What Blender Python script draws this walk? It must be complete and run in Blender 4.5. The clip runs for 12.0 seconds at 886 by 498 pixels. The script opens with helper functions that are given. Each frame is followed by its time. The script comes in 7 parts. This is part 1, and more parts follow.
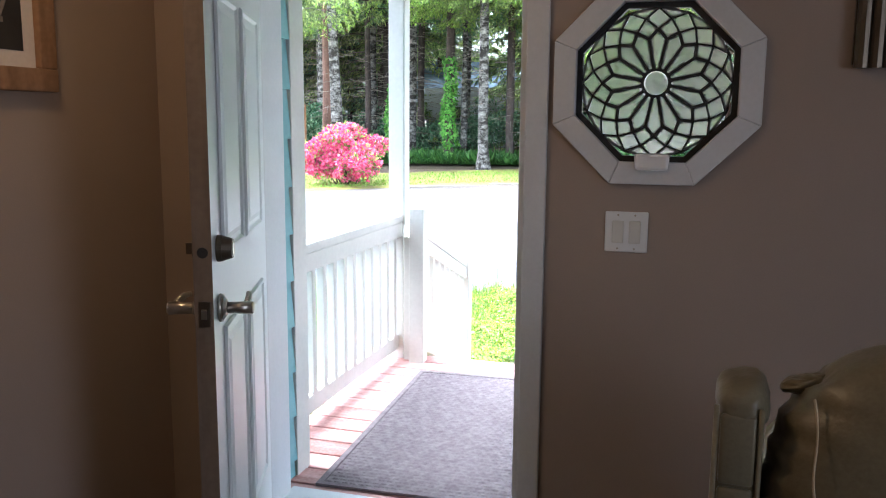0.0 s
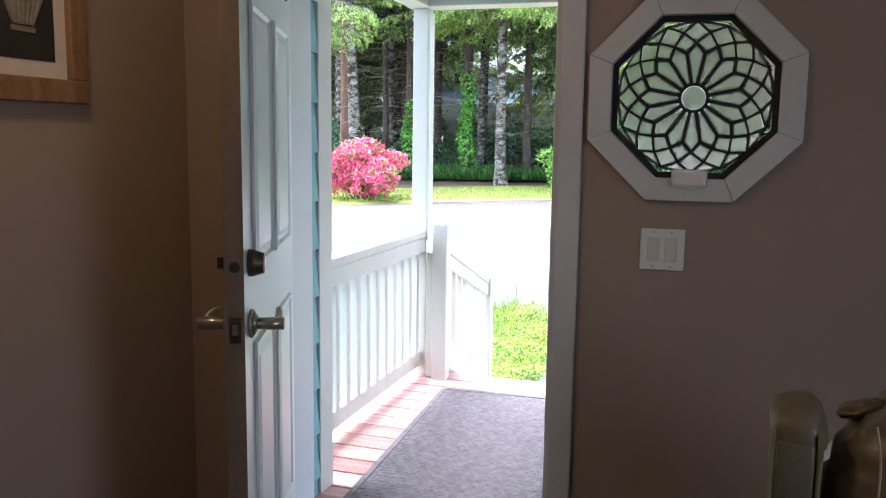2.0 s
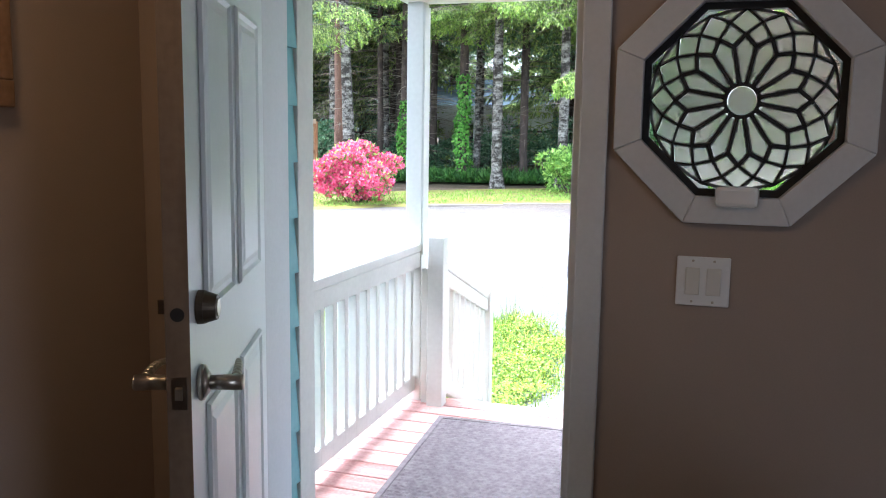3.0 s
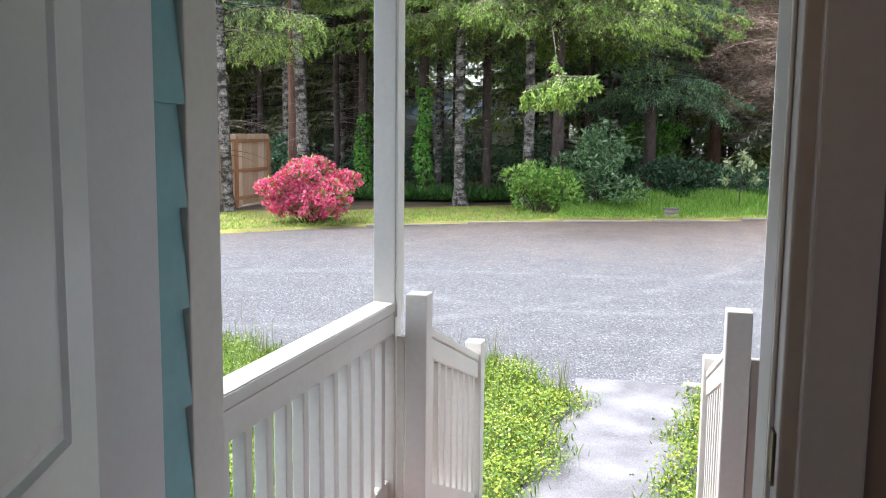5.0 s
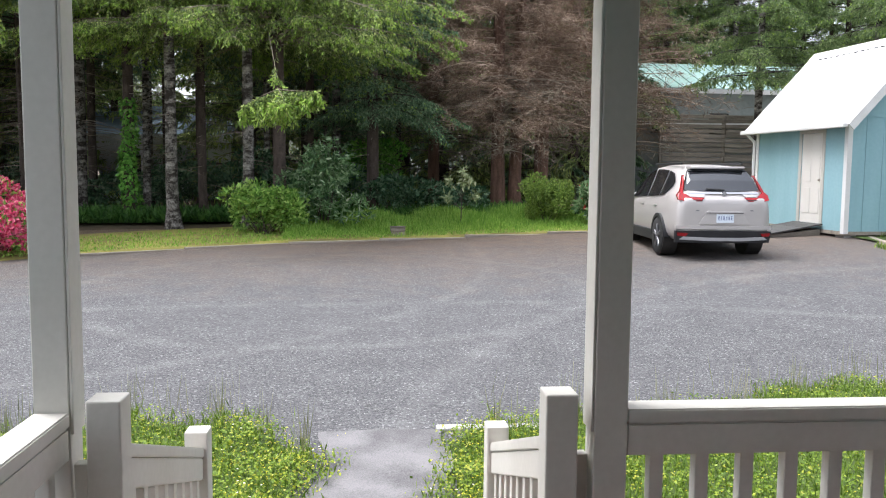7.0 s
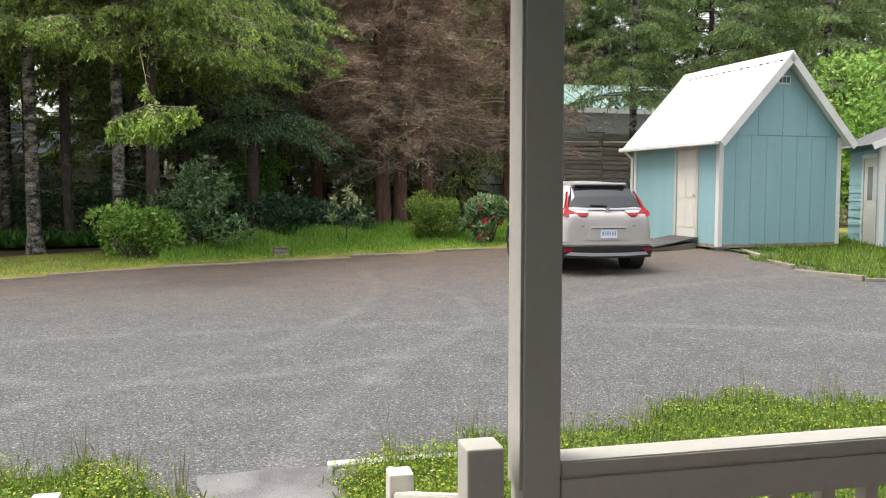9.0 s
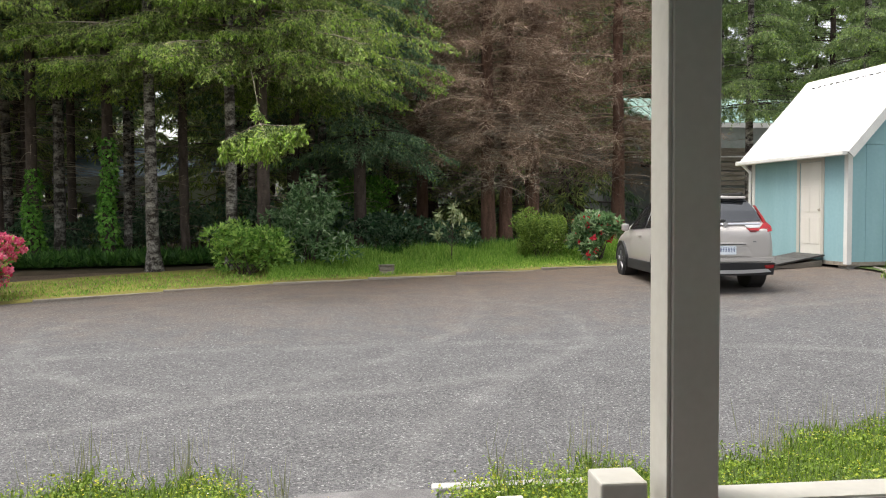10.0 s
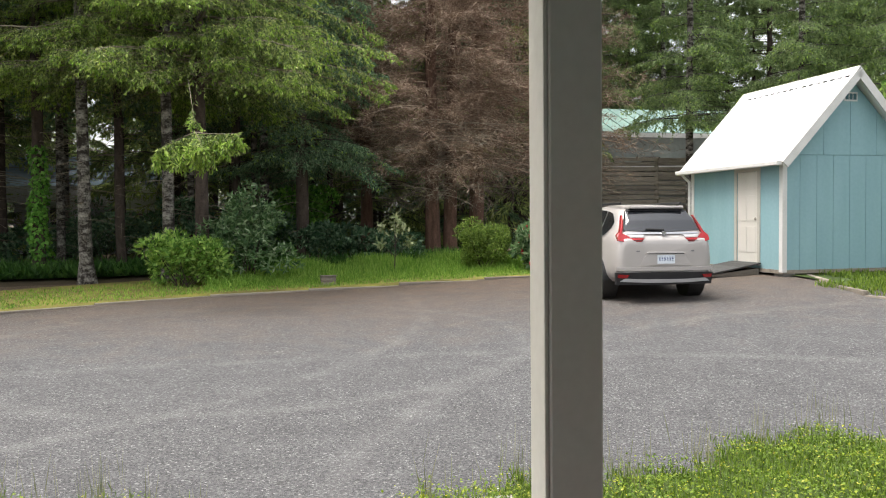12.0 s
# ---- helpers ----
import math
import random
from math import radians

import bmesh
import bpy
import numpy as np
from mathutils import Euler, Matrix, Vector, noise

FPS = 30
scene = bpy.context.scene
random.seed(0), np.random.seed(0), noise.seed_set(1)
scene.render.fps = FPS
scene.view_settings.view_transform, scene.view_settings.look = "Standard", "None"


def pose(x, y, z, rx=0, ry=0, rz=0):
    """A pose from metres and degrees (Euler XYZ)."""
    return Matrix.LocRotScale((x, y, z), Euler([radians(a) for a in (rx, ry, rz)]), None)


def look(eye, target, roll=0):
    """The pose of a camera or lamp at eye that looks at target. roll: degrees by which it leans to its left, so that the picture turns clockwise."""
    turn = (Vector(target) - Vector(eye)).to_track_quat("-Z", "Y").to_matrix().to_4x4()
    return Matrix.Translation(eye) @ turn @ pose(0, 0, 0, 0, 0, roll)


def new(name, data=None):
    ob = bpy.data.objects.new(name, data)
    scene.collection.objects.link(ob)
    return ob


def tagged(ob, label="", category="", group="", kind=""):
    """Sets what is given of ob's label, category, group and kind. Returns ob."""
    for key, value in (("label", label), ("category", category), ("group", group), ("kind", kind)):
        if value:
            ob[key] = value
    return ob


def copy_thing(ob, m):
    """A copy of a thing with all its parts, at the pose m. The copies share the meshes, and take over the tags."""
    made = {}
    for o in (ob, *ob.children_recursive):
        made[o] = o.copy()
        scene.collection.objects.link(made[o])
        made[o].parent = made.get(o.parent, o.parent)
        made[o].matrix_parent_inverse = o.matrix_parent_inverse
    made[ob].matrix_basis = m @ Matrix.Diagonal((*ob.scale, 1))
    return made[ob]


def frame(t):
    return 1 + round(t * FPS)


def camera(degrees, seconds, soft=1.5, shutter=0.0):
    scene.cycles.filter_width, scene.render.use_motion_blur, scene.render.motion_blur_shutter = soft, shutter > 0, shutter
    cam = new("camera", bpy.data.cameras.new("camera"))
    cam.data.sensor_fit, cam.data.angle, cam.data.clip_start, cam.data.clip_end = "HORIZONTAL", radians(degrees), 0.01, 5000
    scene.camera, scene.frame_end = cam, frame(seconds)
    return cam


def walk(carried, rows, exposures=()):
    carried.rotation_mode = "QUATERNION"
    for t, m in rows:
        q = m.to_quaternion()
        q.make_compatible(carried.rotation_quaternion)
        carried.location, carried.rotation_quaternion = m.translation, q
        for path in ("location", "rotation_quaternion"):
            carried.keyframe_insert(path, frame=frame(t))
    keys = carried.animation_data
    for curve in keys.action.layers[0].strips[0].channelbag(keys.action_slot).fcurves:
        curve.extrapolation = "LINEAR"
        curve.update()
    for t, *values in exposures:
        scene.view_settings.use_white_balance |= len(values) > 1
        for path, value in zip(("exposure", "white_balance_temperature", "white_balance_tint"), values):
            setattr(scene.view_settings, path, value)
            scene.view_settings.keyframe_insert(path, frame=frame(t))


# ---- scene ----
cam = camera(56.35, 12.0, soft=1.1)
PATH = [
    (0.0, pose(0.222, -2.440, 1.372, 81.16, -0.47, 16.47)),
    (0.5, pose(0.227, -2.432, 1.372, 81.39, -0.47, 16.78)),
    (1.0, pose(0.212, -2.427, 1.374, 81.79, -0.78, 16.89)),
    (1.5, pose(0.205, -2.433, 1.375, 82.61, -0.62, 17.45)),
    (2.0, pose(0.164, -2.414, 1.367, 82.22, -0.79, 17.55)),
    (2.5, pose(0.116, -2.298, 1.373, 82.20, -0.99, 17.52)),
    (3.0, pose(0.039, -2.041, 1.386, 82.33, -0.85, 17.23)),
    (3.2, pose(0.001, -1.947, 1.384, 82.25, -1.04, 17.27)),
    (4.8, pose(-0.364, -1.022, 1.393, 83.10, -0.34, 16.57)),
    (5.0, pose(-0.403, -0.925, 1.401, 83.36, -0.62, 14.26)),
    (5.2, pose(-0.436, -0.803, 1.402, 83.30, -0.01, 11.48)),
    (5.5, pose(-0.507, -0.678, 1.407, 83.19, 0.35, 8.95)),
    (6.0, pose(-0.558, -0.438, 1.419, 84.31, 0.24, 7.90)),
    (6.5, pose(-0.594, -0.217, 1.425, 84.89, 0.00, 5.83)),
    (7.0, pose(-0.590, -0.042, 1.441, 84.68, -0.52, -4.93)),
    (7.2, pose(-0.580, 0.014, 1.433, 84.59, -1.08, -9.84)),
    (8.8, pose(-0.572, 0.242, 1.441, 85.64, -1.15, -16.28)),
    (9.0, pose(-0.586, 0.308, 1.433, 85.99, -0.02, -12.96)),
    (9.5, pose(-0.612, 0.456, 1.405, 86.32, 0.29, -9.01)),
    (10.0, pose(-0.554, 0.617, 1.349, 87.43, 0.41, -5.72)),
    (10.5, pose(-0.503, 0.746, 1.356, 88.85, 0.31, -6.18)),
    (11.0, pose(-0.478, 0.801, 1.363, 89.14, 0.23, -8.74)),
    (11.5, pose(-0.430, 0.786, 1.363, 88.91, 0.59, -8.77)),
    (12.0, pose(-0.385, 0.757, 1.362, 88.03, 0.54, -9.24)),
]
EXPOSURES = [(0.0, 3.68, 5350, 8), (1.2, 3.62, 5350, 8), (2.0, 3.46, 5350, 8), (3.2, 3.36, 5350, 8), (4.0, 2.7, 5650, 11), (4.8, 2.25, 5850, 13), (5.5, 2.02, 5850, 13),
             (6.5, 1.64, 6000, 13), (7.2, 1.45, 6200, 11), (8.8, 1.29, 6700, 9), (12.0, 1.29, 6700, 9)]
WINDOW_POWER = 1.3
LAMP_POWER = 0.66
walk(cam, PATH, EXPOSURES)

# ---------------------------------------------------------------- world and light
world = bpy.data.worlds.new("overcast_sky")
scene.world = world
world.use_nodes = True
wn = world.node_tree.nodes
sky = wn.new("ShaderNodeTexSky")
sky.sky_type = "NISHITA"
sky.sun_disc = False
sky.sun_elevation = radians(67)
sky.sun_rotation = radians(290)
sky.air_density = 1.0
sky.dust_density = 4.0
soft = wn.new("ShaderNodeHueSaturation")
soft.inputs["Saturation"].default_value = 0.25
world.node_tree.links.new(sky.outputs[0], soft.inputs["Color"])
world.node_tree.links.new(soft.outputs[0], wn["Background"].inputs["Color"])
wn["Background"].inputs["Strength"].default_value = 0.15

sun = new("sun", bpy.data.lights.new("sun", "SUN"))
sun.data.energy = 1.7
sun.data.angle = radians(45)
sun.data.color = (1.0, 0.97, 0.92)
sun.matrix_world = look((-6.2, 14.2, 16), (0, 12, 0))

# ---------------------------------------------------------------- helpers
def part(name, bm, material, parent=None, label=""):
    me = bpy.data.meshes.new(name)
    bm.to_mesh(me)
    bm.free()
    me.materials.append(material)
    ob = new(name, me)
    if parent:
        ob.parent = parent
    if label:
        ob["label"] = label
    return ob


def empty(name, m, label, category, group="", kind=""):
    ob = new(name)
    ob.empty_display_size = 0.1
    ob.matrix_world = m
    return tagged(ob, label, category, group, kind)


def box(bm, x0, x1, y0, y1, z0, z1, bevel=0.0, m=None):
    vs = bmesh.ops.create_cube(bm, size=1.0)["verts"]
    mat = Matrix.Translation(((x0 + x1) / 2, (y0 + y1) / 2, (z0 + z1) / 2)) @ Matrix.Diagonal((abs(x1 - x0), abs(y1 - y0), abs(z1 - z0), 1))
    bmesh.ops.transform(bm, matrix=(m @ mat) if m else mat, verts=vs)
    if bevel:
        es = list({e for v in vs for e in v.link_edges})
        bmesh.ops.bevel(bm, geom=es, offset=bevel, segments=2, affect="EDGES", profile=0.5)
    return bm


def boxes(*args, bevel=0.0):
    bm = bmesh.new()
    for a in args:
        box(bm, *a, bevel=bevel)
    return bm


def cyl(bm, p, q, r0, r1=None, n=12, caps=True):
    p, q = Vector(p), Vector(q)
    r1 = r0 if r1 is None else r1
    turn = (q - p).to_track_quat("Z", "Y").to_matrix().to_4x4()
    return bmesh.ops.create_cone(bm, cap_ends=caps, segments=n, radius1=r0, radius2=r1, depth=(q - p).length,
                                 matrix=Matrix.Translation((p + q) / 2) @ turn)["verts"]


def prism(bm, outline, y0, y1, m=None):
    """Extrudes an outline of (x, z) points from y0 to y1."""
    a = [bm.verts.new((x, y0, z)) for x, z in outline]
    b = [bm.verts.new((x, y1, z)) for x, z in outline]
    n = len(outline)
    bm.faces.new(a)
    bm.faces.new(b[::-1])
    for i in range(n):
        bm.faces.new((a[i], b[i], b[(i + 1) % n], a[(i + 1) % n]))
    bmesh.ops.recalc_face_normals(bm, faces=bm.faces)
    if m:
        bmesh.ops.transform(bm, matrix=m, verts=a + b)
    return bm


def raw_mesh(name, verts, faces, material, parent=None, label="", smooth=False):
    """A mesh object from arrays; faces is an n x 3 or n x 4 array."""
    me = bpy.data.meshes.new(name)
    verts, faces = np.asarray(verts, np.float32), np.asarray(faces, np.int32)
    k = faces.shape[1]
    me.vertices.add(len(verts))
    me.vertices.foreach_set("co", verts.ravel())
    me.loops.add(faces.size)
    me.loops.foreach_set("vertex_index", faces.ravel())
    me.polygons.add(len(faces))
    me.polygons.foreach_set("loop_start", np.arange(0, faces.size, k, dtype=np.int32))
    me.update(calc_edges=True)
    me.validate()
    me.materials.append(material)
    if smooth:
        me.polygons.foreach_set("use_smooth", np.ones(len(faces), bool))
    ob = new(name, me)
    if parent:
        ob.parent = parent
    if label:
        ob["label"] = label
    return ob


def smooth(ob):
    for f in ob.data.polygons:
        f.use_smooth = True
    return ob


def height(x, y):
    """Height of the ground, rising gently away from the house."""
    x, y = np.asarray(x, float), np.asarray(y, float)
    z = -0.53 + 0.028 * (np.clip(y, 5.0, 22) - 5.0) + 0.03 * np.clip(x, 0, 10) * np.clip((y - 6) / 8, 0, 1)
    return z


def gz(x, y):
    return float(height(x, y))


# ---------------------------------------------------------------- materials
def material(name, rough=0.6, metal=0.0, spec=0.5):
    m = bpy.data.materials.new(name)
    m.use_nodes = True
    b = m.node_tree.nodes["Principled BSDF"]
    b.inputs["Roughness"].default_value = rough
    b.inputs["Metallic"].default_value = metal
    b.inputs["Specular IOR Level"].default_value = spec
    return m, m.node_tree.nodes, m.node_tree.links, b


def ramp_of(nodes, stops):
    r = nodes.new("ShaderNodeValToRGB")
    e = r.color_ramp.elements
    while len(e) < len(stops):
        e.new(0.5)
    for el, (p, c) in zip(e, stops):
        el.position, el.color = p, (*c, 1)
    return r


def grained(name, dark, light, scale=(6, 6, 6), fine=60, rough=0.6, bump=0.15, metal=0.0, spec=0.4, island=0.0, obj=0.0, detail=6.0, dist=0.01, span=(0.3, 0.7)):
    """Two scales of noise between two colours, with bump from the finer one."""
    m, n, l, b = material(name, rough, metal, spec)
    tc = n.new("ShaderNodeTexCoord")
    mp = n.new("ShaderNodeMapping")
    mp.inputs["Scale"].default_value = scale
    l.new(tc.outputs["Object"], mp.inputs["Vector"])
    big = n.new("ShaderNodeTexNoise")
    big.inputs["Scale"].default_value = 1.0
    big.inputs["Detail"].default_value = detail
    l.new(mp.outputs[0], big.inputs["Vector"])
    small = n.new("ShaderNodeTexNoise")
    small.inputs["Scale"].default_value = fine
    small.inputs["Detail"].default_value = 3.0
    l.new(tc.outputs["Object"], small.inputs["Vector"])
    mix = n.new("ShaderNodeMath")
    mix.operation = "MULTIPLY_ADD"
    mix.inputs[1].default_value = 0.35
    l.new(small.outputs[0], mix.inputs[0])
    half = n.new("ShaderNodeMath")
    half.operation = "MULTIPLY"
    half.inputs[1].default_value = 0.65
    l.new(big.outputs[0], half.inputs[0])
    l.new(half.outputs[0], mix.inputs[2])
    val = mix
    for amount, kind in ((island, "ShaderNodeNewGeometry"), (obj, "ShaderNodeObjectInfo")):
        if amount:
            g = n.new(kind)
            add = n.new("ShaderNodeMath")
            add.operation = "MULTIPLY_ADD"
            add.inputs[1].default_value = amount
            l.new(g.outputs["Random Per Island" if kind.endswith("Geometry") else "Random"], add.inputs[0])
            sub = n.new("ShaderNodeMath")
            sub.operation = "SUBTRACT"
            sub.inputs[1].default_value = amount / 2
            l.new(val.outputs[0], add.inputs[2])
            l.new(add.outputs[0], sub.inputs[0])
            val = sub
    r = ramp_of(n, [(span[0], dark), (span[1], light)])
    l.new(val.outputs[0], r.inputs[0])
    l.new(r.outputs[0], b.inputs["Base Color"])
    if bump:
        bp = n.new("ShaderNodeBump")
        bp.inputs["Strength"].default_value = bump
        bp.inputs["Distance"].default_value = dist
        l.new(val.outputs[0], bp.inputs["Height"])
        l.new(bp.outputs[0], b.inputs["Normal"])
    return m


def leafy(name, stops, rough=0.55, trans=0.45):
    """Foliage: colour varies from leaf to leaf, and a little light passes through."""
    m, n, l, b = material(name, rough, 0, 0.35)
    g = n.new("ShaderNodeNewGeometry")
    r = ramp_of(n, stops)
    l.new(g.outputs["Random Per Island"], r.inputs[0])
    l.new(r.outputs[0], b.inputs["Base Color"])
    t = n.new("ShaderNodeBsdfTranslucent")
    l.new(r.outputs[0], t.inputs["Color"])
    mx = n.new("ShaderNodeMixShader")
    mx.inputs[0].default_value = trans
    l.new(b.outputs[0], mx.inputs[1])
    l.new(t.outputs[0], mx.inputs[2])
    l.new(mx.outputs[0], n["Material Output"].inputs["Surface"])
    return m


WALL = grained("beige_wall_paint", (0.30, 0.235, 0.195), (0.34, 0.265, 0.22), (2, 2, 2), 220, 0.75, 0.12, dist=0.002)
CEIL = grained("ceiling_paint", (0.55, 0.52, 0.48), (0.62, 0.59, 0.55), (3, 3, 3), 90, 0.9, 0.3)
CARPET = grained("brown_carpet", (0.10, 0.07, 0.05), (0.17, 0.13, 0.10), (8, 8, 8), 300, 0.95, 0.5)
TRIM = grained("white_trim_paint", (0.55, 0.55, 0.56), (0.63, 0.63, 0.64), (2, 2, 2), 90, 0.45, 0.05)
DOORP = grained("white_door_paint", (0.62, 0.65, 0.66), (0.68, 0.71, 0.72), (2, 2, 0.6), 60, 0.32, 0.04)
EDGEW = grained("door_edge_wood", (0.12, 0.085, 0.06), (0.19, 0.14, 0.10), (30, 30, 3), 60, 0.6, 0.1)
PORCH = grained("grey_white_porch_paint", (0.490, 0.466, 0.420), (0.590, 0.566, 0.518), (3, 3, 1.2), 45, 0.55, 0.12, obj=0.08)
SIDING = grained("teal_siding_paint", (0.17, 0.33, 0.35), (0.22, 0.40, 0.42), (3, 3, 12), 50, 0.6, 0.2)
SHEDP = grained("pale_teal_plywood", (0.225, 0.385, 0.425), (0.285, 0.455, 0.495), (2.5, 2.5, 0.35), 14, 0.65, 0.15)
SHEDT = grained("shed_white_trim", (0.60, 0.59, 0.57), (0.74, 0.73, 0.71), (2, 2, 1), 30, 0.55, 0.05)
ROOFW = grained("white_metal_roof", (0.82, 0.82, 0.83), (0.9, 0.9, 0.9), (1, 1, 1), 8, 0.4, 0.03)
TEALROOF = grained("weathered_teal_metal_roof", (0.22, 0.37, 0.33), (0.42, 0.58, 0.52), (0.6, 0.6, 0.6), 6, 0.5, 0.05)
# light end raised so the colour carries the daylight washing over the deck
DECK = grained("red_stained_deck", (0.28, 0.11, 0.09), (0.55, 0.33, 0.30), (2, 22, 6), 70, 0.6, 0.25, obj=0.25)
CEDAR = grained("fresh_cedar_boards", (0.46, 0.31, 0.20), (0.68, 0.52, 0.38), (5, 5, 0.8), 30, 0.75, 0.15, obj=0.5)
CEDARD = grained("cedar_rails", (0.33, 0.15, 0.07), (0.45, 0.23, 0.12), (4, 4, 2), 30, 0.75, 0.15)
OLDWOOD = grained("weathered_grey_timber", (0.13, 0.11, 0.09), (0.32, 0.28, 0.23), (2, 14, 14), 30, 0.85, 0.4, obj=0.2)
CONCRETE = grained("worn_concrete", (0.255, 0.246, 0.238), (0.425, 0.408, 0.391), (2, 2, 2), 120, 0.9, 0.35)
NICKEL = grained("satin_nickel", (0.42, 0.38, 0.33), (0.5, 0.46, 0.40), (3, 3, 3), 200, 0.32, 0.03, metal=1.0)
BRONZE = grained("dark_bronze", (0.10, 0.08, 0.06), (0.15, 0.12, 0.09), (3, 3, 3), 200, 0.4, 0.03, metal=0.9)
PLASTIC = grained("white_plastic", (0.72, 0.72, 0.72), (0.76, 0.76, 0.76), (2, 2, 2), 50, 0.35, 0.01)
ROCKER = grained("cream_plastic", (0.62, 0.60, 0.55), (0.66, 0.64, 0.6), (2, 2, 2), 50, 0.35, 0.01)
LEATHER = grained("olive_brown_leather", (0.125, 0.104, 0.062), (0.20, 0.168, 0.104), (5, 5, 5), 130, 0.36, 0.25, dist=0.006)
THREAD = grained("pale_thread", (0.35, 0.28, 0.18), (0.42, 0.34, 0.22), rough=0.8)
LEAD = grained("black_came", (0.015, 0.015, 0.016), (0.03, 0.03, 0.03), rough=0.5)
FRAMEW = grained("rustic_brown_wood", (0.16, 0.085, 0.04), (0.30, 0.17, 0.09), (3, 26, 3), 60, 0.7, 0.2)
MATBOARD = grained("mat_board", (0.50, 0.43, 0.36), (0.60, 0.53, 0.46), (4, 4, 4), 80, 0.9, 0.05)
BLACKP = grained("black_print", (0.012, 0.012, 0.012), (0.03, 0.028, 0.026), (6, 6, 6), 60, 0.5, 0.02)
SILVERP = grained("grey_print", (0.12, 0.10, 0.08), (0.25, 0.22, 0.18), (9, 9, 9), 60, 0.5, 0.1)
MATM = grained("brown_doormat", (0.095, 0.073, 0.077), (0.19, 0.158, 0.163), (30, 30, 30), 260, 0.95, 0.6)
BARKB = grained("birch_like_bark", (0.030, 0.024, 0.019), (0.36, 0.335, 0.30), (5, 5, 10), 26, 0.9, 0.9, dist=0.03, span=(0.44, 0.66))
BARKD = grained("dark_fir_bark", (0.028, 0.02, 0.016), (0.12, 0.09, 0.075), (9, 9, 3), 25, 0.95, 0.9, dist=0.03)
BARKR = grained("reddish_bark", (0.06, 0.03, 0.02), (0.22, 0.125, 0.09), (9, 9, 2), 25, 0.95, 0.9, dist=0.03)
TWIG = leafy("dead_brown_twigs", [(0, (0.125, 0.080, 0.056)), (0.5, (0.29, 0.192, 0.138)), (0.82, (0.48, 0.355, 0.265)), (1, (0.66, 0.54, 0.43))], 0.9, 0.0)
TWIGG = leafy("grey_twigs", [(0, (0.12, 0.095, 0.07)), (1, (0.42, 0.36, 0.28))], 0.9, 0.0)
# brightest stops put highlights of lit needles into the leaf colour
FIR = leafy("fir_needles", [(0, (0.076, 0.115, 0.040)), (0.5, (0.205, 0.290, 0.090)), (0.85, (0.40, 0.485, 0.145)), (1, (0.55, 0.61, 0.22))])
PALEFIR = leafy("light_fir_needles", [(0, (0.105, 0.170, 0.066)), (0.5, (0.215, 0.305, 0.115)), (1, (0.38, 0.48, 0.20))])
FIRB = leafy("blue_green_fir_needles", [(0, (0.060, 0.120, 0.066)), (0.5, (0.150, 0.255, 0.138)), (0.85, (0.28, 0.41, 0.22)), (1, (0.41, 0.53, 0.32))])
TIPS = leafy("fresh_fir_tips", [(0, (0.16, 0.29, 0.04)), (0.5, (0.30, 0.47, 0.07)), (1, (0.48, 0.62, 0.14))], 0.5, 0.45)
IVY = leafy("ivy_leaves", [(0, (0.055, 0.165, 0.026)), (0.5, (0.15, 0.37, 0.055)), (1, (0.29, 0.56, 0.11))])
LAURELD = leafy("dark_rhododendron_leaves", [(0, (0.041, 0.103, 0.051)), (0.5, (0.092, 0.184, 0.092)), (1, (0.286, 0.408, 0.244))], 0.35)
LAURELL = leafy("light_shrub_leaves", [(0, (0.085, 0.19, 0.036)), (0.5, (0.24, 0.43, 0.085)), (1, (0.48, 0.64, 0.18))], 0.45)
OLIVEL = leafy("yellow_green_hedge_leaves", [(0, (0.075, 0.13, 0.022)), (0.5, (0.165, 0.255, 0.045)), (1, (0.30, 0.40, 0.09))])
PALEL = leafy("pale_young_leaves", [(0, (0.16, 0.21, 0.09)), (0.5, (0.34, 0.40, 0.21)), (1, (0.58, 0.60, 0.38))])
PINK = leafy("pink_petals", [(0, (0.52, 0.045, 0.13)), (0.5, (0.76, 0.13, 0.25)), (1, (0.86, 0.34, 0.44))], 0.6, 0.3)
RED = leafy("red_petals", [(0, (0.5, 0.02, 0.03)), (1, (0.7, 0.06, 0.10))], 0.6, 0.3)
GRASS = leafy("lawn_blades", [(0, (0.062, 0.115, 0.012)), (0.5, (0.130, 0.215, 0.020)), (1, (0.245, 0.33, 0.05))], 0.6, 0.3)
MEADOW = leafy("meadow_blades", [(0, (0.10, 0.215, 0.026)), (0.5, (0.205, 0.385, 0.050)), (1, (0.38, 0.52, 0.11))], 0.6, 0.3)
STRAW = leafy("seeding_stalks", [(0, (0.12, 0.14, 0.06)), (1, (0.28, 0.27, 0.14))], 0.8, 0.2)
CLOVER = leafy("yellow_green_weeds", [(0, (0.088, 0.160, 0.010)), (0.5, (0.175, 0.255, 0.014)), (0.85, (0.30, 0.335, 0.022)), (1, (0.42, 0.41, 0.09))], 0.6, 0.3)
YELLOW = leafy("yellow_petals", [(0, (0.62, 0.45, 0.01)), (1, (0.8, 0.66, 0.04))], 0.6, 0.2)
WHITEF = leafy("white_petals", [(0, (0.6, 0.58, 0.45)), (1, (0.8, 0.8, 0.7))], 0.6, 0.2)
LAURELP = leafy("grey_green_leaves", [(0, (0.055, 0.125, 0.048)), (0.5, (0.145, 0.260, 0.105)), (0.9, (0.30, 0.42, 0.22)), (1, (0.52, 0.60, 0.42))], 0.35)
FERN = leafy("fern_fronds", [(0, (0.030, 0.085, 0.018)), (0.5, (0.060, 0.155, 0.030)), (1, (0.13, 0.27, 0.06))])

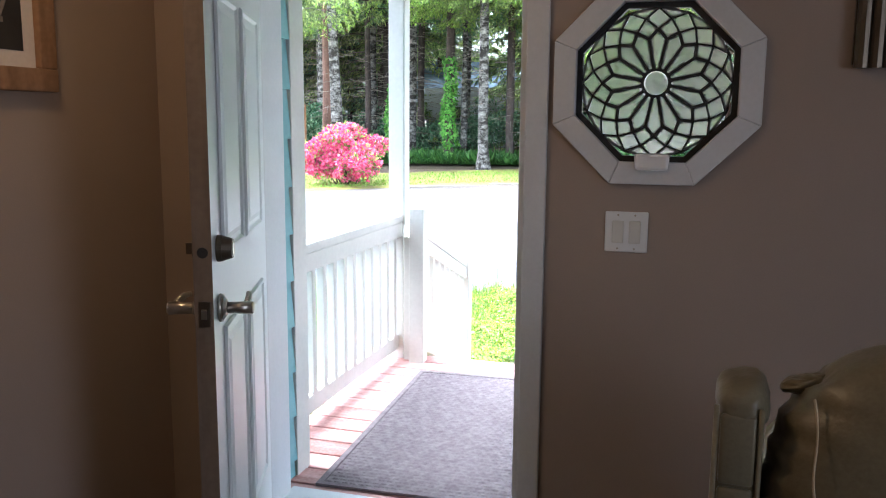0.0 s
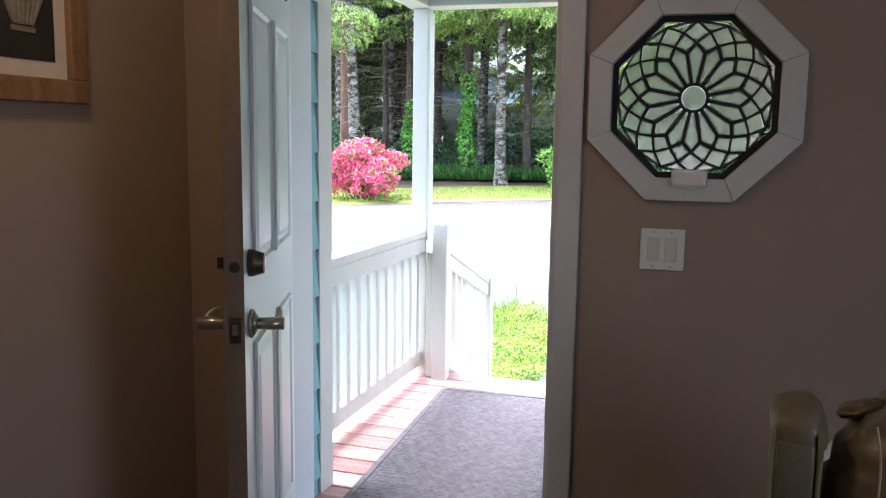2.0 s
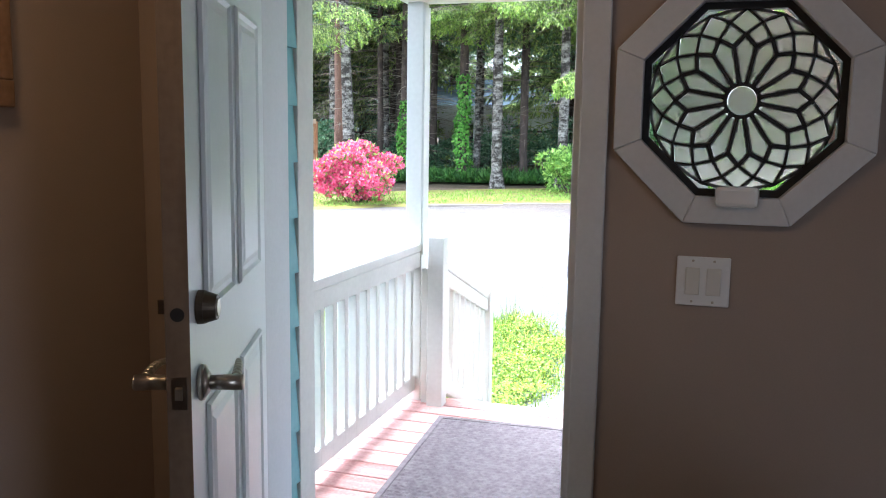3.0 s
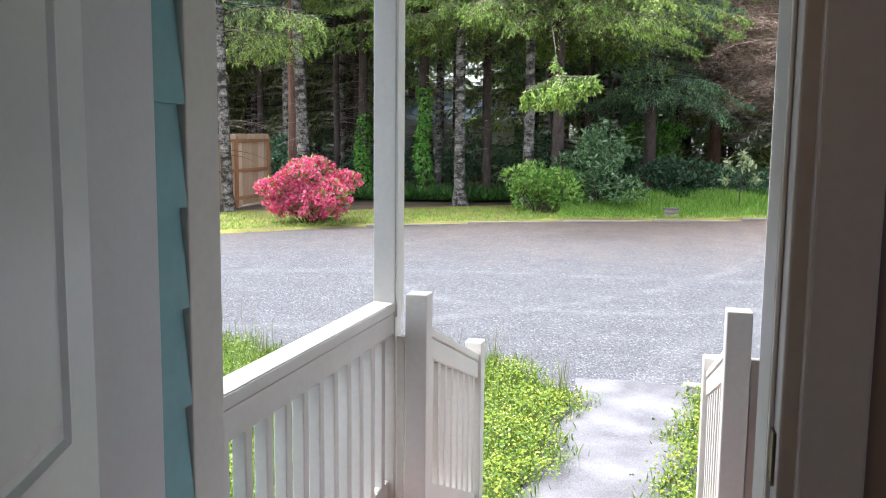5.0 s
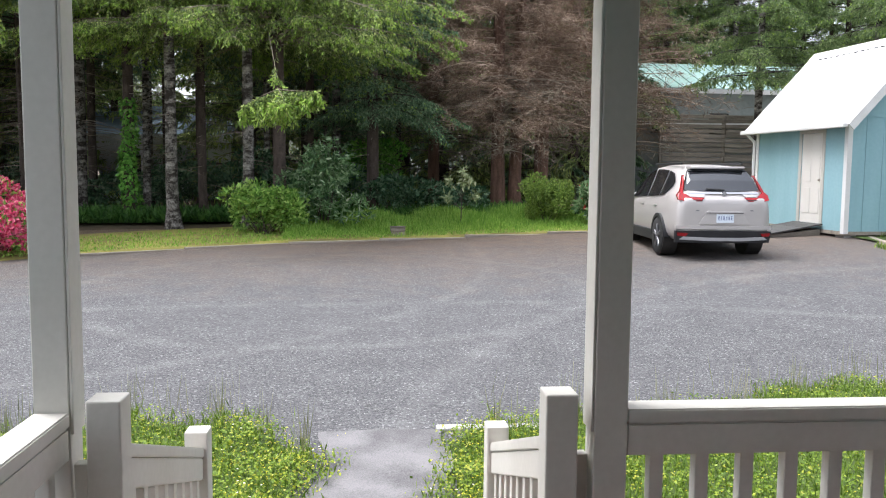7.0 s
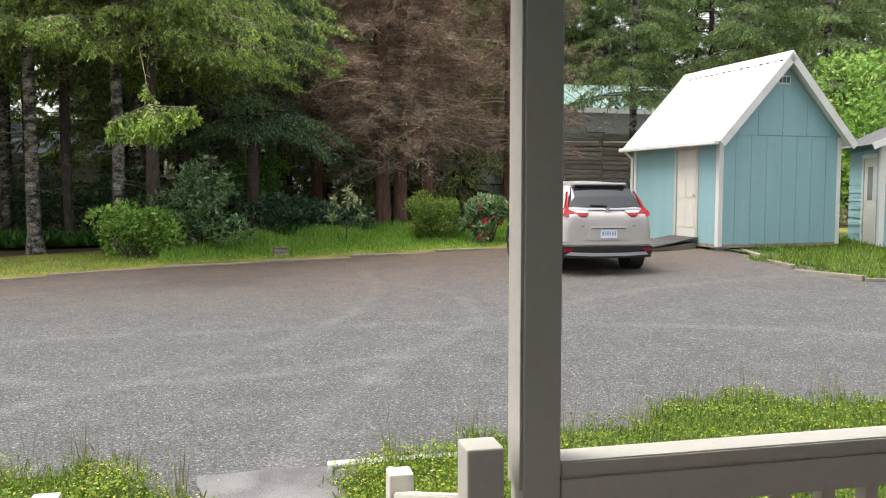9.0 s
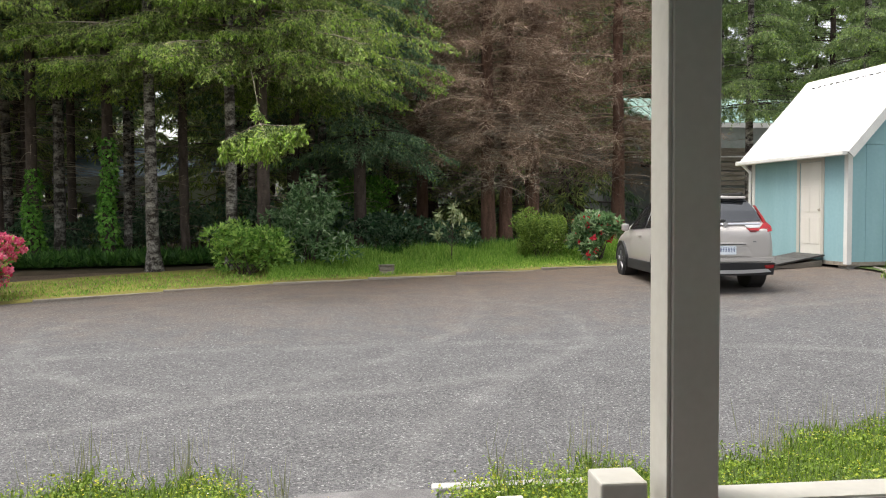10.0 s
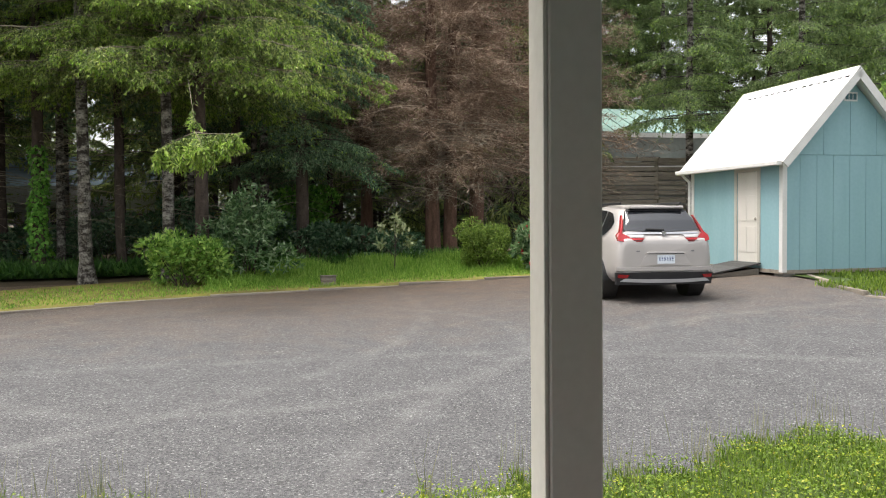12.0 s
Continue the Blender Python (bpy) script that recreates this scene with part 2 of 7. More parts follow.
# gravel, lawn and forest floor share one sheet of ground
def ground_material():
    m, n, l, b = material("gravel_and_soil", 0.9, 0, 0.25)
    tc = n.new("ShaderNodeTexCoord")
    sep = n.new("ShaderNodeSeparateXYZ")
    l.new(tc.outputs["Object"], sep.inputs[0])

    def math_node(op, a, bb=None, c=None):
        k = n.new("ShaderNodeMath")
        k.operation = op
        for i, v in enumerate((a, bb, c)):
            if v is None:
                continue
            if isinstance(v, (int, float)):
                k.inputs[i].default_value = v
            else:
                l.new(v, k.inputs[i])
        return k.outputs[0]

    def noise_node(scale, detail=4.0, vec=None):
        k = n.new("ShaderNodeTexNoise")
        k.inputs["Scale"].default_value = scale
        k.inputs["Detail"].default_value = detail
        l.new(vec or tc.outputs["Object"], k.inputs["Vector"])
        return k.outputs[0]

    def mix(f, a, c):
        k = n.new("ShaderNodeMix")
        k.data_type = "RGBA"
        l.new(f, k.inputs[0])
        for i, v in ((6, a), (7, c)):
            if isinstance(v, tuple):
                k.inputs[i].default_value = (*v, 1)
            else:
                l.new(v, k.inputs[i])
        return k.outputs[2]

    vor = n.new("ShaderNodeTexVoronoi")
    vor.inputs["Scale"].default_value = 76.0
    l.new(tc.outputs["Object"], vor.inputs["Vector"])
    vor2 = n.new("ShaderNodeTexVoronoi")
    vor2.inputs["Scale"].default_value = 26.0
    l.new(tc.outputs["Object"], vor2.inputs["Vector"])
    stone = ramp_of(n, [(0.0, (0.052, 0.051, 0.053)), (0.5, (0.098, 0.097, 0.100)), (0.88, (0.138, 0.137, 0.139)), (0.97, (0.20, 0.198, 0.197)), (1.0, (0.31, 0.306, 0.302))])
    grey = n.new("ShaderNodeSeparateColor")
    l.new(vor.outputs["Color"], grey.inputs[0])
    l.new(grey.outputs[0], stone.inputs[0])
    # driven-over arcs are paler, the far side browner with old needles
    broad = noise_node(0.35, 3.0)
    patch = noise_node(2.2, 5.0)
    arcs = None
    for cx, cy, rad, wid in ((-8.0, 16.0, 9.6, 0.20), (-1.2, 12.5, 3.8, 0.22), (8.6, 4.0, 9.2, 0.24), (-1.0, -4.0, 15.2, 0.22)):
        dx = math_node("SUBTRACT", sep.outputs[0], cx)
        dy = math_node("SUBTRACT", sep.outputs[1], cy)
        rr = math_node("SQRT", math_node("ADD", math_node("MULTIPLY", dx, dx), math_node("MULTIPLY", dy, dy)))
        rr = math_node("ADD", rr, math_node("MULTIPLY", math_node("SUBTRACT", broad, 0.5), 0.35))
        a = math_node("SUBTRACT", 1.0, math_node("MINIMUM", 1.0, math_node("DIVIDE", math_node("ABSOLUTE", math_node("SUBTRACT", rr, rad)), wid)))
        arcs = a if arcs is None else math_node("MAXIMUM", arcs, a)
    pale = math_node("MULTIPLY", arcs, math_node("MULTIPLY", patch, 0.19))
    col = mix(pale, stone.outputs[0], (0.33, 0.32, 0.315))
    far = n.new("ShaderNodeMapRange")
    far.inputs["From Min"].default_value = 11.5
    far.inputs["From Max"].default_value = 20.0
    l.new(math_node("ADD", sep.outputs[1], math_node("MULTIPLY", math_node("SUBTRACT", patch, 0.5), 7.0)), far.inputs["Value"])
    col = mix(math_node("MULTIPLY", far.outputs[0], 0.85), col, (0.128, 0.088, 0.062))
    dark = math_node("GREATER_THAN", noise_node(9.0, 3.0), 0.67)
    col = mix(math_node("MULTIPLY", dark, 0.35), col, (0.05, 0.048, 0.045))
    tone = n.new("ShaderNodeMapRange")
    tone.inputs["To Min"].default_value = 0.72
    tone.inputs["To Max"].default_value = 1.24
    l.new(patch, tone.inputs["Value"])
    mul = n.new("ShaderNodeVectorMath")
    mul.operation = "SCALE"
    l.new(col, mul.inputs[0])
    l.new(tone.outputs[0], mul.inputs["Scale"])
    l.new(mul.outputs[0], b.inputs["Base Color"])
    bp = n.new("ShaderNodeBump")
    bp.inputs["Strength"].default_value = 0.8
    bp.inputs["Distance"].default_value = 0.012
    l.new(math_node("ADD", vor.outputs["Distance"], math_node("MULTIPLY", vor2.outputs["Distance"], 0.6)), bp.inputs["Height"])
    l.new(bp.outputs[0], b.inputs["Normal"])
    return m


GRAVEL = ground_material()
SOIL = grained("forest_soil", (0.035, 0.025, 0.015), (0.09, 0.065, 0.035), (1.2, 1.2, 1.2), 18, 0.95, 0.6, dist=0.04)
MOSS = grained("mossy_verge", (0.090, 0.075, 0.030), (0.32, 0.30, 0.060), (1.1, 1.1, 1.1), 22, 0.95, 0.6, dist=0.03)

xs = np.concatenate([[-900, -300, -90, -40], np.linspace(-25, 25, 101), [40, 90, 300, 900]])
ys = np.concatenate([[-900, -300, -60, -20, -8], np.linspace(-4, 40, 89), [60, 120, 300, 900]])
gx, gy = np.meshgrid(xs, ys)
gverts = np.stack([gx, gy, height(gx, gy) + 0.012 * np.sin(gx * 1.3) * np.cos(gy * 1.1)], -1).reshape(-1, 3)
nx = len(xs)
idx = np.arange(len(gverts)).reshape(len(ys), nx)
quads = np.stack([idx[:-1, :-1], idx[:-1, 1:], idx[1:, 1:], idx[1:, :-1]], -1).reshape(-1, 4)
tagged(raw_mesh("ground", gverts, quads, GRAVEL, smooth=True), "grey crushed gravel driveway with pale tyre tracks", "ground", kind="structure")


def far_edge(x):
    """The far rim of the gravel, a shallow curve."""
    pts_x = [-30, -9.0, -6.3, -4.5, -2.0, 0.8, 3.5, 4.9, 7.0, 30]
    pts_y = [12.6, 14.0, 16.1, 17.15, 18.5, 19.15, 19.35, 19.5, 20.1, 21.5]
    return np.interp(x, pts_x, pts_y)


def strip(name, x0, x1, near, far_y, lift, mat, nx=120, ny=24):
    """A sheet of ground between two curves y = near(x) and y = far_y(x), laid a little over the gravel."""
    u = np.linspace(x0, x1, nx)
    v = np.linspace(0, 1, ny)
    X = np.repeat(u[None], ny, 0)
    a, b = near(u), far_y(u)
    Y = a[None] + (b - a)[None] * v[:, None]
    Z = height(X, Y) + lift * np.minimum(1, v[:, None] * 12) + min(0.05, 0.45 * lift) * np.sin(X * 2.1 + Y) * np.cos(Y * 1.7) * np.minimum(1, v[:, None] * 4) * np.minimum(1, (1 - v[:, None]) * 6)
    Z[0] -= 0.06
    P = np.stack([X, Y, Z], -1).reshape(-1, 3)
    i = np.arange(len(P)).reshape(ny, nx)
    q = np.stack([i[:-1, :-1], i[:-1, 1:], i[1:, 1:], i[1:, :-1]], -1).reshape(-1, 4)
    return raw_mesh(name, P, q, mat, smooth=True)


tagged(strip("verge", -30, 30, far_edge, lambda x: far_edge(x) + 4.5, 0.035, MOSS, 160, 24), "mossy yellow-green verge beyond the gravel", "ground", kind="structure")
tagged(strip("woodland_floor", -60, 60, lambda x: np.interp(x, [-60, -12, -6, 6, 60], [19, 19.5, 21.0, 22.5, 23.5]), lambda x: np.full_like(x, 70.0), 0.13, SOIL, 120, 60), "dark brown woodland floor under the conifers", "ground", kind="structure")

# ---------------------------------------------------------------- house: room, front wall, door, window
HX, DX0, DX1, WT = -1.5, -1.14, -0.242, 0.15
OCX, OCZ, OCR = 0.123, 1.481, 0.285
ROOMX, ROOMY, CZ = 3.2, -4.6, 2.42


def octagon(r, cx=OCX, cz=OCZ):
    k = r * math.tan(radians(22.5))
    return [(cx - k, cz - r), (cx + k, cz - r), (cx + r, cz - k), (cx + r, cz + k), (cx + k, cz + r), (cx - k, cz + r), (cx - r, cz + k), (cx - r, cz - k)]


def ring(bm, inner, outer, y0, y1):
    """A frame between two outlines of the same count, with thickness."""
    n = len(inner)
    v = [[bm.verts.new((x, y, z)) for x, z in o] for o, y in ((inner, y0), (outer, y0), (inner, y1), (outer, y1))]
    for i in range(n):
        j = (i + 1) % n
        bm.faces.new((v[0][i], v[0][j], v[1][j], v[1][i]))
        bm.faces.new((v[2][i], v[3][i], v[3][j], v[2][j]))
        bm.faces.new((v[0][i], v[2][i], v[2][j], v[0][j]))
        bm.faces.new((v[1][i], v[1][j], v[3][j], v[3][i]))
    bmesh.ops.recalc_face_normals(bm, faces=bm.faces)
    return bm


hole = octagon(0.239)
x0, x1, z0, z1 = DX1, ROOMX, 0.0, CZ
bm = bmesh.new()
outer = [(hole[0][0], z0), (hole[1][0], z0), (x1, hole[2][1]), (x1, hole[3][1]), (hole[4][0], z1), (hole[5][0], z1), (x0, hole[6][1]), (x0, hole[7][1])]
ring(bm, hole, outer, 0.0, WT)
for c, i, j in (((x1, z0), 1, 2), ((x1, z1), 3, 4), ((x0, z1), 5, 6), ((x0, z0), 7, 0)):
    prism(bm, [outer[i], c, outer[j]], 0.0, WT)
bmesh.ops.remove_doubles(bm, verts=bm.verts, dist=1e-5)
tagged(part("wall_front_right", bm, WALL), "brownish beige painted wall beside the entry door", "wall", kind="structure")
tagged(part("wall_front_left", boxes((HX, DX0, 0, WT, 0, CZ), (DX0, DX1, 0, WT, 2.06, CZ)), WALL), "brownish beige painted wall over the entry door", "wall", kind="structure")
tagged(part("wall_left", boxes((HX - 0.12, HX, ROOMY, WT, 0, CZ)), WALL), "brownish beige painted side wall behind the door", "wall", kind="structure")
tagged(part("wall_back", boxes((HX - 0.12, ROOMX + 0.12, ROOMY - 0.12, ROOMY, 0, CZ)), WALL), "brownish beige painted back wall of the room", "wall", kind="structure")
WY0, WY1 = -3.6, -2.3
tagged(part("wall_right", boxes((ROOMX, ROOMX + 0.12, ROOMY, WY0, 0, CZ), (ROOMX, ROOMX + 0.12, WY1, WT, 0, CZ), (ROOMX, ROOMX + 0.12, WY0, WY1, 0, 0.8), (ROOMX, ROOMX + 0.12, WY0, WY1, 2.1, CZ)), WALL), "brownish beige painted wall of the room", "wall", kind="structure")
tagged(part("floor", boxes((HX - 0.12, ROOMX + 0.12, ROOMY - 0.12, 0.0, -0.12, 0.0)), CARPET), "brown carpeted room floor", "floor", kind="structure")
tagged(part("ceiling", boxes((HX - 0.12, ROOMX + 0.12, ROOMY - 0.12, WT, CZ, CZ + 0.15)), CEIL), "off-white textured room ceiling", "ceiling", kind="structure")


# jamb, casing and sill of the entry
frame_ob = empty("door_frame", Matrix(), "white painted entry door frame with casing and sill", "door frame", kind="structure")
part("jamb", boxes((DX1 - 0.02, DX1 + 0.002, -0.004, 0.139, 0.0, 2.06), bevel=0.003), TRIM, frame_ob)
part("jamb", boxes((DX0 - 0.002, DX0 + 0.012, -0.004, WT + 0.03, 0.0, 2.06), bevel=0.003), TRIM, frame_ob)
part("head", boxes((DX0, DX1, -0.004, WT + 0.03, 2.04, 2.062), bevel=0.003), TRIM, frame_ob)
part("stop", boxes((DX1 - 0.026, DX1 - 0.02, 0.042, 0.137, 0.0, 2.04), bevel=0.002), TRIM, frame_ob)
part("weatherstrip", boxes((DX1 - 0.0255, DX1 - 0.0205, 0.034, 0.043, 0.0, 2.04), bevel=0.002), PLASTIC, frame_ob, "grey rubber weatherstrip")
part("casing", boxes((DX1 - 0.002, DX1 + 0.064, -0.018, 0.0, 0.0, 2.12), bevel=0.004), TRIM, frame_ob)
part("casing", boxes((DX0 - 0.064, DX0 + 0.002, -0.018, 0.0, 0.0, 2.12), bevel=0.004), TRIM, frame_ob)
part("casing", boxes((DX0 - 0.064, DX1 + 0.064, -0.02, 0.0, 2.055, 2.125), bevel=0.004), TRIM, frame_ob)
part("sill", boxes((DX0, DX1, 0.0, WT + 0.07, -0.06, 0.012), bevel=0.006), TRIM, frame_ob)
part("strike_plate", boxes((DX1 - 0.0235, DX1 - 0.019, 0.012, 0.04, 0.89, 0.96), bevel=0.001), BRONZE, frame_ob, "dark metal strike plate")
part("strike_plate", boxes((DX1 - 0.0235, DX1 - 0.019, 0.012, 0.04, 1.04, 1.10), bevel=0.001), BRONZE, frame_ob, "dark metal strike plate")

# entry door, standing open into the room: local x runs from the hinge to the free edge, local -y is the outer face
DOOR_TURN = -69.43
door = empty("door_1", pose(-1.108, 0.0, 0.012, 0, 0, DOOR_TURN), "white six-panel entry door standing open with satin nickel lever", "door", kind="structure")
DW, DH, DT = 0.864, 2.03, 0.044
part("door_leaf", boxes((0.0, DW - 0.002, 0.002, DT, 0, DH), bevel=0.002), DOORP, door)
part("door_edge", boxes((DW - 0.002, DW, 0.0015, DT, 0, DH)), EDGEW, door, "bare brown wooden door edge")


def raised_panel(name, x0, x1, z0, z1):
    bm = bmesh.new()
    rect = lambda g: [(x0 + g, z0 + g), (x1 - g, z0 + g), (x1 - g, z1 - g), (x0 + g, z1 - g)]
    levels = ((0.0, 0.0), (0.006, 0.007), (0.014, 0.008), (0.022, 0.0015), (0.034, 0.0015), (0.05, 0.007), (0.056, 0.007))
    loops = []
    for g, h in levels:
        loops.append([bm.verts.new((x, 0.0005 - h, z)) for x, z in rect(g)])
    for a, b in zip(loops, loops[1:]):
        for i in range(4):
            bm.faces.new((a[i], a[(i + 1) % 4], b[(i + 1) % 4], b[i]))
    bm.faces.new(loops[-1])
    bmesh.ops.recalc_face_normals(bm, faces=bm.faces)
    return part(name, bm, DOORP, door)


for px0, px1 in ((0.115, 0.40), (0.465, 0.75)):
    raised_panel("panel", px0, px1, 0.22, 0.86)
    raised_panel("panel", px0, px1, 1.03, 1.66)
lite = part("glass_lite", boxes((0.12, 0.745, -0.004, 0.004, 1.75, 1.93)), LEAD, door, "dark leaded glass lite") 
for gx0 in np.linspace(0.14, 0.64, 5):
    part("pane", boxes((gx0, gx0 + 0.085, -0.007, -0.003, 1.765, 1.915), bevel=0.002), SILVERP, lite)

# lever handles and deadbolt
def lever(side):
    h = part("door_handle", bmesh.new(), NICKEL, door, "satin nickel lever handle")
    bm = bmesh.new()
    y = 0.0 if side < 0 else DT
    cyl(bm, (DW - 0.07, y, 0.915), (DW - 0.07, y + side * 0.008, 0.915), 0.034, 0.033, 28)
    cyl(bm, (DW - 0.07, y + side * 0.008, 0.915), (DW - 0.07, y + side * 0.018, 0.915), 0.030, 0.016, 28)
    cyl(bm, (DW - 0.07, y + side * 0.014, 0.915), (DW - 0.07, y + side * 0.075, 0.915), 0.0135, 0.0155, 24)
    cyl(bm, (DW - 0.07, y + side * 0.075, 0.915), (DW - 0.07, y + side * 0.079, 0.915), 0.0155, 0.0125, 24)
    last = None
    for i in range(9):
        u = i / 8
        p = (DW - 0.07 - 0.105 * u, y + side * (0.062 - 0.012 * u * u), 0.917 + 0.012 * math.sin(u * 2.2))
        if last:
            cyl(bm, last, p, 0.0105 - 0.004 * (u - 0.125), 0.0105 - 0.004 * u, 12)
        last = p
    bm.to_mesh(h.data)
    bm.free()
    smooth(h)


lever(-1)
lever(1)
bm = bmesh.new()
cyl(bm, (DW - 0.07, 0.001, 1.058), (DW - 0.07, -0.012, 1.058), 0.032, 0.031, 28)
cyl(bm, (DW - 0.07, -0.012, 1.058), (DW - 0.07, -0.034, 1.058), 0.030, 0.023, 28)
bolt = part("deadbolt", bm, BRONZE, door, "bronze deadbolt cylinder")
bm = bmesh.new()
cyl(bm, (DW - 0.07, -0.032, 1.058), (DW - 0.07, -0.0365, 1.058), 0.0175, 0.0165, 24)
part("keyway", bm, NICKEL, bolt, "bright key cylinder face")
bm = bmesh.new()
cyl(bm, (DW - 0.07, DT, 1.058), (DW - 0.07, DT + 0.012, 1.058), 0.028, 0.026, 24)
box(bm, DW - 0.074, DW - 0.066, DT + 0.012, DT + 0.030, 1.045, 1.071)
part("thumb_turn", bm, BRONZE, door)
bm = bmesh.new()
cyl(bm, (DW - 0.001, DT / 2, 1.058), (DW + 0.0006, DT / 2, 1.058), 0.0125, 0.0125, 24)
part("bolt_hole", bm, LEAD, door, "dark bolt hole")
part("latch_plate", boxes((DW - 0.001, DW + 0.0012, DT / 2 - 0.0135, DT / 2 + 0.0135, 0.885, 0.945), bevel=0.0004), BRONZE, door, "tarnished latch plate")
bm = bmesh.new()
prism(bm, [(DW + 0.001, 0.903), (DW + 0.009, 0.905), (DW + 0.009, 0.925), (DW + 0.001, 0.927)], DT / 2 - 0.006, DT / 2 + 0.006)
part("latch", bm, NICKEL, door)

# the leaf turns its outer face to the room's middle
for o in door.children_recursive:
    o.data.transform(Matrix.Diagonal((1, -1, 1, 1)))
    o.data.flip_normals()

# octagonal leaded window
win = empty("window_1", Matrix(), "octagonal leaded glass window with white wooden trim", "window", kind="structure")
oc_in, oc_out = octagon(0.2225), octagon(OCR)
for i in range(8):
    j = (i + 1) % 8
    bm = bmesh.new()
    shrink = lambda p, q, t: (p[0] + (q[0] - p[0]) * t, p[1] + (q[1] - p[1]) * t)
    e = 0.0015
    prism(bm, [shrink(oc_in[i], oc_in[j], e), shrink(oc_in[j], oc_in[i], e), shrink(oc_out[j], oc_out[i], e), shrink(oc_out[i], oc_out[j], e)], -0.019, 0.0)
    bmesh.ops.bevel(bm, geom=bm.edges[:], offset=0.002, segments=1, affect="EDGES")
    part("trim_board", bm, TRIM, win)
bm = bmesh.new()
ring(bm, octagon(0.2222), octagon(0.238), 0.001, 0.12)
part("reveal", bm, TRIM, win)
bm = bmesh.new()
ring(bm, octagon(0.196), octagon(0.2115), 0.045, 0.075)
part("window_frame", bm, LEAD, win, "black window frame")
glass, gn, gl, gb = material("bevelled_glass", 0.28, 0, 0.5)
gb.inputs["Transmission Weight"].default_value = 1.0
gb.inputs["IOR"].default_value = 1.45
gb.inputs["Base Color"].default_value = (0.98, 0.91, 0.96, 1)
gno = gn.new("ShaderNodeTexNoise")
gno.inputs["Scale"].default_value = 45
gbp = gn.new("ShaderNodeBump")
gbp.inputs["Strength"].default_value = 0.12
gbp.inputs["Distance"].default_value = 0.004
gl.new(gno.outputs[0], gbp.inputs["Height"])
gl.new(gbp.outputs[0], gb.inputs["Normal"])


def pol(r, a):
    return (OCX + r * math.sin(a), OCZ + r * math.cos(a))


def pane_ob(points, name="pane"):
    """A bevelled pane: a thick plate with sloping edges."""
    cx = sum(p[0] for p in points) / len(points)
    cz = sum(p[1] for p in points) / len(points)
    bm = bmesh.new()
    a = [bm.verts.new((x, 0.057, z)) for x, z in points]
    b = [bm.verts.new((cx + (x - cx) * 0.82, 0.0512, cz + (z - cz) * 0.87)) for x, z in points]
    c = [bm.verts.new((x, 0.060, z)) for x, z in points]
    n = len(points)
    bm.faces.new(b)
    bm.faces.new(c[::-1])
    for i in range(n):
        j = (i + 1) % n
        bm.faces.new((a[i], a[j], b[j], b[i]))
        bm.faces.new((c[i], c[j], a[j], a[i]))
    bmesh.ops.recalc_face_normals(bm, faces=bm.faces)
    ob = part(name, bm, glass, win)
    ob.visible_shadow = False
    return ob


def came(points, r=0.0062, closed=False):
    pts = points + points[:1] if closed else points
    bm = bmesh.new()
    for p, q in zip(pts, pts[1:]):
        cyl(bm, (p[0], 0.0555, p[1]), (q[0], 0.0555, q[1]), r, r, 6)
    return part("came", bm, LEAD, win, "black lead came")


NP = 16
step = 2 * math.pi / NP
R0, R1, R2, R3, R4 = 0.036, 0.118, 0.143, 0.172, 0.201
came([pol(R0, k * step / 2) for k in range(32)], 0.005, True)
pane_ob([pol(R0 - 0.001, k * step) for k in range(NP)], "bullseye_pane")
for k in range(NP):
    a, b, c = (k - 0.5) * step, k * step, (k + 0.5) * step
    pane_ob([pol(R0, a), pol(R1, a), pol(R2, b), pol(R1, c), pol(R0, c)])
    pane_ob([pol(R1, c), pol(R2, b), pol(R3, c), pol(R2, b + step)])
    pane_ob([pol(R2, b), pol(R3, a), pol(R4 - 0.004, b), pol(R3, c)])
    came([pol(R0, a), pol(R1, a)])
    came([pol(R1, a), pol(R2, b), pol(R1, c)])
    came([pol(R2, b), pol(R3, a)], 0.0046)
    came([pol(R2, b), pol(R3, c)], 0.0046)
    came([pol(R3, a), pol(R4 - 0.002, b), pol(R3, c)], 0.0046)
came([pol(R4 - 0.002, k * step) for k in range(NP)], 0.003, True)
for k in range(NP):
    pane_ob([pol(R4 - 0.004, k * step), pol(R4 - 0.004, (k + 1) * step), pol(R3, (k + 0.5) * step)])
    e = (k + 0.5) * step
    lim = 0.200 / max(abs(math.cos(e)), abs(math.sin(e)), abs(math.cos(e - math.pi / 4)), abs(math.sin(e - math.pi / 4)))
    pane_ob([pol(R4 - 0.006, k * step), pol(lim, e), pol(R4 - 0.006, (k + 1) * step)])
set_glass = Matrix.Translation((OCX, -0.036, OCZ)) @ Matrix.Diagonal((1.048, 1, 1.048, 1)) @ Matrix.Translation((-OCX, 0, -OCZ))
for o in win.children:
    if o.name.split(".")[0] in ("window_frame", "pane", "bullseye_pane", "came"):
        o.data.transform(set_glass)
# small white tab at the foot of the window
bm = boxes((OCX - 0.048, OCX + 0.048, -0.031, -0.019, OCZ - 0.245, OCZ - 0.196), bevel=0.010)
tagged(part("white_plastic_tab", bm, PLASTIC), "white plastic tab stuck to window trim", "tab")

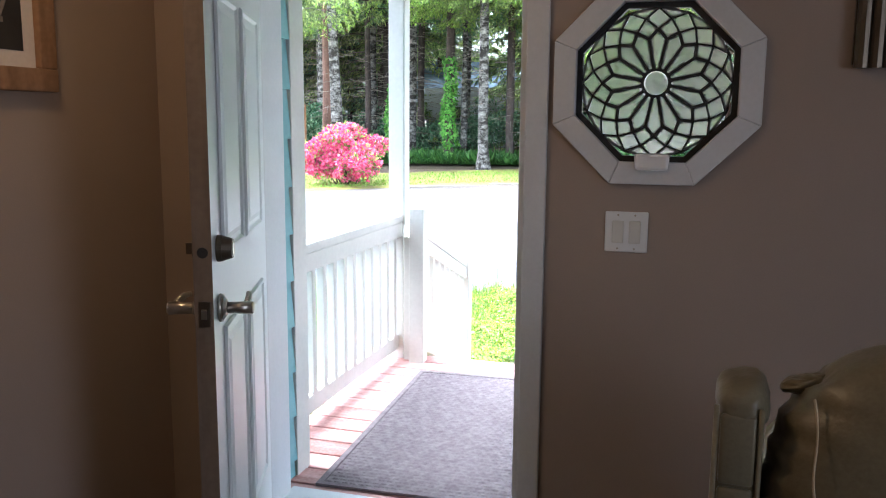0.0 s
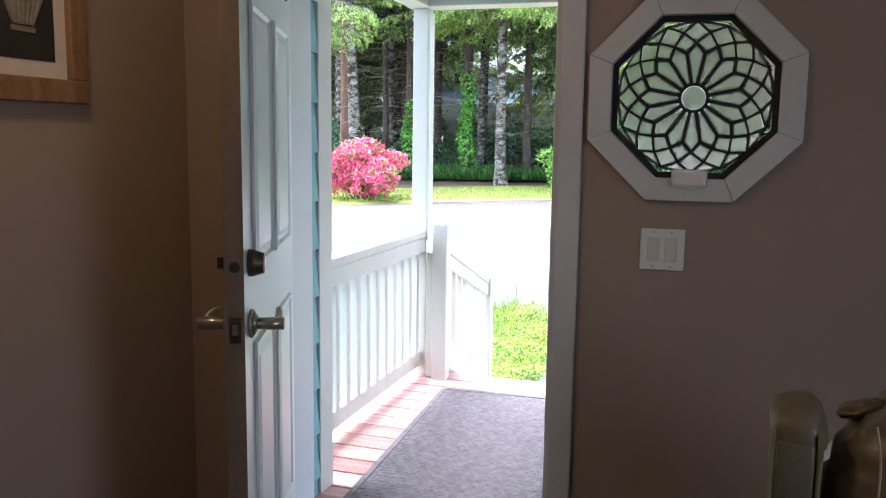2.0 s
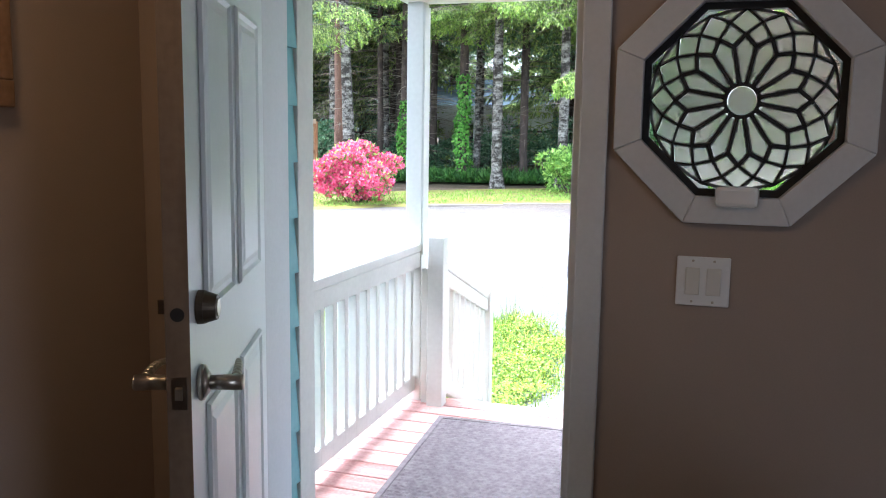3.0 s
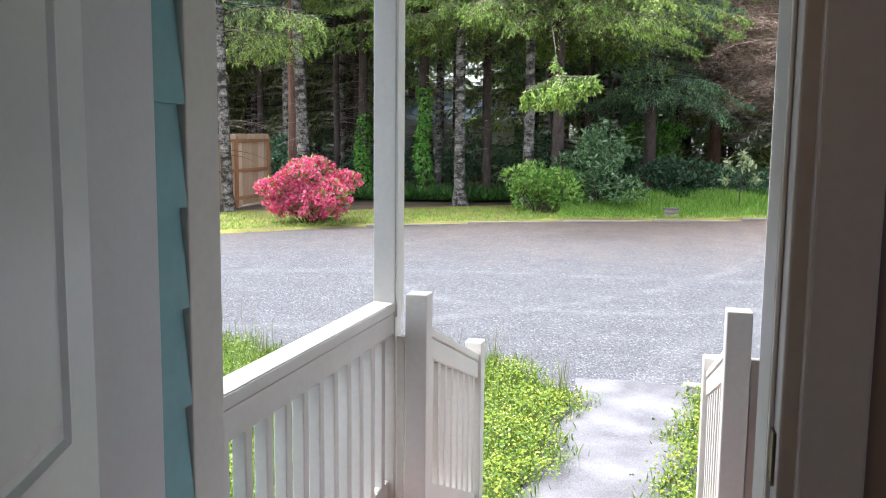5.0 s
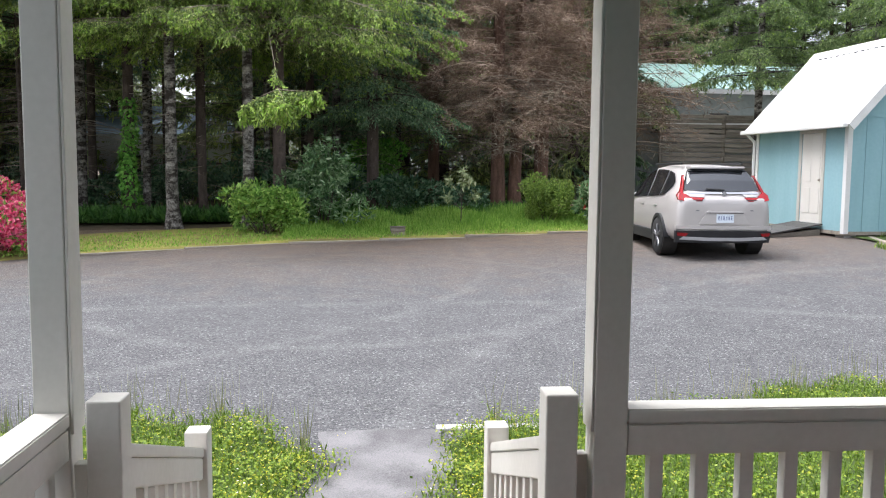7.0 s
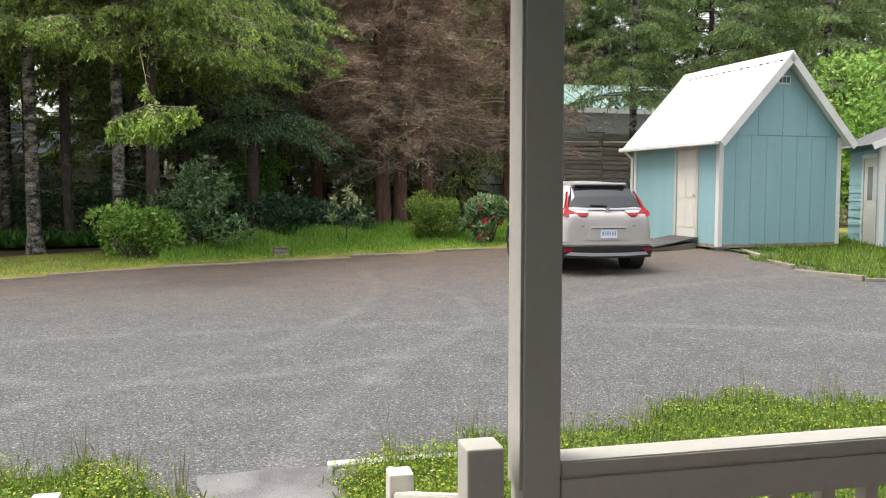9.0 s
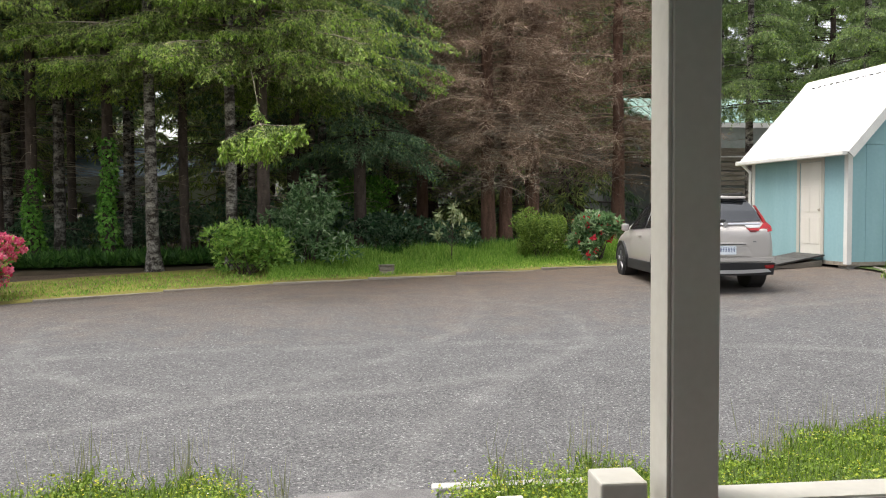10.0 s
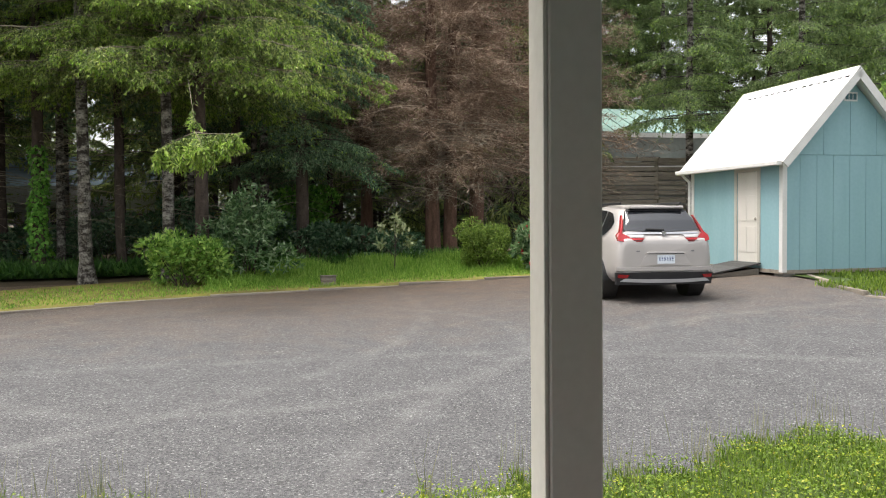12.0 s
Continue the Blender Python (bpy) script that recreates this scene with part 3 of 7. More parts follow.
# light switch
sw = empty("light_switch", pose(0.0595, 0, 1.056), "white double rocker light switch on the wall", "light switch")
part("plate", boxes((-0.061, 0.061, -0.007, 0.0, -0.059, 0.059), bevel=0.003), PLASTIC, sw)
for sx in (-0.024, 0.024):
    bm = boxes((sx - 0.0165, sx + 0.0165, -0.011, -0.006, -0.033, 0.033), bevel=0.002)
    bmesh.ops.rotate(bm, cent=(sx, -0.007, 0), matrix=Matrix.Rotation(radians(3), 3, "X"), verts=bm.verts)
    part("rocker", bm, ROCKER, sw, "cream rocker paddle")
    for zz in (-0.049, 0.049):
        bm = bmesh.new()
        cyl(bm, (sx, -0.0065, zz), (sx, -0.0082, zz), 0.0032, 0.003, 10)
        part("screw", bm, NICKEL, sw)

# framed print on the side wall
pic = empty("framed_picture", pose(HX, -0.70, 1.675, 0, 0, 0), "rustic brown wooden frame holding a small black print", "picture")
PW, PH = 0.21, 0.235
for a in ((0.0, 0.03, -PW, PW, -PH, -PH + 0.062), (0.0, 0.03, -PW, PW, PH - 0.062, PH), (0.0, 0.029, -PW, -PW + 0.062, -PH + 0.062, PH - 0.062), (0.0, 0.029, PW - 0.062, PW, -PH + 0.062, PH - 0.062)):
    part("frame_board", boxes(a, bevel=0.004), FRAMEW, pic)
part("mat", boxes((0.002, 0.010, -PW + 0.062, PW - 0.062, -PH + 0.062, PH - 0.062)), MATBOARD, pic, "cream mat board")
printed = part("print", boxes((0.010, 0.012, -0.105, 0.105, -0.13, 0.13)), BLACKP, pic, "black print")
bm = bmesh.new()
for k in range(9):
    a = (k - 4) * 0.42
    cyl(bm, (0.0125, 0.028 * math.sin(a), -0.045), (0.0135, 0.062 * math.sin(a), 0.045 + 0.03 * math.cos(a)), 0.006, 0.012, 8)
box(bm, 0.012, 0.014, -0.04, 0.04, -0.062, -0.048)
part("ornament", bm, SILVERP, printed, "grey lily ornament")

# dark wall ornament high beside the window
orn = empty("wall_sconce", pose(0.69, 0, 1.515), "dark ribbed wall ornament", "ornament")
bm = bmesh.new()
for k in range(4):
    cyl(bm, (-0.05 + 0.034 * k, -0.025, 0.0), (-0.05 + 0.034 * k, -0.025, 0.62), 0.019, 0.019, 10)
box(bm, -0.07, 0.07, -0.012, 0.0, 0.01, 0.6)
part("body", bm, BRONZE, orn)

# recliner with rounded arm and stuffed back
sofa = empty("recliner", pose(0.285, -1.06, 0, 0, 0, -4), "olive brown leather recliner against the wall", "chair")


def cushion(name, loc, size, parent, turn=(0, 0, 0), p=2.6, wrinkle=0.012, n=28, label=""):
    """A stuffed form: a rounded block with folds."""
    bm = bmesh.new()
    bmesh.ops.create_uvsphere(bm, u_segments=n * 2, v_segments=n, radius=1.0)
    for v in bm.verts:
        c = v.co
        k = (abs(c.x) ** p + abs(c.y) ** p + abs(c.z) ** p) ** (-1 / p)
        c *= k
        w = noise.noise(Vector((c.x * 2.2, c.y * 2.2, c.z * 5)) + Vector(loc) * 3) * wrinkle * 2
        w += abs(noise.noise(Vector((c.x * 5, c.y * 7, c.z * 3)))) * wrinkle
        v.co = Vector((c.x * (size[0] + w), c.y * (size[1] + w), c.z * (size[2] + w)))
    bmesh.ops.transform(bm, matrix=pose(*loc, *turn), verts=bm.verts)
    return smooth(part(name, bm, LEATHER, parent, label))


cushion("base", (0.40, 0.38, 0.22), (0.36, 0.34, 0.22), sofa, p=6, wrinkle=0.004)
for ax in (0.0, 0.735):
    bm = boxes((ax + 0.004, ax + 0.074, 0.0, 0.17, 0.02, 0.905), bevel=0.012)
    wing = smooth(part("wing", bm, LEATHER, sofa))
    for z0, z1 in ((0.10, 0.776), (0.781, 0.902)):
        bm = boxes((ax + 0.010, ax + 0.066, -0.009, 0.004, z0, z1), bevel=0.006)
        smooth(part("front_panel", bm, LEATHER, wing))
    bm = bmesh.new()
    for px in (ax + 0.003, ax + 0.073):
        cyl(bm, (px, -0.003, 0.04), (px, -0.003, 0.915), 0.0045, 0.0045, 8)
    smooth(part("piping", bm, LEATHER, wing, "stitched leather piping"))
    cushion("wing_cap", (ax + 0.042, 0.085, 0.905), (0.043, 0.092, 0.042), sofa, (0, -10, 0), p=3.0, wrinkle=0.0012)
cushion("backrest", (0.405, 0.30, 0.46), (0.33, 0.14, 0.40), sofa, (0, 0, 0), 4, 0.012)
cushion("seat", (0.405, 0.10, 0.44), (0.31, 0.24, 0.10), sofa, (0, 0, 0), 4, 0.010)


def draped(name, loc, size, p, n=56):
    """A slack stuffed cushion with long slanting creases and small puckers at its rim."""
    bm = bmesh.new()
    bmesh.ops.create_uvsphere(bm, u_segments=n * 2, v_segments=n, radius=1.0)
    for v in bm.verts:
        c = v.co.copy()
        c *= (abs(c.x) ** p + abs(c.y) ** p + abs(c.z) ** p) ** (-1 / p)
        s = (c.x * 0.75 + c.z * 0.9)
        crease = (1 - abs(noise.noise(Vector((s * 3.1, (c.x - c.z) * 0.55, 1.7))))) ** 5
        w = 0.020 * crease * max(0.0, min(1.0, (c.x + 0.55) * 1.6))
        w += 0.008 * noise.noise(Vector((c.x * 1.5, c.y * 3, c.z * 9 + 2)))
        if c.x < -0.75:
            w += 0.006 * math.sin(c.z * 40 + 3 * c.y)
        v.co = Vector((c.x * (size[0] + w), c.y * (size[1] + w), c.z * (size[2] + w)))
    bmesh.ops.transform(bm, matrix=pose(*loc, -6, 3, 0), verts=bm.verts)
    return smooth(part(name, bm, LEATHER, sofa))


draped("back_cushion", (0.405, 0.09, 0.690), (0.330, 0.165, 0.328), 2.7)
cushion("side_roll", (0.140, 0.11, 0.935), (0.040, 0.035, 0.014), sofa, (0, -18, -20), 2.3, 0.002)
bm = bmesh.new()
last = None
for i in range(31):
    u = i / 30
    p = (0.150 + 0.055 * u * u + 0.004 * math.sin(u * 14), -0.066 + 0.085 * (1 - u) ** 4 - 0.004 * u, 0.935 - 0.36 * u)
    if last:
        cyl(bm, last, p, 0.0022, 0.0022, 6)
    last = p
part("seam", bm, THREAD, sofa, "pale stitched seam")

# window in the side wall: its daylight reaches the room
win2 = empty("window_2", Matrix(), "white framed window in the side wall", "window", kind="structure")
part("window_frame", boxes((ROOMX - 0.02, ROOMX + 0.1, WY0, WY0 + 0.05, 0.8, 2.1), (ROOMX - 0.02, ROOMX + 0.1, WY1 - 0.05, WY1, 0.8, 2.1), (ROOMX - 0.02, ROOMX + 0.1, WY0 + 0.05, WY1 - 0.05, 0.8, 0.85), (ROOMX - 0.02, ROOMX + 0.1, WY0 + 0.05, WY1 - 0.05, 2.05, 2.1), (ROOMX + 0.02, ROOMX + 0.08, -2.97, -2.93, 0.85, 2.05)), TRIM, win2)
daylight = new("window_daylight", bpy.data.lights.new("window_daylight", "AREA"))
daylight.data.shape = "RECTANGLE"
daylight.data.size, daylight.data.size_y = 1.1, 1.2
daylight.data.energy = WINDOW_POWER
daylight.data.color = (1.0, 0.945, 0.955)
daylight.matrix_world = look((ROOMX - 0.03, -2.95, 1.45), (-1.0, -1.6, 1.25))

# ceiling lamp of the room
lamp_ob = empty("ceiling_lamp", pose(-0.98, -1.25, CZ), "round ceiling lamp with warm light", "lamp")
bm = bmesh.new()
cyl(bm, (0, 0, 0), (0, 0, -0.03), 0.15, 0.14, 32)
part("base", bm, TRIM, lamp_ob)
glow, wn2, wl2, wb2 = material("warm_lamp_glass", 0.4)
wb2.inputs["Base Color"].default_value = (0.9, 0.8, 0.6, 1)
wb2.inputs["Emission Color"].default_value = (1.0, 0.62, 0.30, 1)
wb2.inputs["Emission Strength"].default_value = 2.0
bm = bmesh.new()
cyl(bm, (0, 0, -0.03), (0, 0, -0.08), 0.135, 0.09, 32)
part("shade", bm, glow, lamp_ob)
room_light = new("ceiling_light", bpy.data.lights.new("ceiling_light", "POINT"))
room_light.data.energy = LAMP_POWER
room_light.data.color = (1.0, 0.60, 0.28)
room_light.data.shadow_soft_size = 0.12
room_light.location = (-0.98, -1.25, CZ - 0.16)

# ---------------------------------------------------------------- porch
DZ = -0.03
PY0, PY1 = 2.016, 2.105
# side wall with lap siding
lap = empty("wall_side", Matrix(), "teal lap siding on the porch side wall", "wall", kind="structure")
part("sheathing", boxes((-2.1, -1.226, WT + 0.035, 0.387, -0.55, 2.75)), SIDING, lap)
rows_n = 17
board = bmesh.new()
prism(board, [(0.0, 0.0), (0.022, 0.0), (0.006, 0.185), (0.0, 0.185)], WT + 0.035, 0.387)
bme = bpy.data.meshes.new("lap_board")
board.to_mesh(bme)
board.free()
bme.materials.append(SIDING)
for k in range(rows_n):
    ob = new("lap_board", bme)
    ob.parent = lap
    ob.location = (-1.226, 0, -0.5 + 0.18 * k)
cpost = empty("corner_post", Matrix(), "grey-white corner post at the end of the siding", "post")
part("post", boxes((-1.31, -1.204, 0.389, 0.503, gz(-1.3, 0.5) - 0.05, 2.34), bevel=0.004), PORCH, cpost)
# front wall outside
fw = empty("wall_front_outside", Matrix(), "teal lap siding round the entry door", "wall", kind="structure")
part("sheathing", boxes((DX1 + 0.07, 3.32, WT, WT + 0.012, -0.5, 0.96), (DX1 + 0.07, 3.32, WT, WT + 0.012, 2.03, 2.75), (0.5, 3.32, WT, WT + 0.012, 0.96, 2.03), (-1.2, DX1, WT, WT + 0.012, 2.13, 2.75)), SIDING, fw)
part("casing", boxes((DX1 - 0.002, DX1 + 0.068, WT, WT + 0.03, -0.08, 2.13), bevel=0.003), TRIM, fw)
part("casing", boxes((DX0 - 0.06, DX0 + 0.001, WT, WT + 0.034, -0.08, 2.13), bevel=0.003), TRIM, fw)

# deck boards
deck = empty("deck", Matrix(), "red-stained deck boards with bright daylight put into their pale tone", "deck", kind="structure")
ky = WT + 0.045
while ky < 2.05:
    bm = boxes((-1.46, 3.3, ky, ky + 0.131, DZ - 0.035, DZ), bevel=0.004)
    ob = part("deck_board", bm, DECK, deck)
    ky += 0.142
part("joists", boxes((-1.44, -1.38, WT, 2.05, -0.42, DZ - 0.036), (-0.4, -0.34, WT, 2.05, -0.42, DZ - 0.036), (3.2, 3.26, WT, 2.05, -0.42, DZ - 0.036), (-1.44, 3.28, 2.052, 2.10, -0.42, DZ - 0.036)), OLDWOOD, deck)

# doormat with woven bars
mat_ob = empty("doormat", pose(-0.67, 1.10, DZ, 0, 0, 2.5), "brown woven rubber doormat on the deck", "doormat")
part("pad", boxes((-0.46, 0.46, -0.76, 0.76, 0.0005, 0.008), bevel=0.002), MATM, mat_ob)
bm = boxes((-0.46, 0.46, -0.76, -0.735, 0.008, 0.012), (-0.46, 0.46, 0.735, 0.76, 0.008, 0.012), (-0.46, -0.435, -0.735, 0.735, 0.008, 0.012), (0.435, 0.46, -0.735, 0.735, 0.008, 0.012))
part("border", bm, MATM, mat_ob)
vs, fs = [], []
for i in range(52):
    for j in range(26):
        cx = -0.42 + 0.033 * j + (0.0165 if i % 2 else 0)
        cy = -0.72 + 0.028 * i
        if cx > 0.415:
            continue
        k = len(vs)
        for dx, dy, dz in ((-0.012, -0.008, 0), (0.012, -0.008, 0), (0.012, 0.008, 0), (-0.012, 0.008, 0), (-0.009, -0.005, 0.0035), (0.009, -0.005, 0.0035), (0.009, 0.005, 0.0035), (-0.009, 0.005, 0.0035)):
            vs.append((cx + dx, cy + dy, 0.008 + dz))
        for q in ((4, 5, 6, 7), (0, 1, 5, 4), (1, 2, 6, 5), (2, 3, 7, 6), (3, 0, 4, 7)):
            fs.append([k + a for a in q])
tagged(raw_mesh("weave", vs, fs, MATM, mat_ob), kind="stuff")

# posts and railings
def square_post(name, x0, y0, z0, z1, label, cat="post", notch=None):
    e = empty(name, pose(x0, y0, z0), label, cat)
    part("shaft", boxes((0, 0.089, 0, 0.089, 0, z1 - z0), bevel=0.004), PORCH, e)
    return e


left_post = square_post("porch_post", -1.436, PY0 + 0.053, DZ, 2.07, "grey-white square porch post holding the roof")
right_post = square_post("porch_post", -0.011, PY0, DZ, 2.07, "grey-white square porch post holding the roof")
square_post("porch_post", 3.15, PY0, DZ, 2.07, "grey-white square porch post holding the roof")
part("trim_strip", boxes((0.0895, 0.097, 0.002, 0.087, 0.80, 2.08), bevel=0.002), PORCH, left_post, "thin pale trim strip")
part("trim_strip", boxes((-0.008, -0.0005, 0.002, 0.087, 0.80, 2.08), bevel=0.002), PORCH, right_post, "thin pale trim strip")


def newel(x, y, z0, z1, label):
    e = empty("newel_post", pose(x, y, z0), label, "post")
    part("shaft", boxes((0, 0.085, 0, 0.089, 0, z1 - z0), bevel=0.005), PORCH, e)
    return e


newel(-1.288, 2.003, -0.45, 0.874, "grey-white square newel post at the stair head")
newel(-0.142, 2.003, -0.45, 0.874, "grey-white square newel post at the stair head")
newel(-1.288, 3.05, gz(0, 3) - 0.03, 0.46, "short grey-white newel post at the stair foot")
newel(-0.142, 3.05, gz(0, 3) - 0.03, 0.46, "short grey-white newel post at the stair foot")


def railing(name, a, b, z_a, z_b, base_a, base_b, gap, label, thick=0.089, first=0.09):
    """A railing from a to b in plan; cap, board under it, bottom rail and square balusters."""
    a, b = Vector((*a, 0)), Vector((*b, 0))
    run = (b - a).length
    ang = math.atan2(b.y - a.y, b.x - a.x)
    e = empty(name, pose(a.x, a.y, 0, 0, 0, math.degrees(ang)), label, "railing")
    slope = (z_b - z_a) / run

    def beam(pname, h0, h1, w, bz, ez, bev=0.004):
        bm = bmesh.new()
        vs = []
        for x, zz in ((0, bz), (run, ez)):
            for y in (-w / 2, w / 2):
                for h in (h0, h1):
                    vs.append(bm.verts.new((x, y, zz + h)))
        for q in ((0, 1, 3, 2), (4, 6, 7, 5), (0, 4, 5, 1), (2, 3, 7, 6), (1, 5, 7, 3), (0, 2, 6, 4)):
            bm.faces.new([vs[i] for i in q])
        bmesh.ops.recalc_face_normals(bm, faces=bm.faces)
        bmesh.ops.bevel(bm, geom=bm.edges[:], offset=bev, segments=2, affect="EDGES")
        return part(pname, bm, PORCH, e)

    beam("cap_rail", -0.038, 0.0, thick, z_a, z_b)
    beam("upper_rail", -0.125, -0.0395, thick - 0.008, z_a, z_b)
    beam("bottom_rail", 0.06, 0.145, 0.038, base_a, base_b)
    k = first
    while k < run - 0.04:
        zt = z_a + slope * k - 0.12
        zb = base_a + (base_b - base_a) / run * k + 0.062
        part("baluster", boxes((k - 0.019, k + 0.019, -0.0195, 0.0195, zb, zt), bevel=0.003), PORCH, e)
        k += gap
    return e


railing("porch_railing", (-1.410, 0.503), (-1.3915, 2.068), 0.828, 0.828, DZ, DZ, 0.118, "grey-white wooden railing along the porch side")
railing("porch_railing", (0.078, PY0 + 0.045), (3.15, PY0 + 0.045), 0.828, 0.828, DZ, DZ, 0.125, "grey-white wooden railing along the porch front")
railing("stair_railing", (-1.246, 2.092), (-1.246, 3.05), 0.74, 0.40, DZ, -0.47, 0.115, "grey-white sloping stair railing", 0.06)
railing("stair_railing", (-0.0995, 2.092), (-0.0995, 3.05), 0.74, 0.40, DZ, -0.47, 0.115, "grey-white sloping stair railing", 0.06)
for xx in (-1.335, -0.05):
    tagged(part("filler_board", boxes((xx, xx + 0.032, 2.05, 2.088, -0.03, 0.70), bevel=0.003), PORCH), "narrow grey-white board between the two posts", "board")

# steps down to the path
stairs = empty("stairs", Matrix(), "short flight of red-stained wooden steps", "stairs", kind="structure")
for k in range(2):
    y0 = 2.105 + 0.30 * k
    part("tread", boxes((-1.2, -0.145, y0, y0 + 0.29, DZ - 0.165 * (k + 1) - 0.035, DZ - 0.165 * (k + 1)), bevel=0.004), DECK, stairs)
    part("riser", boxes((-1.2, -0.145, y0 + 0.005, y0 + 0.025, -0.52, DZ - 0.165 * (k + 1) - 0.036)), OLDWOOD, stairs)

# porch roof
proof = empty("porch_roof", Matrix(), "painted porch roof with beam and soffit", "roof", kind="structure")
part("beam", boxes((-1.46, 3.3, PY0 + 0.005, PY0 + 0.15, 2.07, 2.30), bevel=0.004), PORCH, proof)
part("side_beam", boxes((-1.45, -1.33, 0.51, PY0 - 0.002, 2.07, 2.30), bevel=0.004), PORCH, proof)
part("soffit", boxes((-1.5, 3.4, WT + 0.02, 2.17, 2.305, 2.36)), SIDING, proof)
part("roof_sheet", boxes((-2.2, 3.6, -5.0, 2.2, 2.76, 2.86)), OLDWOOD, proof)
part("fascia", boxes((-1.55, 3.45, 2.172, 2.20, 2.29, 2.75)), SIDING, proof)
part("gable_filling", boxes((-1.5, -1.42, 0.39, 2.17, 2.361, 2.75), (3.32, 3.4, WT + 0.05, 2.17, 2.361, 2.75)), SIDING, proof)

# ---------------------------------------------------------------- plants: generators
rng = np.random.default_rng(7)


def unit(v):
    return v / np.maximum(np.linalg.norm(v, axis=-1, keepdims=True), 1e-9)


def diamonds(base, way, side, length, width, bend=None):
    """Leaf blades as four-cornered plates: base points, directions and a side vector each."""
    way, side = unit(way), unit(side)
    L, Wd = np.asarray(length)[..., None], np.asarray(width)[..., None]
    tip = base + way * L
    mid = base + way * L * 0.5
    if bend is not None:
        mid = mid + bend
    v = np.stack([base, mid + side * Wd * 0.5, tip, mid - side * Wd * 0.5], 1).reshape(-1, 3)
    f = np.arange(len(v)).reshape(-1, 4)
    return v, f


def join(sets):
    vs, fs, k = [], [], 0
    for v, f in sets:
        vs.append(v)
        fs.append(f + k)
        k += len(v)
    return np.concatenate(vs), np.concatenate(fs)


def tube(points, radii, n=7):
    """A bent tapering limb as quads."""
    pts = np.asarray(points, float)
    rad = np.asarray(radii, float)
    t = unit(np.gradient(pts, axis=0))
    ref = np.where(np.abs(t[:, 2:3]) > 0.9, np.array([[1.0, 0, 0]]), np.array([[0, 0, 1.0]]))
    a = unit(np.cross(t, ref))
    b = np.cross(t, a)
    ang = np.linspace(0, 2 * np.pi, n, endpoint=False)
    ringp = pts[:, None] + rad[:, None, None] * (np.cos(ang)[None, :, None] * a[:, None] + np.sin(ang)[None, :, None] * b[:, None])
    i = np.arange(len(pts) * n).reshape(len(pts), n)
    j = np.roll(i, -1, 1)
    f = np.stack([i[:-1], j[:-1], j[1:], i[1:]], -1).reshape(-1, 4)
    return ringp.reshape(-1, 3), f


def limbs(base, way, length, r, droop, rise, k=6):
    """Many thin limbs at once: three-sided tubes curving down."""
    n = len(base)
    u = np.linspace(0, 1, k)[None, :, None]
    L = np.asarray(length)[:, None, None]
    path = base[:, None] + way[:, None] * L * u
    path[..., 2] += (rise * L * u - droop * L * u ** 2)[..., 0]
    t = unit(np.gradient(path, axis=1))
    a = unit(np.cross(t, np.array([0.01, 0.02, 1.0])))
    b = np.cross(t, a)
    rr = (np.asarray(r)[:, None, None] * (1.05 - u))
    ring3 = np.stack([path + rr * (a * math.cos(q) + b * math.sin(q)) for q in (0, 2.1, 4.2)], 2)
    v = ring3.reshape(-1, 3)
    i = np.arange(len(v)).reshape(n, k, 3)
    j = np.roll(i, -1, 2)
    f = np.stack([i[:, :-1], j[:, :-1], j[:, 1:], i[:, 1:]], -1).reshape(-1, 4)
    return path, (v, f)


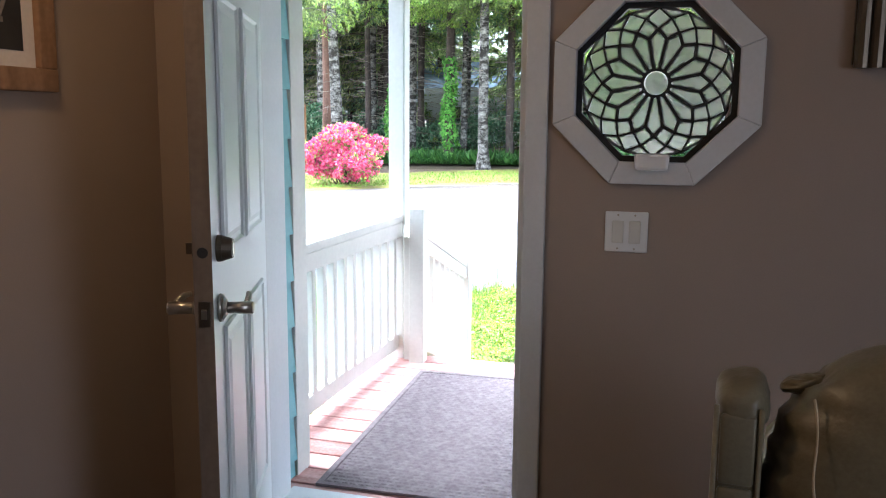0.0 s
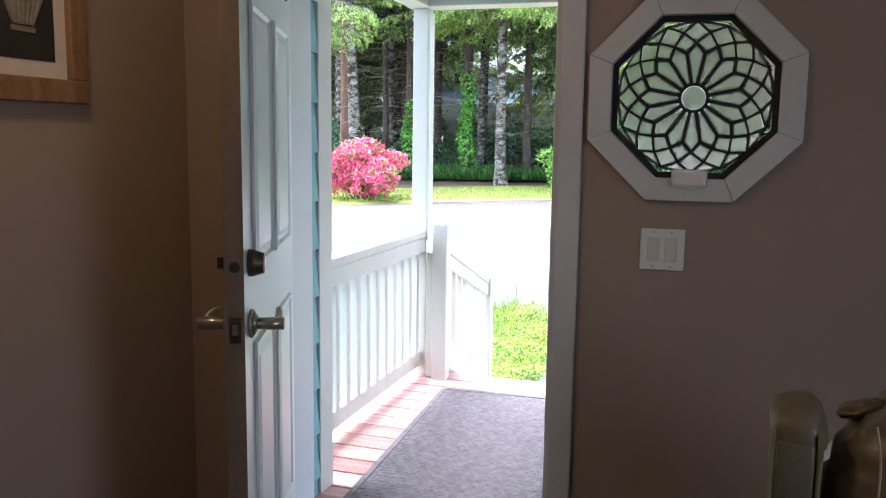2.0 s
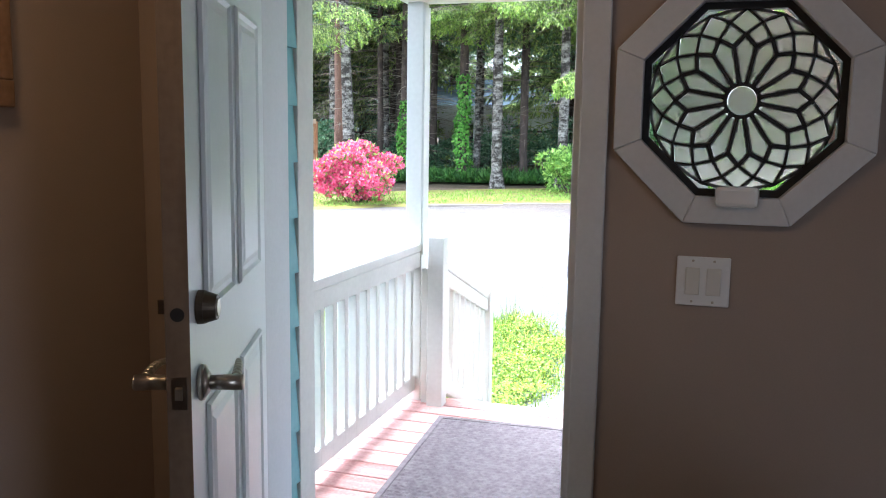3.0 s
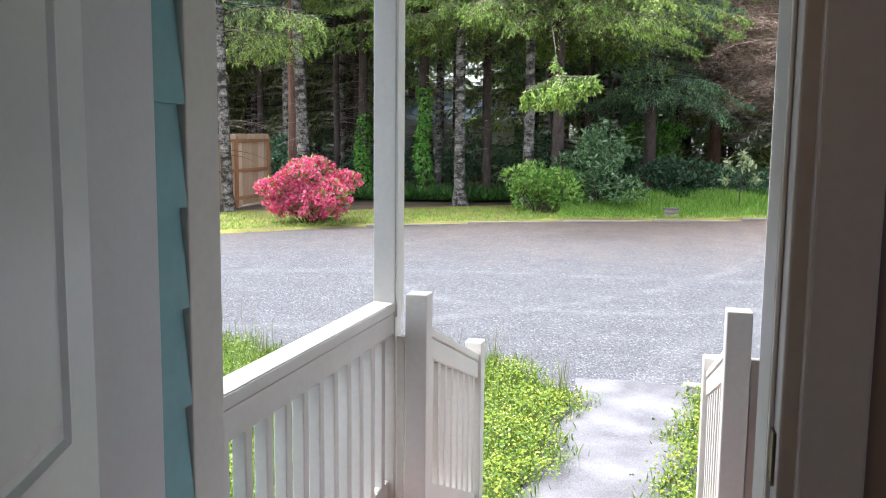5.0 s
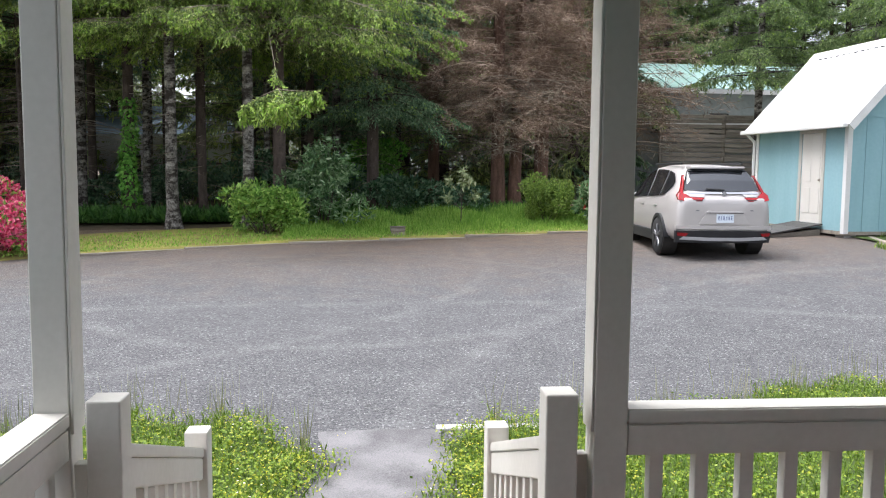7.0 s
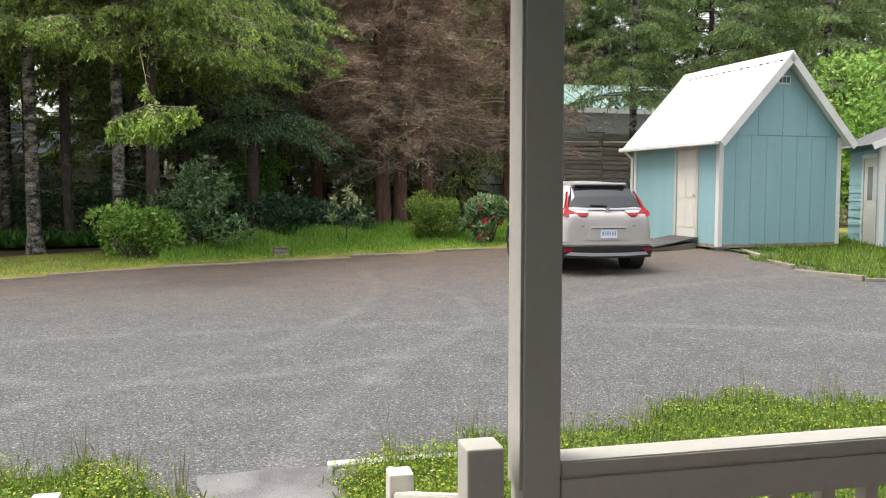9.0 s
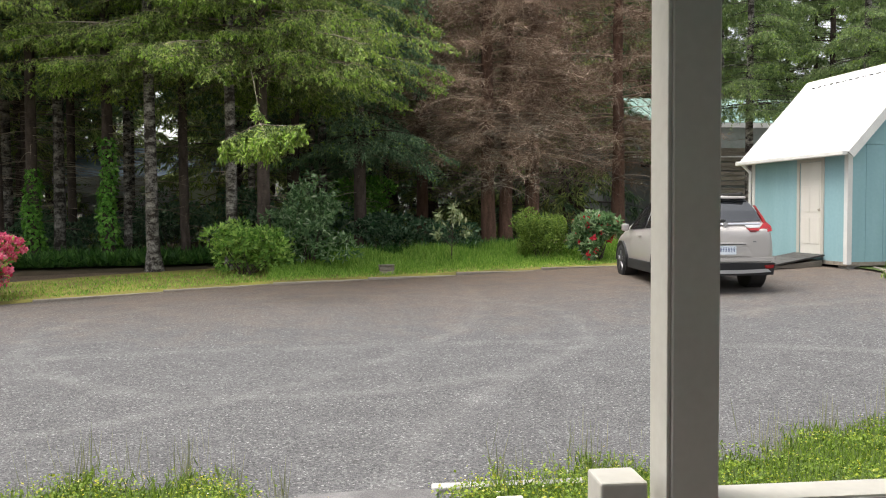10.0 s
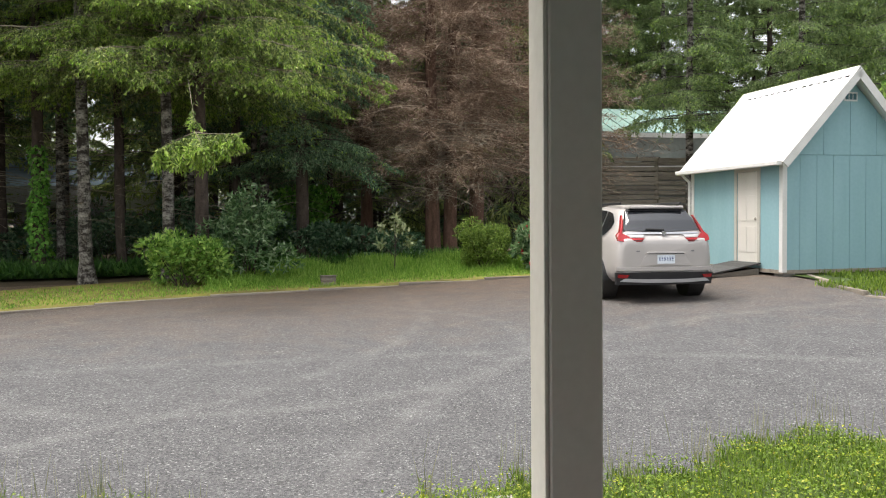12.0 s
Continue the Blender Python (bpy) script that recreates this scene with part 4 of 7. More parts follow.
def conifer(seed, zlo, zhi, top, reach, nb, nt, nl, leaf, droop=0.35, dead=10, fresh=0.0, lean=None, low_reach=1.0):
    """Limbs, needles and fresh tips of a conifer around the origin."""
    g = np.random.default_rng(seed)
    z = zlo + (zhi - zlo) * g.random(nb) ** 0.9
    az = g.random(nb) * 2 * np.pi
    L = reach * np.clip((top - z) / (top - zlo), 0.05, 1) ** 0.8 * (0.65 + 0.5 * g.random(nb))
    if lean is not None:
        L = L * (1 + 0.35 * np.cos(az - lean))
    way = np.stack([np.cos(az), np.sin(az), np.zeros(nb)], -1)
    base = np.stack([np.zeros(nb), np.zeros(nb), z], -1)
    dr = droop * (0.6 + 0.8 * g.random(nb))[:, None, None]
    path, wood = limbs(base, way, L, 0.012 + 0.006 * L, dr, 0.14, 8)
    # twigs along each limb
    u = (0.18 + 0.82 * g.random((nb, nt)) ** 0.8)
    iu = np.clip((u * 7).astype(int), 0, 6)
    fr = (u * 7 - iu)[..., None]
    bi = np.arange(nb)[:, None]
    p = path[bi, iu] * (1 - fr) + path[bi, iu + 1] * fr
    sgn = np.where(g.random((nb, nt)) > 0.5, 1.0, -1.0)[..., None]
    side = np.cross(way, np.array([0, 0, 1.0]))[:, None] * sgn
    tl = L[:, None] * (0.34 * (1.1 - u)) + 0.16 + 0.1 * g.random((nb, nt))
    tw = unit(side * (0.8 + 0.3 * g.random((nb, nt, 1))) + way[:, None] * 0.7 + np.array([0, 0, -0.35]))
    v = (g.random((nb, nt, nl)) * 0.95 + 0.05)
    q = p[:, :, None] + tw[:, :, None] * (tl[..., None] * v)[..., None]
    q[..., 2] -= 0.35 * tl[..., None] * v ** 2
    q += g.normal(0, 0.02, q.shape)
    n = nb * nt * nl
    lw = unit(tw[:, :, None] * 0.55 + g.normal(0, 0.42, q.shape) + np.array([0, 0, -0.55])).reshape(n, 3)
    sd = np.cross(lw, g.normal(0, 1, (n, 3)))
    ll = leaf * (0.6 + 0.8 * g.random(n))
    needles = diamonds(q.reshape(n, 3), lw, sd, ll, ll * (0.13 + 0.10 * g.random(n)))
    tips = None
    if fresh:
        keep = (g.random((nb, nt, nl)) < fresh * (0.1 + 1.1 * u[..., None] ** 2)) & (v > 0.5)
        k = keep.reshape(-1)
        m = int(k.sum())
        tl2 = leaf * (0.45 + 0.5 * g.random(m))
        tb = q.reshape(n, 3)[k] + g.normal(0, 0.03, (m, 3)) + np.array([0, 0, -0.02])
        tw2 = unit(lw[k] + np.array([0, 0, -0.35]) + g.normal(0, 0.25, (m, 3)))
        tips = diamonds(tb, tw2, np.cross(tw2, g.normal(0, 1, (m, 3))), tl2, tl2 * 0.36)
    # dry twigs under the crown
    bare = None
    if dead:
        zb = 0.8 + (zlo - 0.2) * g.random(dead)
        az = g.random(dead) * 2 * np.pi
        wy = np.stack([np.cos(az), np.sin(az), np.zeros(dead)], -1)
        bare = limbs(np.stack([np.zeros(dead), np.zeros(dead), zb], -1), wy, 0.5 + 1.4 * g.random(dead) * low_reach, np.full(dead, 0.012), np.full((dead, 1, 1), 0.25), 0.05, 5)[1]
    return wood, needles, tips, bare


def fir_crown(seed, zlo, zhi, top, reach, nb, nl=13, nh=6, fresh=0.8, dead=16, droop=0.22, needle=0.085, low_reach=1.0):
    """A near fir's crown: limbs with flat side sprays, hung with drooping branchlets that end in tufts of new needles."""
    g = np.random.default_rng(seed)
    z = zlo + (zhi - zlo) * g.random(nb) ** 1.25
    az = np.arange(nb) * 2.39996 + g.normal(0, 0.3, nb)
    L = reach * np.clip((top - z) / (top - zlo), 0.05, 1) ** 0.8 * (0.5 + 0.6 * g.random(nb))
    way = np.stack([np.cos(az), np.sin(az), np.zeros(nb)], -1)
    base = np.stack([np.zeros(nb), np.zeros(nb), z], -1)
    path, wood = limbs(base, way, L, 0.012 + 0.006 * L, droop * (0.5 + 1.0 * g.random(nb))[:, None, None], 0.10, 9)
    nt = 2 * nl
    u = np.clip(np.tile(np.linspace(0.24, 1.0, nl), 2)[None] + g.normal(0, 0.03, (nb, nt)), 0.15, 0.999)
    iu = np.clip((u * 8).astype(int), 0, 7)
    fr = (u * 8 - iu)[..., None]
    bi = np.arange(nb)[:, None]
    p = path[bi, iu] * (1 - fr) + path[bi, iu + 1] * fr
    sgn = np.repeat([1.0, -1.0], nl)[None, :, None]
    side = np.cross(way, np.array([0, 0, 1.0]))[:, None] * sgn
    tl = (L[:, None] * 0.40 * (1.1 - u) + 0.14) * (0.6 + 0.7 * g.random((nb, nt)))
    tw = unit(side * (0.6 + 0.4 * g.random((nb, nt, 1))) + way[:, None] * 0.7 + np.array([0, 0, -0.1]) + g.normal(0, 0.12, (nb, nt, 3)))
    n1 = nb * nt
    laterals = limbs(p.reshape(n1, 3), tw.reshape(n1, 3), tl.reshape(n1), np.full(n1, 0.006), np.full((n1, 1, 1), 0.28), 0.0, 4)[1]
    v = np.clip(np.linspace(0.08, 1.0, nh)[None, None] + g.normal(0, 0.07, (nb, nt, nh)), 0.02, 1)
    q = p[:, :, None] + tw[:, :, None] * (tl[..., None] * v)[..., None]
    q[..., 2] -= 0.28 * tl[..., None] * v ** 2
    n2 = n1 * nh
    q = q.reshape(n2, 3)
    hang = unit(np.array([0, 0, -1.0]) + np.repeat(tw.reshape(n1, 3), nh, 0) * 0.55 + g.normal(0, 0.24, (n2, 3)))
    hl = (0.10 + 0.24 * g.random(n2) ** 1.5) * np.repeat(0.55 + 1.5 * g.random(nb) ** 2, nt * nh)
    m = 7
    w = np.linspace(0.0, 0.92, m)[None] + 0.06 * g.random((n2, m))
    b = (q[:, None] + hang[:, None] * (hl[:, None] * w)[..., None]).reshape(-1, 3)
    nw = unit(np.repeat(hang, m, 0) * 0.75 + g.normal(0, 0.42, (n2 * m, 3)))
    ln = needle * (0.6 + 0.8 * g.random(n2 * m))
    needles = diamonds(b, nw, np.cross(nw, g.normal(0, 1, (n2 * m, 3))), ln, ln * (0.18 + 0.16 * g.random(n2 * m)))
    outer = np.repeat(u.reshape(n1), nh) * 0.75 + v.reshape(n2) * 0.35
    k = g.random(n2) < fresh * np.clip((outer - 0.45) / 0.5, 0.05, 1)
    e = q[k] + hang[k] * (hl[k] * 0.85)[:, None]
    t = 4
    ew = unit(np.repeat(hang[k], t, 0) + g.normal(0, 0.42, (len(e) * t, 3)))
    el = 0.065 + 0.06 * g.random(len(ew))
    tips = diamonds(np.repeat(e, t, 0), ew, np.cross(ew, g.normal(0, 1, (len(ew), 3))), el, el * 0.30)
    bare = None
    if dead:
        zb = 1.0 + (zlo - 0.6) * g.random(dead)
        a2 = g.random(dead) * 2 * np.pi
        wy = np.stack([np.cos(a2), np.sin(a2), np.zeros(dead)], -1)
        bare = limbs(np.stack([zb * 0, zb * 0, zb], -1), wy, 0.4 + 1.5 * g.random(dead) * low_reach, np.full(dead, 0.011), np.full((dead, 1, 1), 0.3), 0.04, 6)[1]
    return join([wood, laterals]), needles, tips, bare


def trunk_geo(seed, r, h, n=14, flare=1.35, lean=(0, 0)):
    g = np.random.default_rng(seed)
    zz = np.concatenate([[-0.3, 0.0, 0.15, 0.5], np.linspace(1.0, h, 14)])
    rr = r * np.where(zz < 0.6, 1 + (flare - 1) * np.clip(1 - zz / 0.6, 0, 1.2) ** 1.6, 1) * np.clip(1 - 0.82 * zz / h, 0.05, 1)
    wob = np.cumsum(g.normal(0, 0.012, (len(zz), 2)), 0)
    wob -= wob[1]
    pts = np.stack([wob[:, 0] + lean[0] * zz, wob[:, 1] + lean[1] * zz, zz], -1)
    v, f = tube(pts, rr, n)
    v = v.reshape(len(zz), n, 3)
    v[..., :2] += g.normal(0, r * 0.05, (len(zz), n, 2))
    return v.reshape(-1, 3), f


def tree(x, y, label, r, h, bark, cr, leafmat, seed, flare=1.35, lean=(0, 0), name="fir_tree", twig=None):
    e = empty(name, pose(x, y, gz(x, y) + 0.05), label, "tree")
    t = part_raw("trunk", trunk_geo(seed, r, h, flare=flare, lean=lean), bark, e)
    smooth(t)
    wood, needles, tips, bare = cr
    tagged(part_raw("branchwork", wood, bark if twig is None else twig, e), kind="stuff")
    tagged(part_raw("crown", needles, leafmat, e), kind="stuff")
    if tips is not None:
        tagged(part_raw("new_growth", tips, TIPS, e, "bright green new growth"), kind="stuff")
    if bare is not None:
        tagged(part_raw("dry_branchwork", bare, TWIGG, e, "bare grey twigs"), kind="stuff")
    return e


def part_raw(name, geo, mat, parent, label=""):
    return raw_mesh(name, geo[0], geo[1], mat, parent, label)


# ---------------------------------------------------------------- woods beyond the drive
tree(-2.95, 21.6, "tall fir with drooping branches and fresh green tips", 0.17, 20, BARKD, fir_crown(11, 4.7, 11.0, 22, 4.7, 96, 14, 7), FIR, 1, twig=TWIGG)
tree(-3.74, 21.5, "slim pale-barked conifer with drooping branches", 0.15, 20, BARKB, fir_crown(12, 4.9, 10.5, 22, 3.4, 66), FIR, 2, twig=TWIGG)
tree(-5.62, 21.6, "pale blotchy-barked conifer at the edge of the woods", 0.155, 20, BARKB, fir_crown(13, 4.9, 10.5, 22, 3.4, 70), FIR, 3, 1.6, twig=TWIGG)
tree(-5.38, 24.3, "thin dark-barked conifer in the woods", 0.13, 18, BARKD, fir_crown(14, 5.8, 11.0, 22, 2.6, 34, 10, 5, 0.3, 40), FIR, 4)
tree(-10.82, 18.0, "conifer with a dark mossy trunk before the fence", 0.145, 18, BARKB, fir_crown(15, 4.3, 10.5, 22, 3.3, 42, 12, 5, 0.7), FIR, 5, 1.5, (-0.03, 0))
tree(-9.75, 20.3, "tall pale birch-barked tree behind the pink shrub", 0.175, 20, BARKB, fir_crown(16, 6.2, 11.5, 24, 2.8, 34, 11, 5, 0.5, 22), FIR, 6, 1.3, (-0.035, 0))
tree(-10.6, 21.6, "dark-barked conifer behind the pink shrub", 0.19, 20, BARKR, fir_crown(17, 6.0, 11.5, 24, 2.8, 34, 11, 5, 0.1, 30), FIRB, 7, 1.3)
tree(-0.55, 25.3, "dense blue-green fir beside the dead conifers", 0.2, 18, BARKD, fir_crown(19, 3.2, 11.0, 20, 2.7, 110, 12, 6, 0.12, 24, 0.34), FIRB, 10)
ivy_crown = fir_crown(18, 5.8, 11.5, 24, 3.0, 44, 12, 6, 0.4, 26)
IVYT = [(-7.05, 22.9, 3.35, 8), (-9.2, 23.6, 2.6, 9)]
for ix, iy, itop, sd in IVYT:
    e = tree(ix, iy, "conifer with bright ivy climbing its trunk", 0.16, 20, BARKD, ivy_crown, FIR, sd)
    n = 1500
    g = np.random.default_rng(sd)
    zi = itop * g.random(n) ** 0.9
    ai = g.random(n) * 2 * np.pi
    rad = (0.17 + 0.09 * g.random(n)) * (1.15 - 0.35 * zi / itop) * (0.85 + 0.3 * np.sin(zi * 3 + ai))
    out = np.stack([np.cos(ai), np.sin(ai), np.zeros(n)], -1)
    b = out * rad[:, None] + np.array([0, 0, 1.0]) * zi[:, None]
    w = unit(out * 0.6 + np.array([0, 0, -0.8]) + g.normal(0, 0.35, (n, 3)))
    ls = 0.075 + 0.06 * g.random(n)
    tagged(part_raw("ivy", diamonds(b, w, np.cross(w, out + g.normal(0, 0.3, (n, 3))), ls, ls * 0.85), IVY, e, "bright green ivy leaves"), kind="stuff")

# drooping branch that hangs low in front
branch = empty("hanging_branch", pose(-2.38, 16.2, 3.0), "low drooping fir branch with bright new tips", "branch")
path, wood = limbs(np.array([[-0.75, 4.6, 1.9], [0.0, 0.1, 0.0], [0.0, 0.1, 0.0], [0.0, 0.05, 0.0]]), np.array([[0.16, -0.98, -0.35], [0.95, -0.2, -0.20], [-0.85, -0.3, -0.42], [0.30, -0.9, -0.3]]),
                   np.array([4.75, 0.85, 0.8, 0.6]), np.array([0.018, 0.014, 0.012, 0.010]), np.array([0.06, -0.14, 0.1, 0.25]).reshape(4, 1, 1), 0.04, 12)
part_raw("limb", wood, TWIGG, branch, "pale bare limb")
sets, tipsets = [], []
g = np.random.default_rng(33)
for bi, cnt in ((0, 4), (1, 80), (2, 75), (3, 60)):
    u = (0.8 + 0.2 * g.random(cnt)) if bi == 0 else g.random(cnt)
    iu = np.clip((u * 11).astype(int), 0, 10)
    p = path[bi, iu]
    hang = (0.22 + 0.42 * g.random(cnt)) * (1.25 - 0.75 * u if bi else 0.6)
    nl = 26
    v = g.random((cnt, nl))
    swing = g.normal(0, 0.35, (cnt, 1, 3)) * np.array([1, 1, 0.1])
    q = p[:, None] + (np.array([0, 0, -1.0]) + swing) * (hang[:, None] * v)[..., None]
    n = cnt * nl
    w = unit(np.array([0, 0, -0.8]) + g.normal(0, 0.5, (n, 3)))
    ll = 0.07 + 0.06 * g.random(n)
    sets.append(diamonds(q.reshape(n, 3), w, np.cross(w, g.normal(0, 1, (n, 3))), ll, ll * 0.3))
    k = (v > 0.45).reshape(-1)
    tipsets.append(diamonds(q.reshape(n, 3)[k] + g.normal(0, 0.02, (int(k.sum()), 3)), w[k], np.cross(w[k], g.normal(0, 1, (int(k.sum()), 3))), ll[k] * 1.05, ll[k] * 0.4))
tagged(part_raw("needles", join(sets), FIR, branch), kind="stuff")
tagged(part_raw("new_growth", join(tipsets), TIPS, branch, "bright green new growth"), kind="stuff")

# dead brown conifers: dense bare twigs down to the ground
def dead_conifer(x, y, seed, reach, label, r=0.24, nb=230, low=2.7, stem=0.0):
    """A dead conifer: arching bare limbs, each with twigs and finer twigs."""
    g = np.random.default_rng(seed)
    e = empty("dead_conifer", pose(x, y, gz(x, y) + 0.05), label, "tree")
    smooth(part_raw("trunk", trunk_geo(seed, r, 17, lean=(stem, 0)), BARKR, e))

    def twiggery(z, L, nt, m, droop, r0):
        k = len(z)
        az = g.random(k) * 2 * np.pi
        way = np.stack([np.cos(az), np.sin(az), np.zeros(k)], -1)
        path, wood = limbs(np.stack([z * stem, z * 0, z], -1), way, L, r0 + 0.005 * L, (droop * (0.4 + 1.2 * g.random(k)))[:, None, None], 0.06, 9)
        u = 0.12 + 0.88 * g.random((k, nt))
        iu = np.clip((u * 8).astype(int), 0, 7)
        rows_k = np.arange(k)[:, None]
        p = path[rows_k, iu] + (path[rows_k, iu + 1] - path[rows_k, iu]) * (u * 8 - iu)[..., None]
        sg = np.where(g.random((k, nt, 1)) > 0.5, 1.0, -1.0)
        w = unit(np.cross(way, [0, 0, 1.0])[:, None] * sg * 0.7 + way[:, None] * 0.7 + g.normal(0, 0.35, (k, nt, 3)) + np.array([0, 0, -0.12]))
        n = k * nt
        tl = ((0.22 + 0.30 * L[:, None] * (1.15 - u)) * (0.5 + 0.8 * g.random((k, nt)))).reshape(n)
        p2, tw = limbs(p.reshape(n, 3), w.reshape(n, 3), tl, 0.0045 + 0.004 * g.random(n), (g.normal(0.22, 0.25, n))[:, None, None], 0.0, 5)
        sets = [wood, tw]
        if m:
            v = g.random((n, m))
            iv = np.clip((v * 4).astype(int), 0, 3)
            rows_n = np.arange(n)[:, None]
            q = p2[rows_n, iv] + (p2[rows_n, iv + 1] - p2[rows_n, iv]) * (v * 4 - iv)[..., None]
            kk = n * m
            lw = unit(np.repeat(w.reshape(n, 3), m, 0) * 0.6 + g.normal(0, 0.55, (kk, 3)))
            ll = 0.14 + 0.26 * g.random(kk)
            sets.append(diamonds(q.reshape(kk, 3), lw, np.cross(lw, g.normal(0, 1, (kk, 3))), ll, np.full(kk, 0.0125)))
        return join(sets)

    z = low + 11.0 * g.random(nb)
    L = reach * np.clip((19 - z) / 18, 0.1, 1) ** 0.9 * (0.45 + 0.65 * g.random(nb))
    tagged(part_raw("dry_foliage", twiggery(z, L, 26, 7, 0.18, 0.010), TWIG, e, "dense dry brown twigs"), kind="stuff")
    z = 2.0 + 2.4 * g.random(34)
    tagged(part_raw("lower_branchwork", twiggery(z, reach * (0.4 + 0.5 * g.random(34)), 12, 3, 0.2, 0.014), TWIGG, e, "pale bare drooping limbs"), kind="stuff")
    return e


dead_conifer(3.45, 26.2, 41, 3.9, "dead brown conifer with two reddish stems and dry twigs", 0.24, 240)
dead_conifer(3.98, 26.4, 45, 3.2, "dead brown conifer with dense dry twigs", 0.22, 90, 2.6, 0.03)
dead_conifer(5.0, 27.0, 42, 3.9, "dead brown conifer with dense dry twigs", 0.25, 220)
dead_conifer(8.2, 28.0, 43, 3.6, "dead brown conifer with dense dry twigs", 0.24, 200)
dead_conifer(1.6, 29.5, 44, 3.4, "dead brown conifer with dense dry twigs", 0.22, 170, 3.2)

# deeper woods: a few trees repeated
far_kinds = []
for k, (lm, rch) in enumerate(((FIR, 3.6), (FIRB, 3.2), (FIR, 4.2))):
    far_kinds.append(tree(-30 - 3 * k, 60, "dark conifer deep in the woods", 0.2, 26, BARKD, conifer(60 + k, 0.5, 24, 29, rch, 170, 20, 14, 0.26, 0.34, 30), lm, 60 + k, 1.2))
bare_kinds = []
for k, lm in enumerate((FIR, FIRB)):
    bare_kinds.append(tree(-22 - 3 * k, 58, "slim woodland conifer with bare dry twigs low down", 0.13, 22, (BARKD, BARKB)[k], conifer(64 + k, 5.6, 17, 24, 2.9, 80, 18, 14, 0.2, 0.34, 70, low_reach=1.3), lm, 64 + k, 1.2))
light_kind = tree(44, 64, "light green conifer beyond the barn", 0.2, 26, BARKD, conifer(67, 0.6, 26, 30, 4.2, 240, 24, 18, 0.20, 0.32, 0), PALEFIR, 67, 1.2)
g = np.random.default_rng(5)
spots = []
for row, (yy, x0, x1, gap, kind) in enumerate(((25.6, -24, -8, 1.7, "bare"), (28.0, -27, 0, 1.5, "bare"), (31.0, -30, 1, 1.9, "bare"), (34, -34, 10, 2.6, "full"), (38.5, -38, 12, 2.8, "full"), (46, -44, 14, 3.4, "full"), (50, 10, 48, 3.2, "light"), (56, 6, 56, 3.6, "light"), (60, -56, 10, 5.0, "full"))):
    xx = x0
    while xx < x1:
        px, py = xx + g.normal(0, 0.6), yy + g.normal(0, 0.9)
        xx += gap
        # glades keep the far house and the barn in sight
        if (kind == "full" and py < 45 and abs(px + 0.6 + 0.235 * py) < 1.7) or (11.0 < px < 23.5 and 28 < py < 42):
            continue
        spots.append((px, py, kind))
for i, (px, py, kind) in enumerate(spots):
    s = 0.85 + 0.4 * g.random()
    src = light_kind if kind == "light" else bare_kinds[i % 2] if kind == "bare" else far_kinds[i % 3]
    ob = copy_thing(src, pose(px, py, gz(px, py), 0, 0, 360 * g.random()))
    ob.scale = (s, s, s)
    ob["group"] = "woodland conifers"
for ob in (*far_kinds, *bare_kinds, light_kind):
    ob["group"] = "woodland conifers"
# light green firs behind the sheds
pale_kind = tree(13.97, 30.5, "slender light green fir with open branches", 0.16, 24, BARKB, fir_crown(70, 4.6, 16, 26, 2.6, 90, 10, 5, 0.3, 14, 0.24, 0.11), PALEFIR, 70, 1.2)
for px, py, s in ((18.6, 30.5, 1.05), (21.5, 29.0, 1.1), (24.5, 32.0, 1.0), (28.0, 29.0, 1.1), (32, 33, 1.1), (16.3, 47.0, 1.25), (20.5, 47.5, 1.25)):
    ob = copy_thing(pale_kind, pose(px, py, gz(px, py), 0, 0, px * 37))
    ob.scale = (s, s, s)

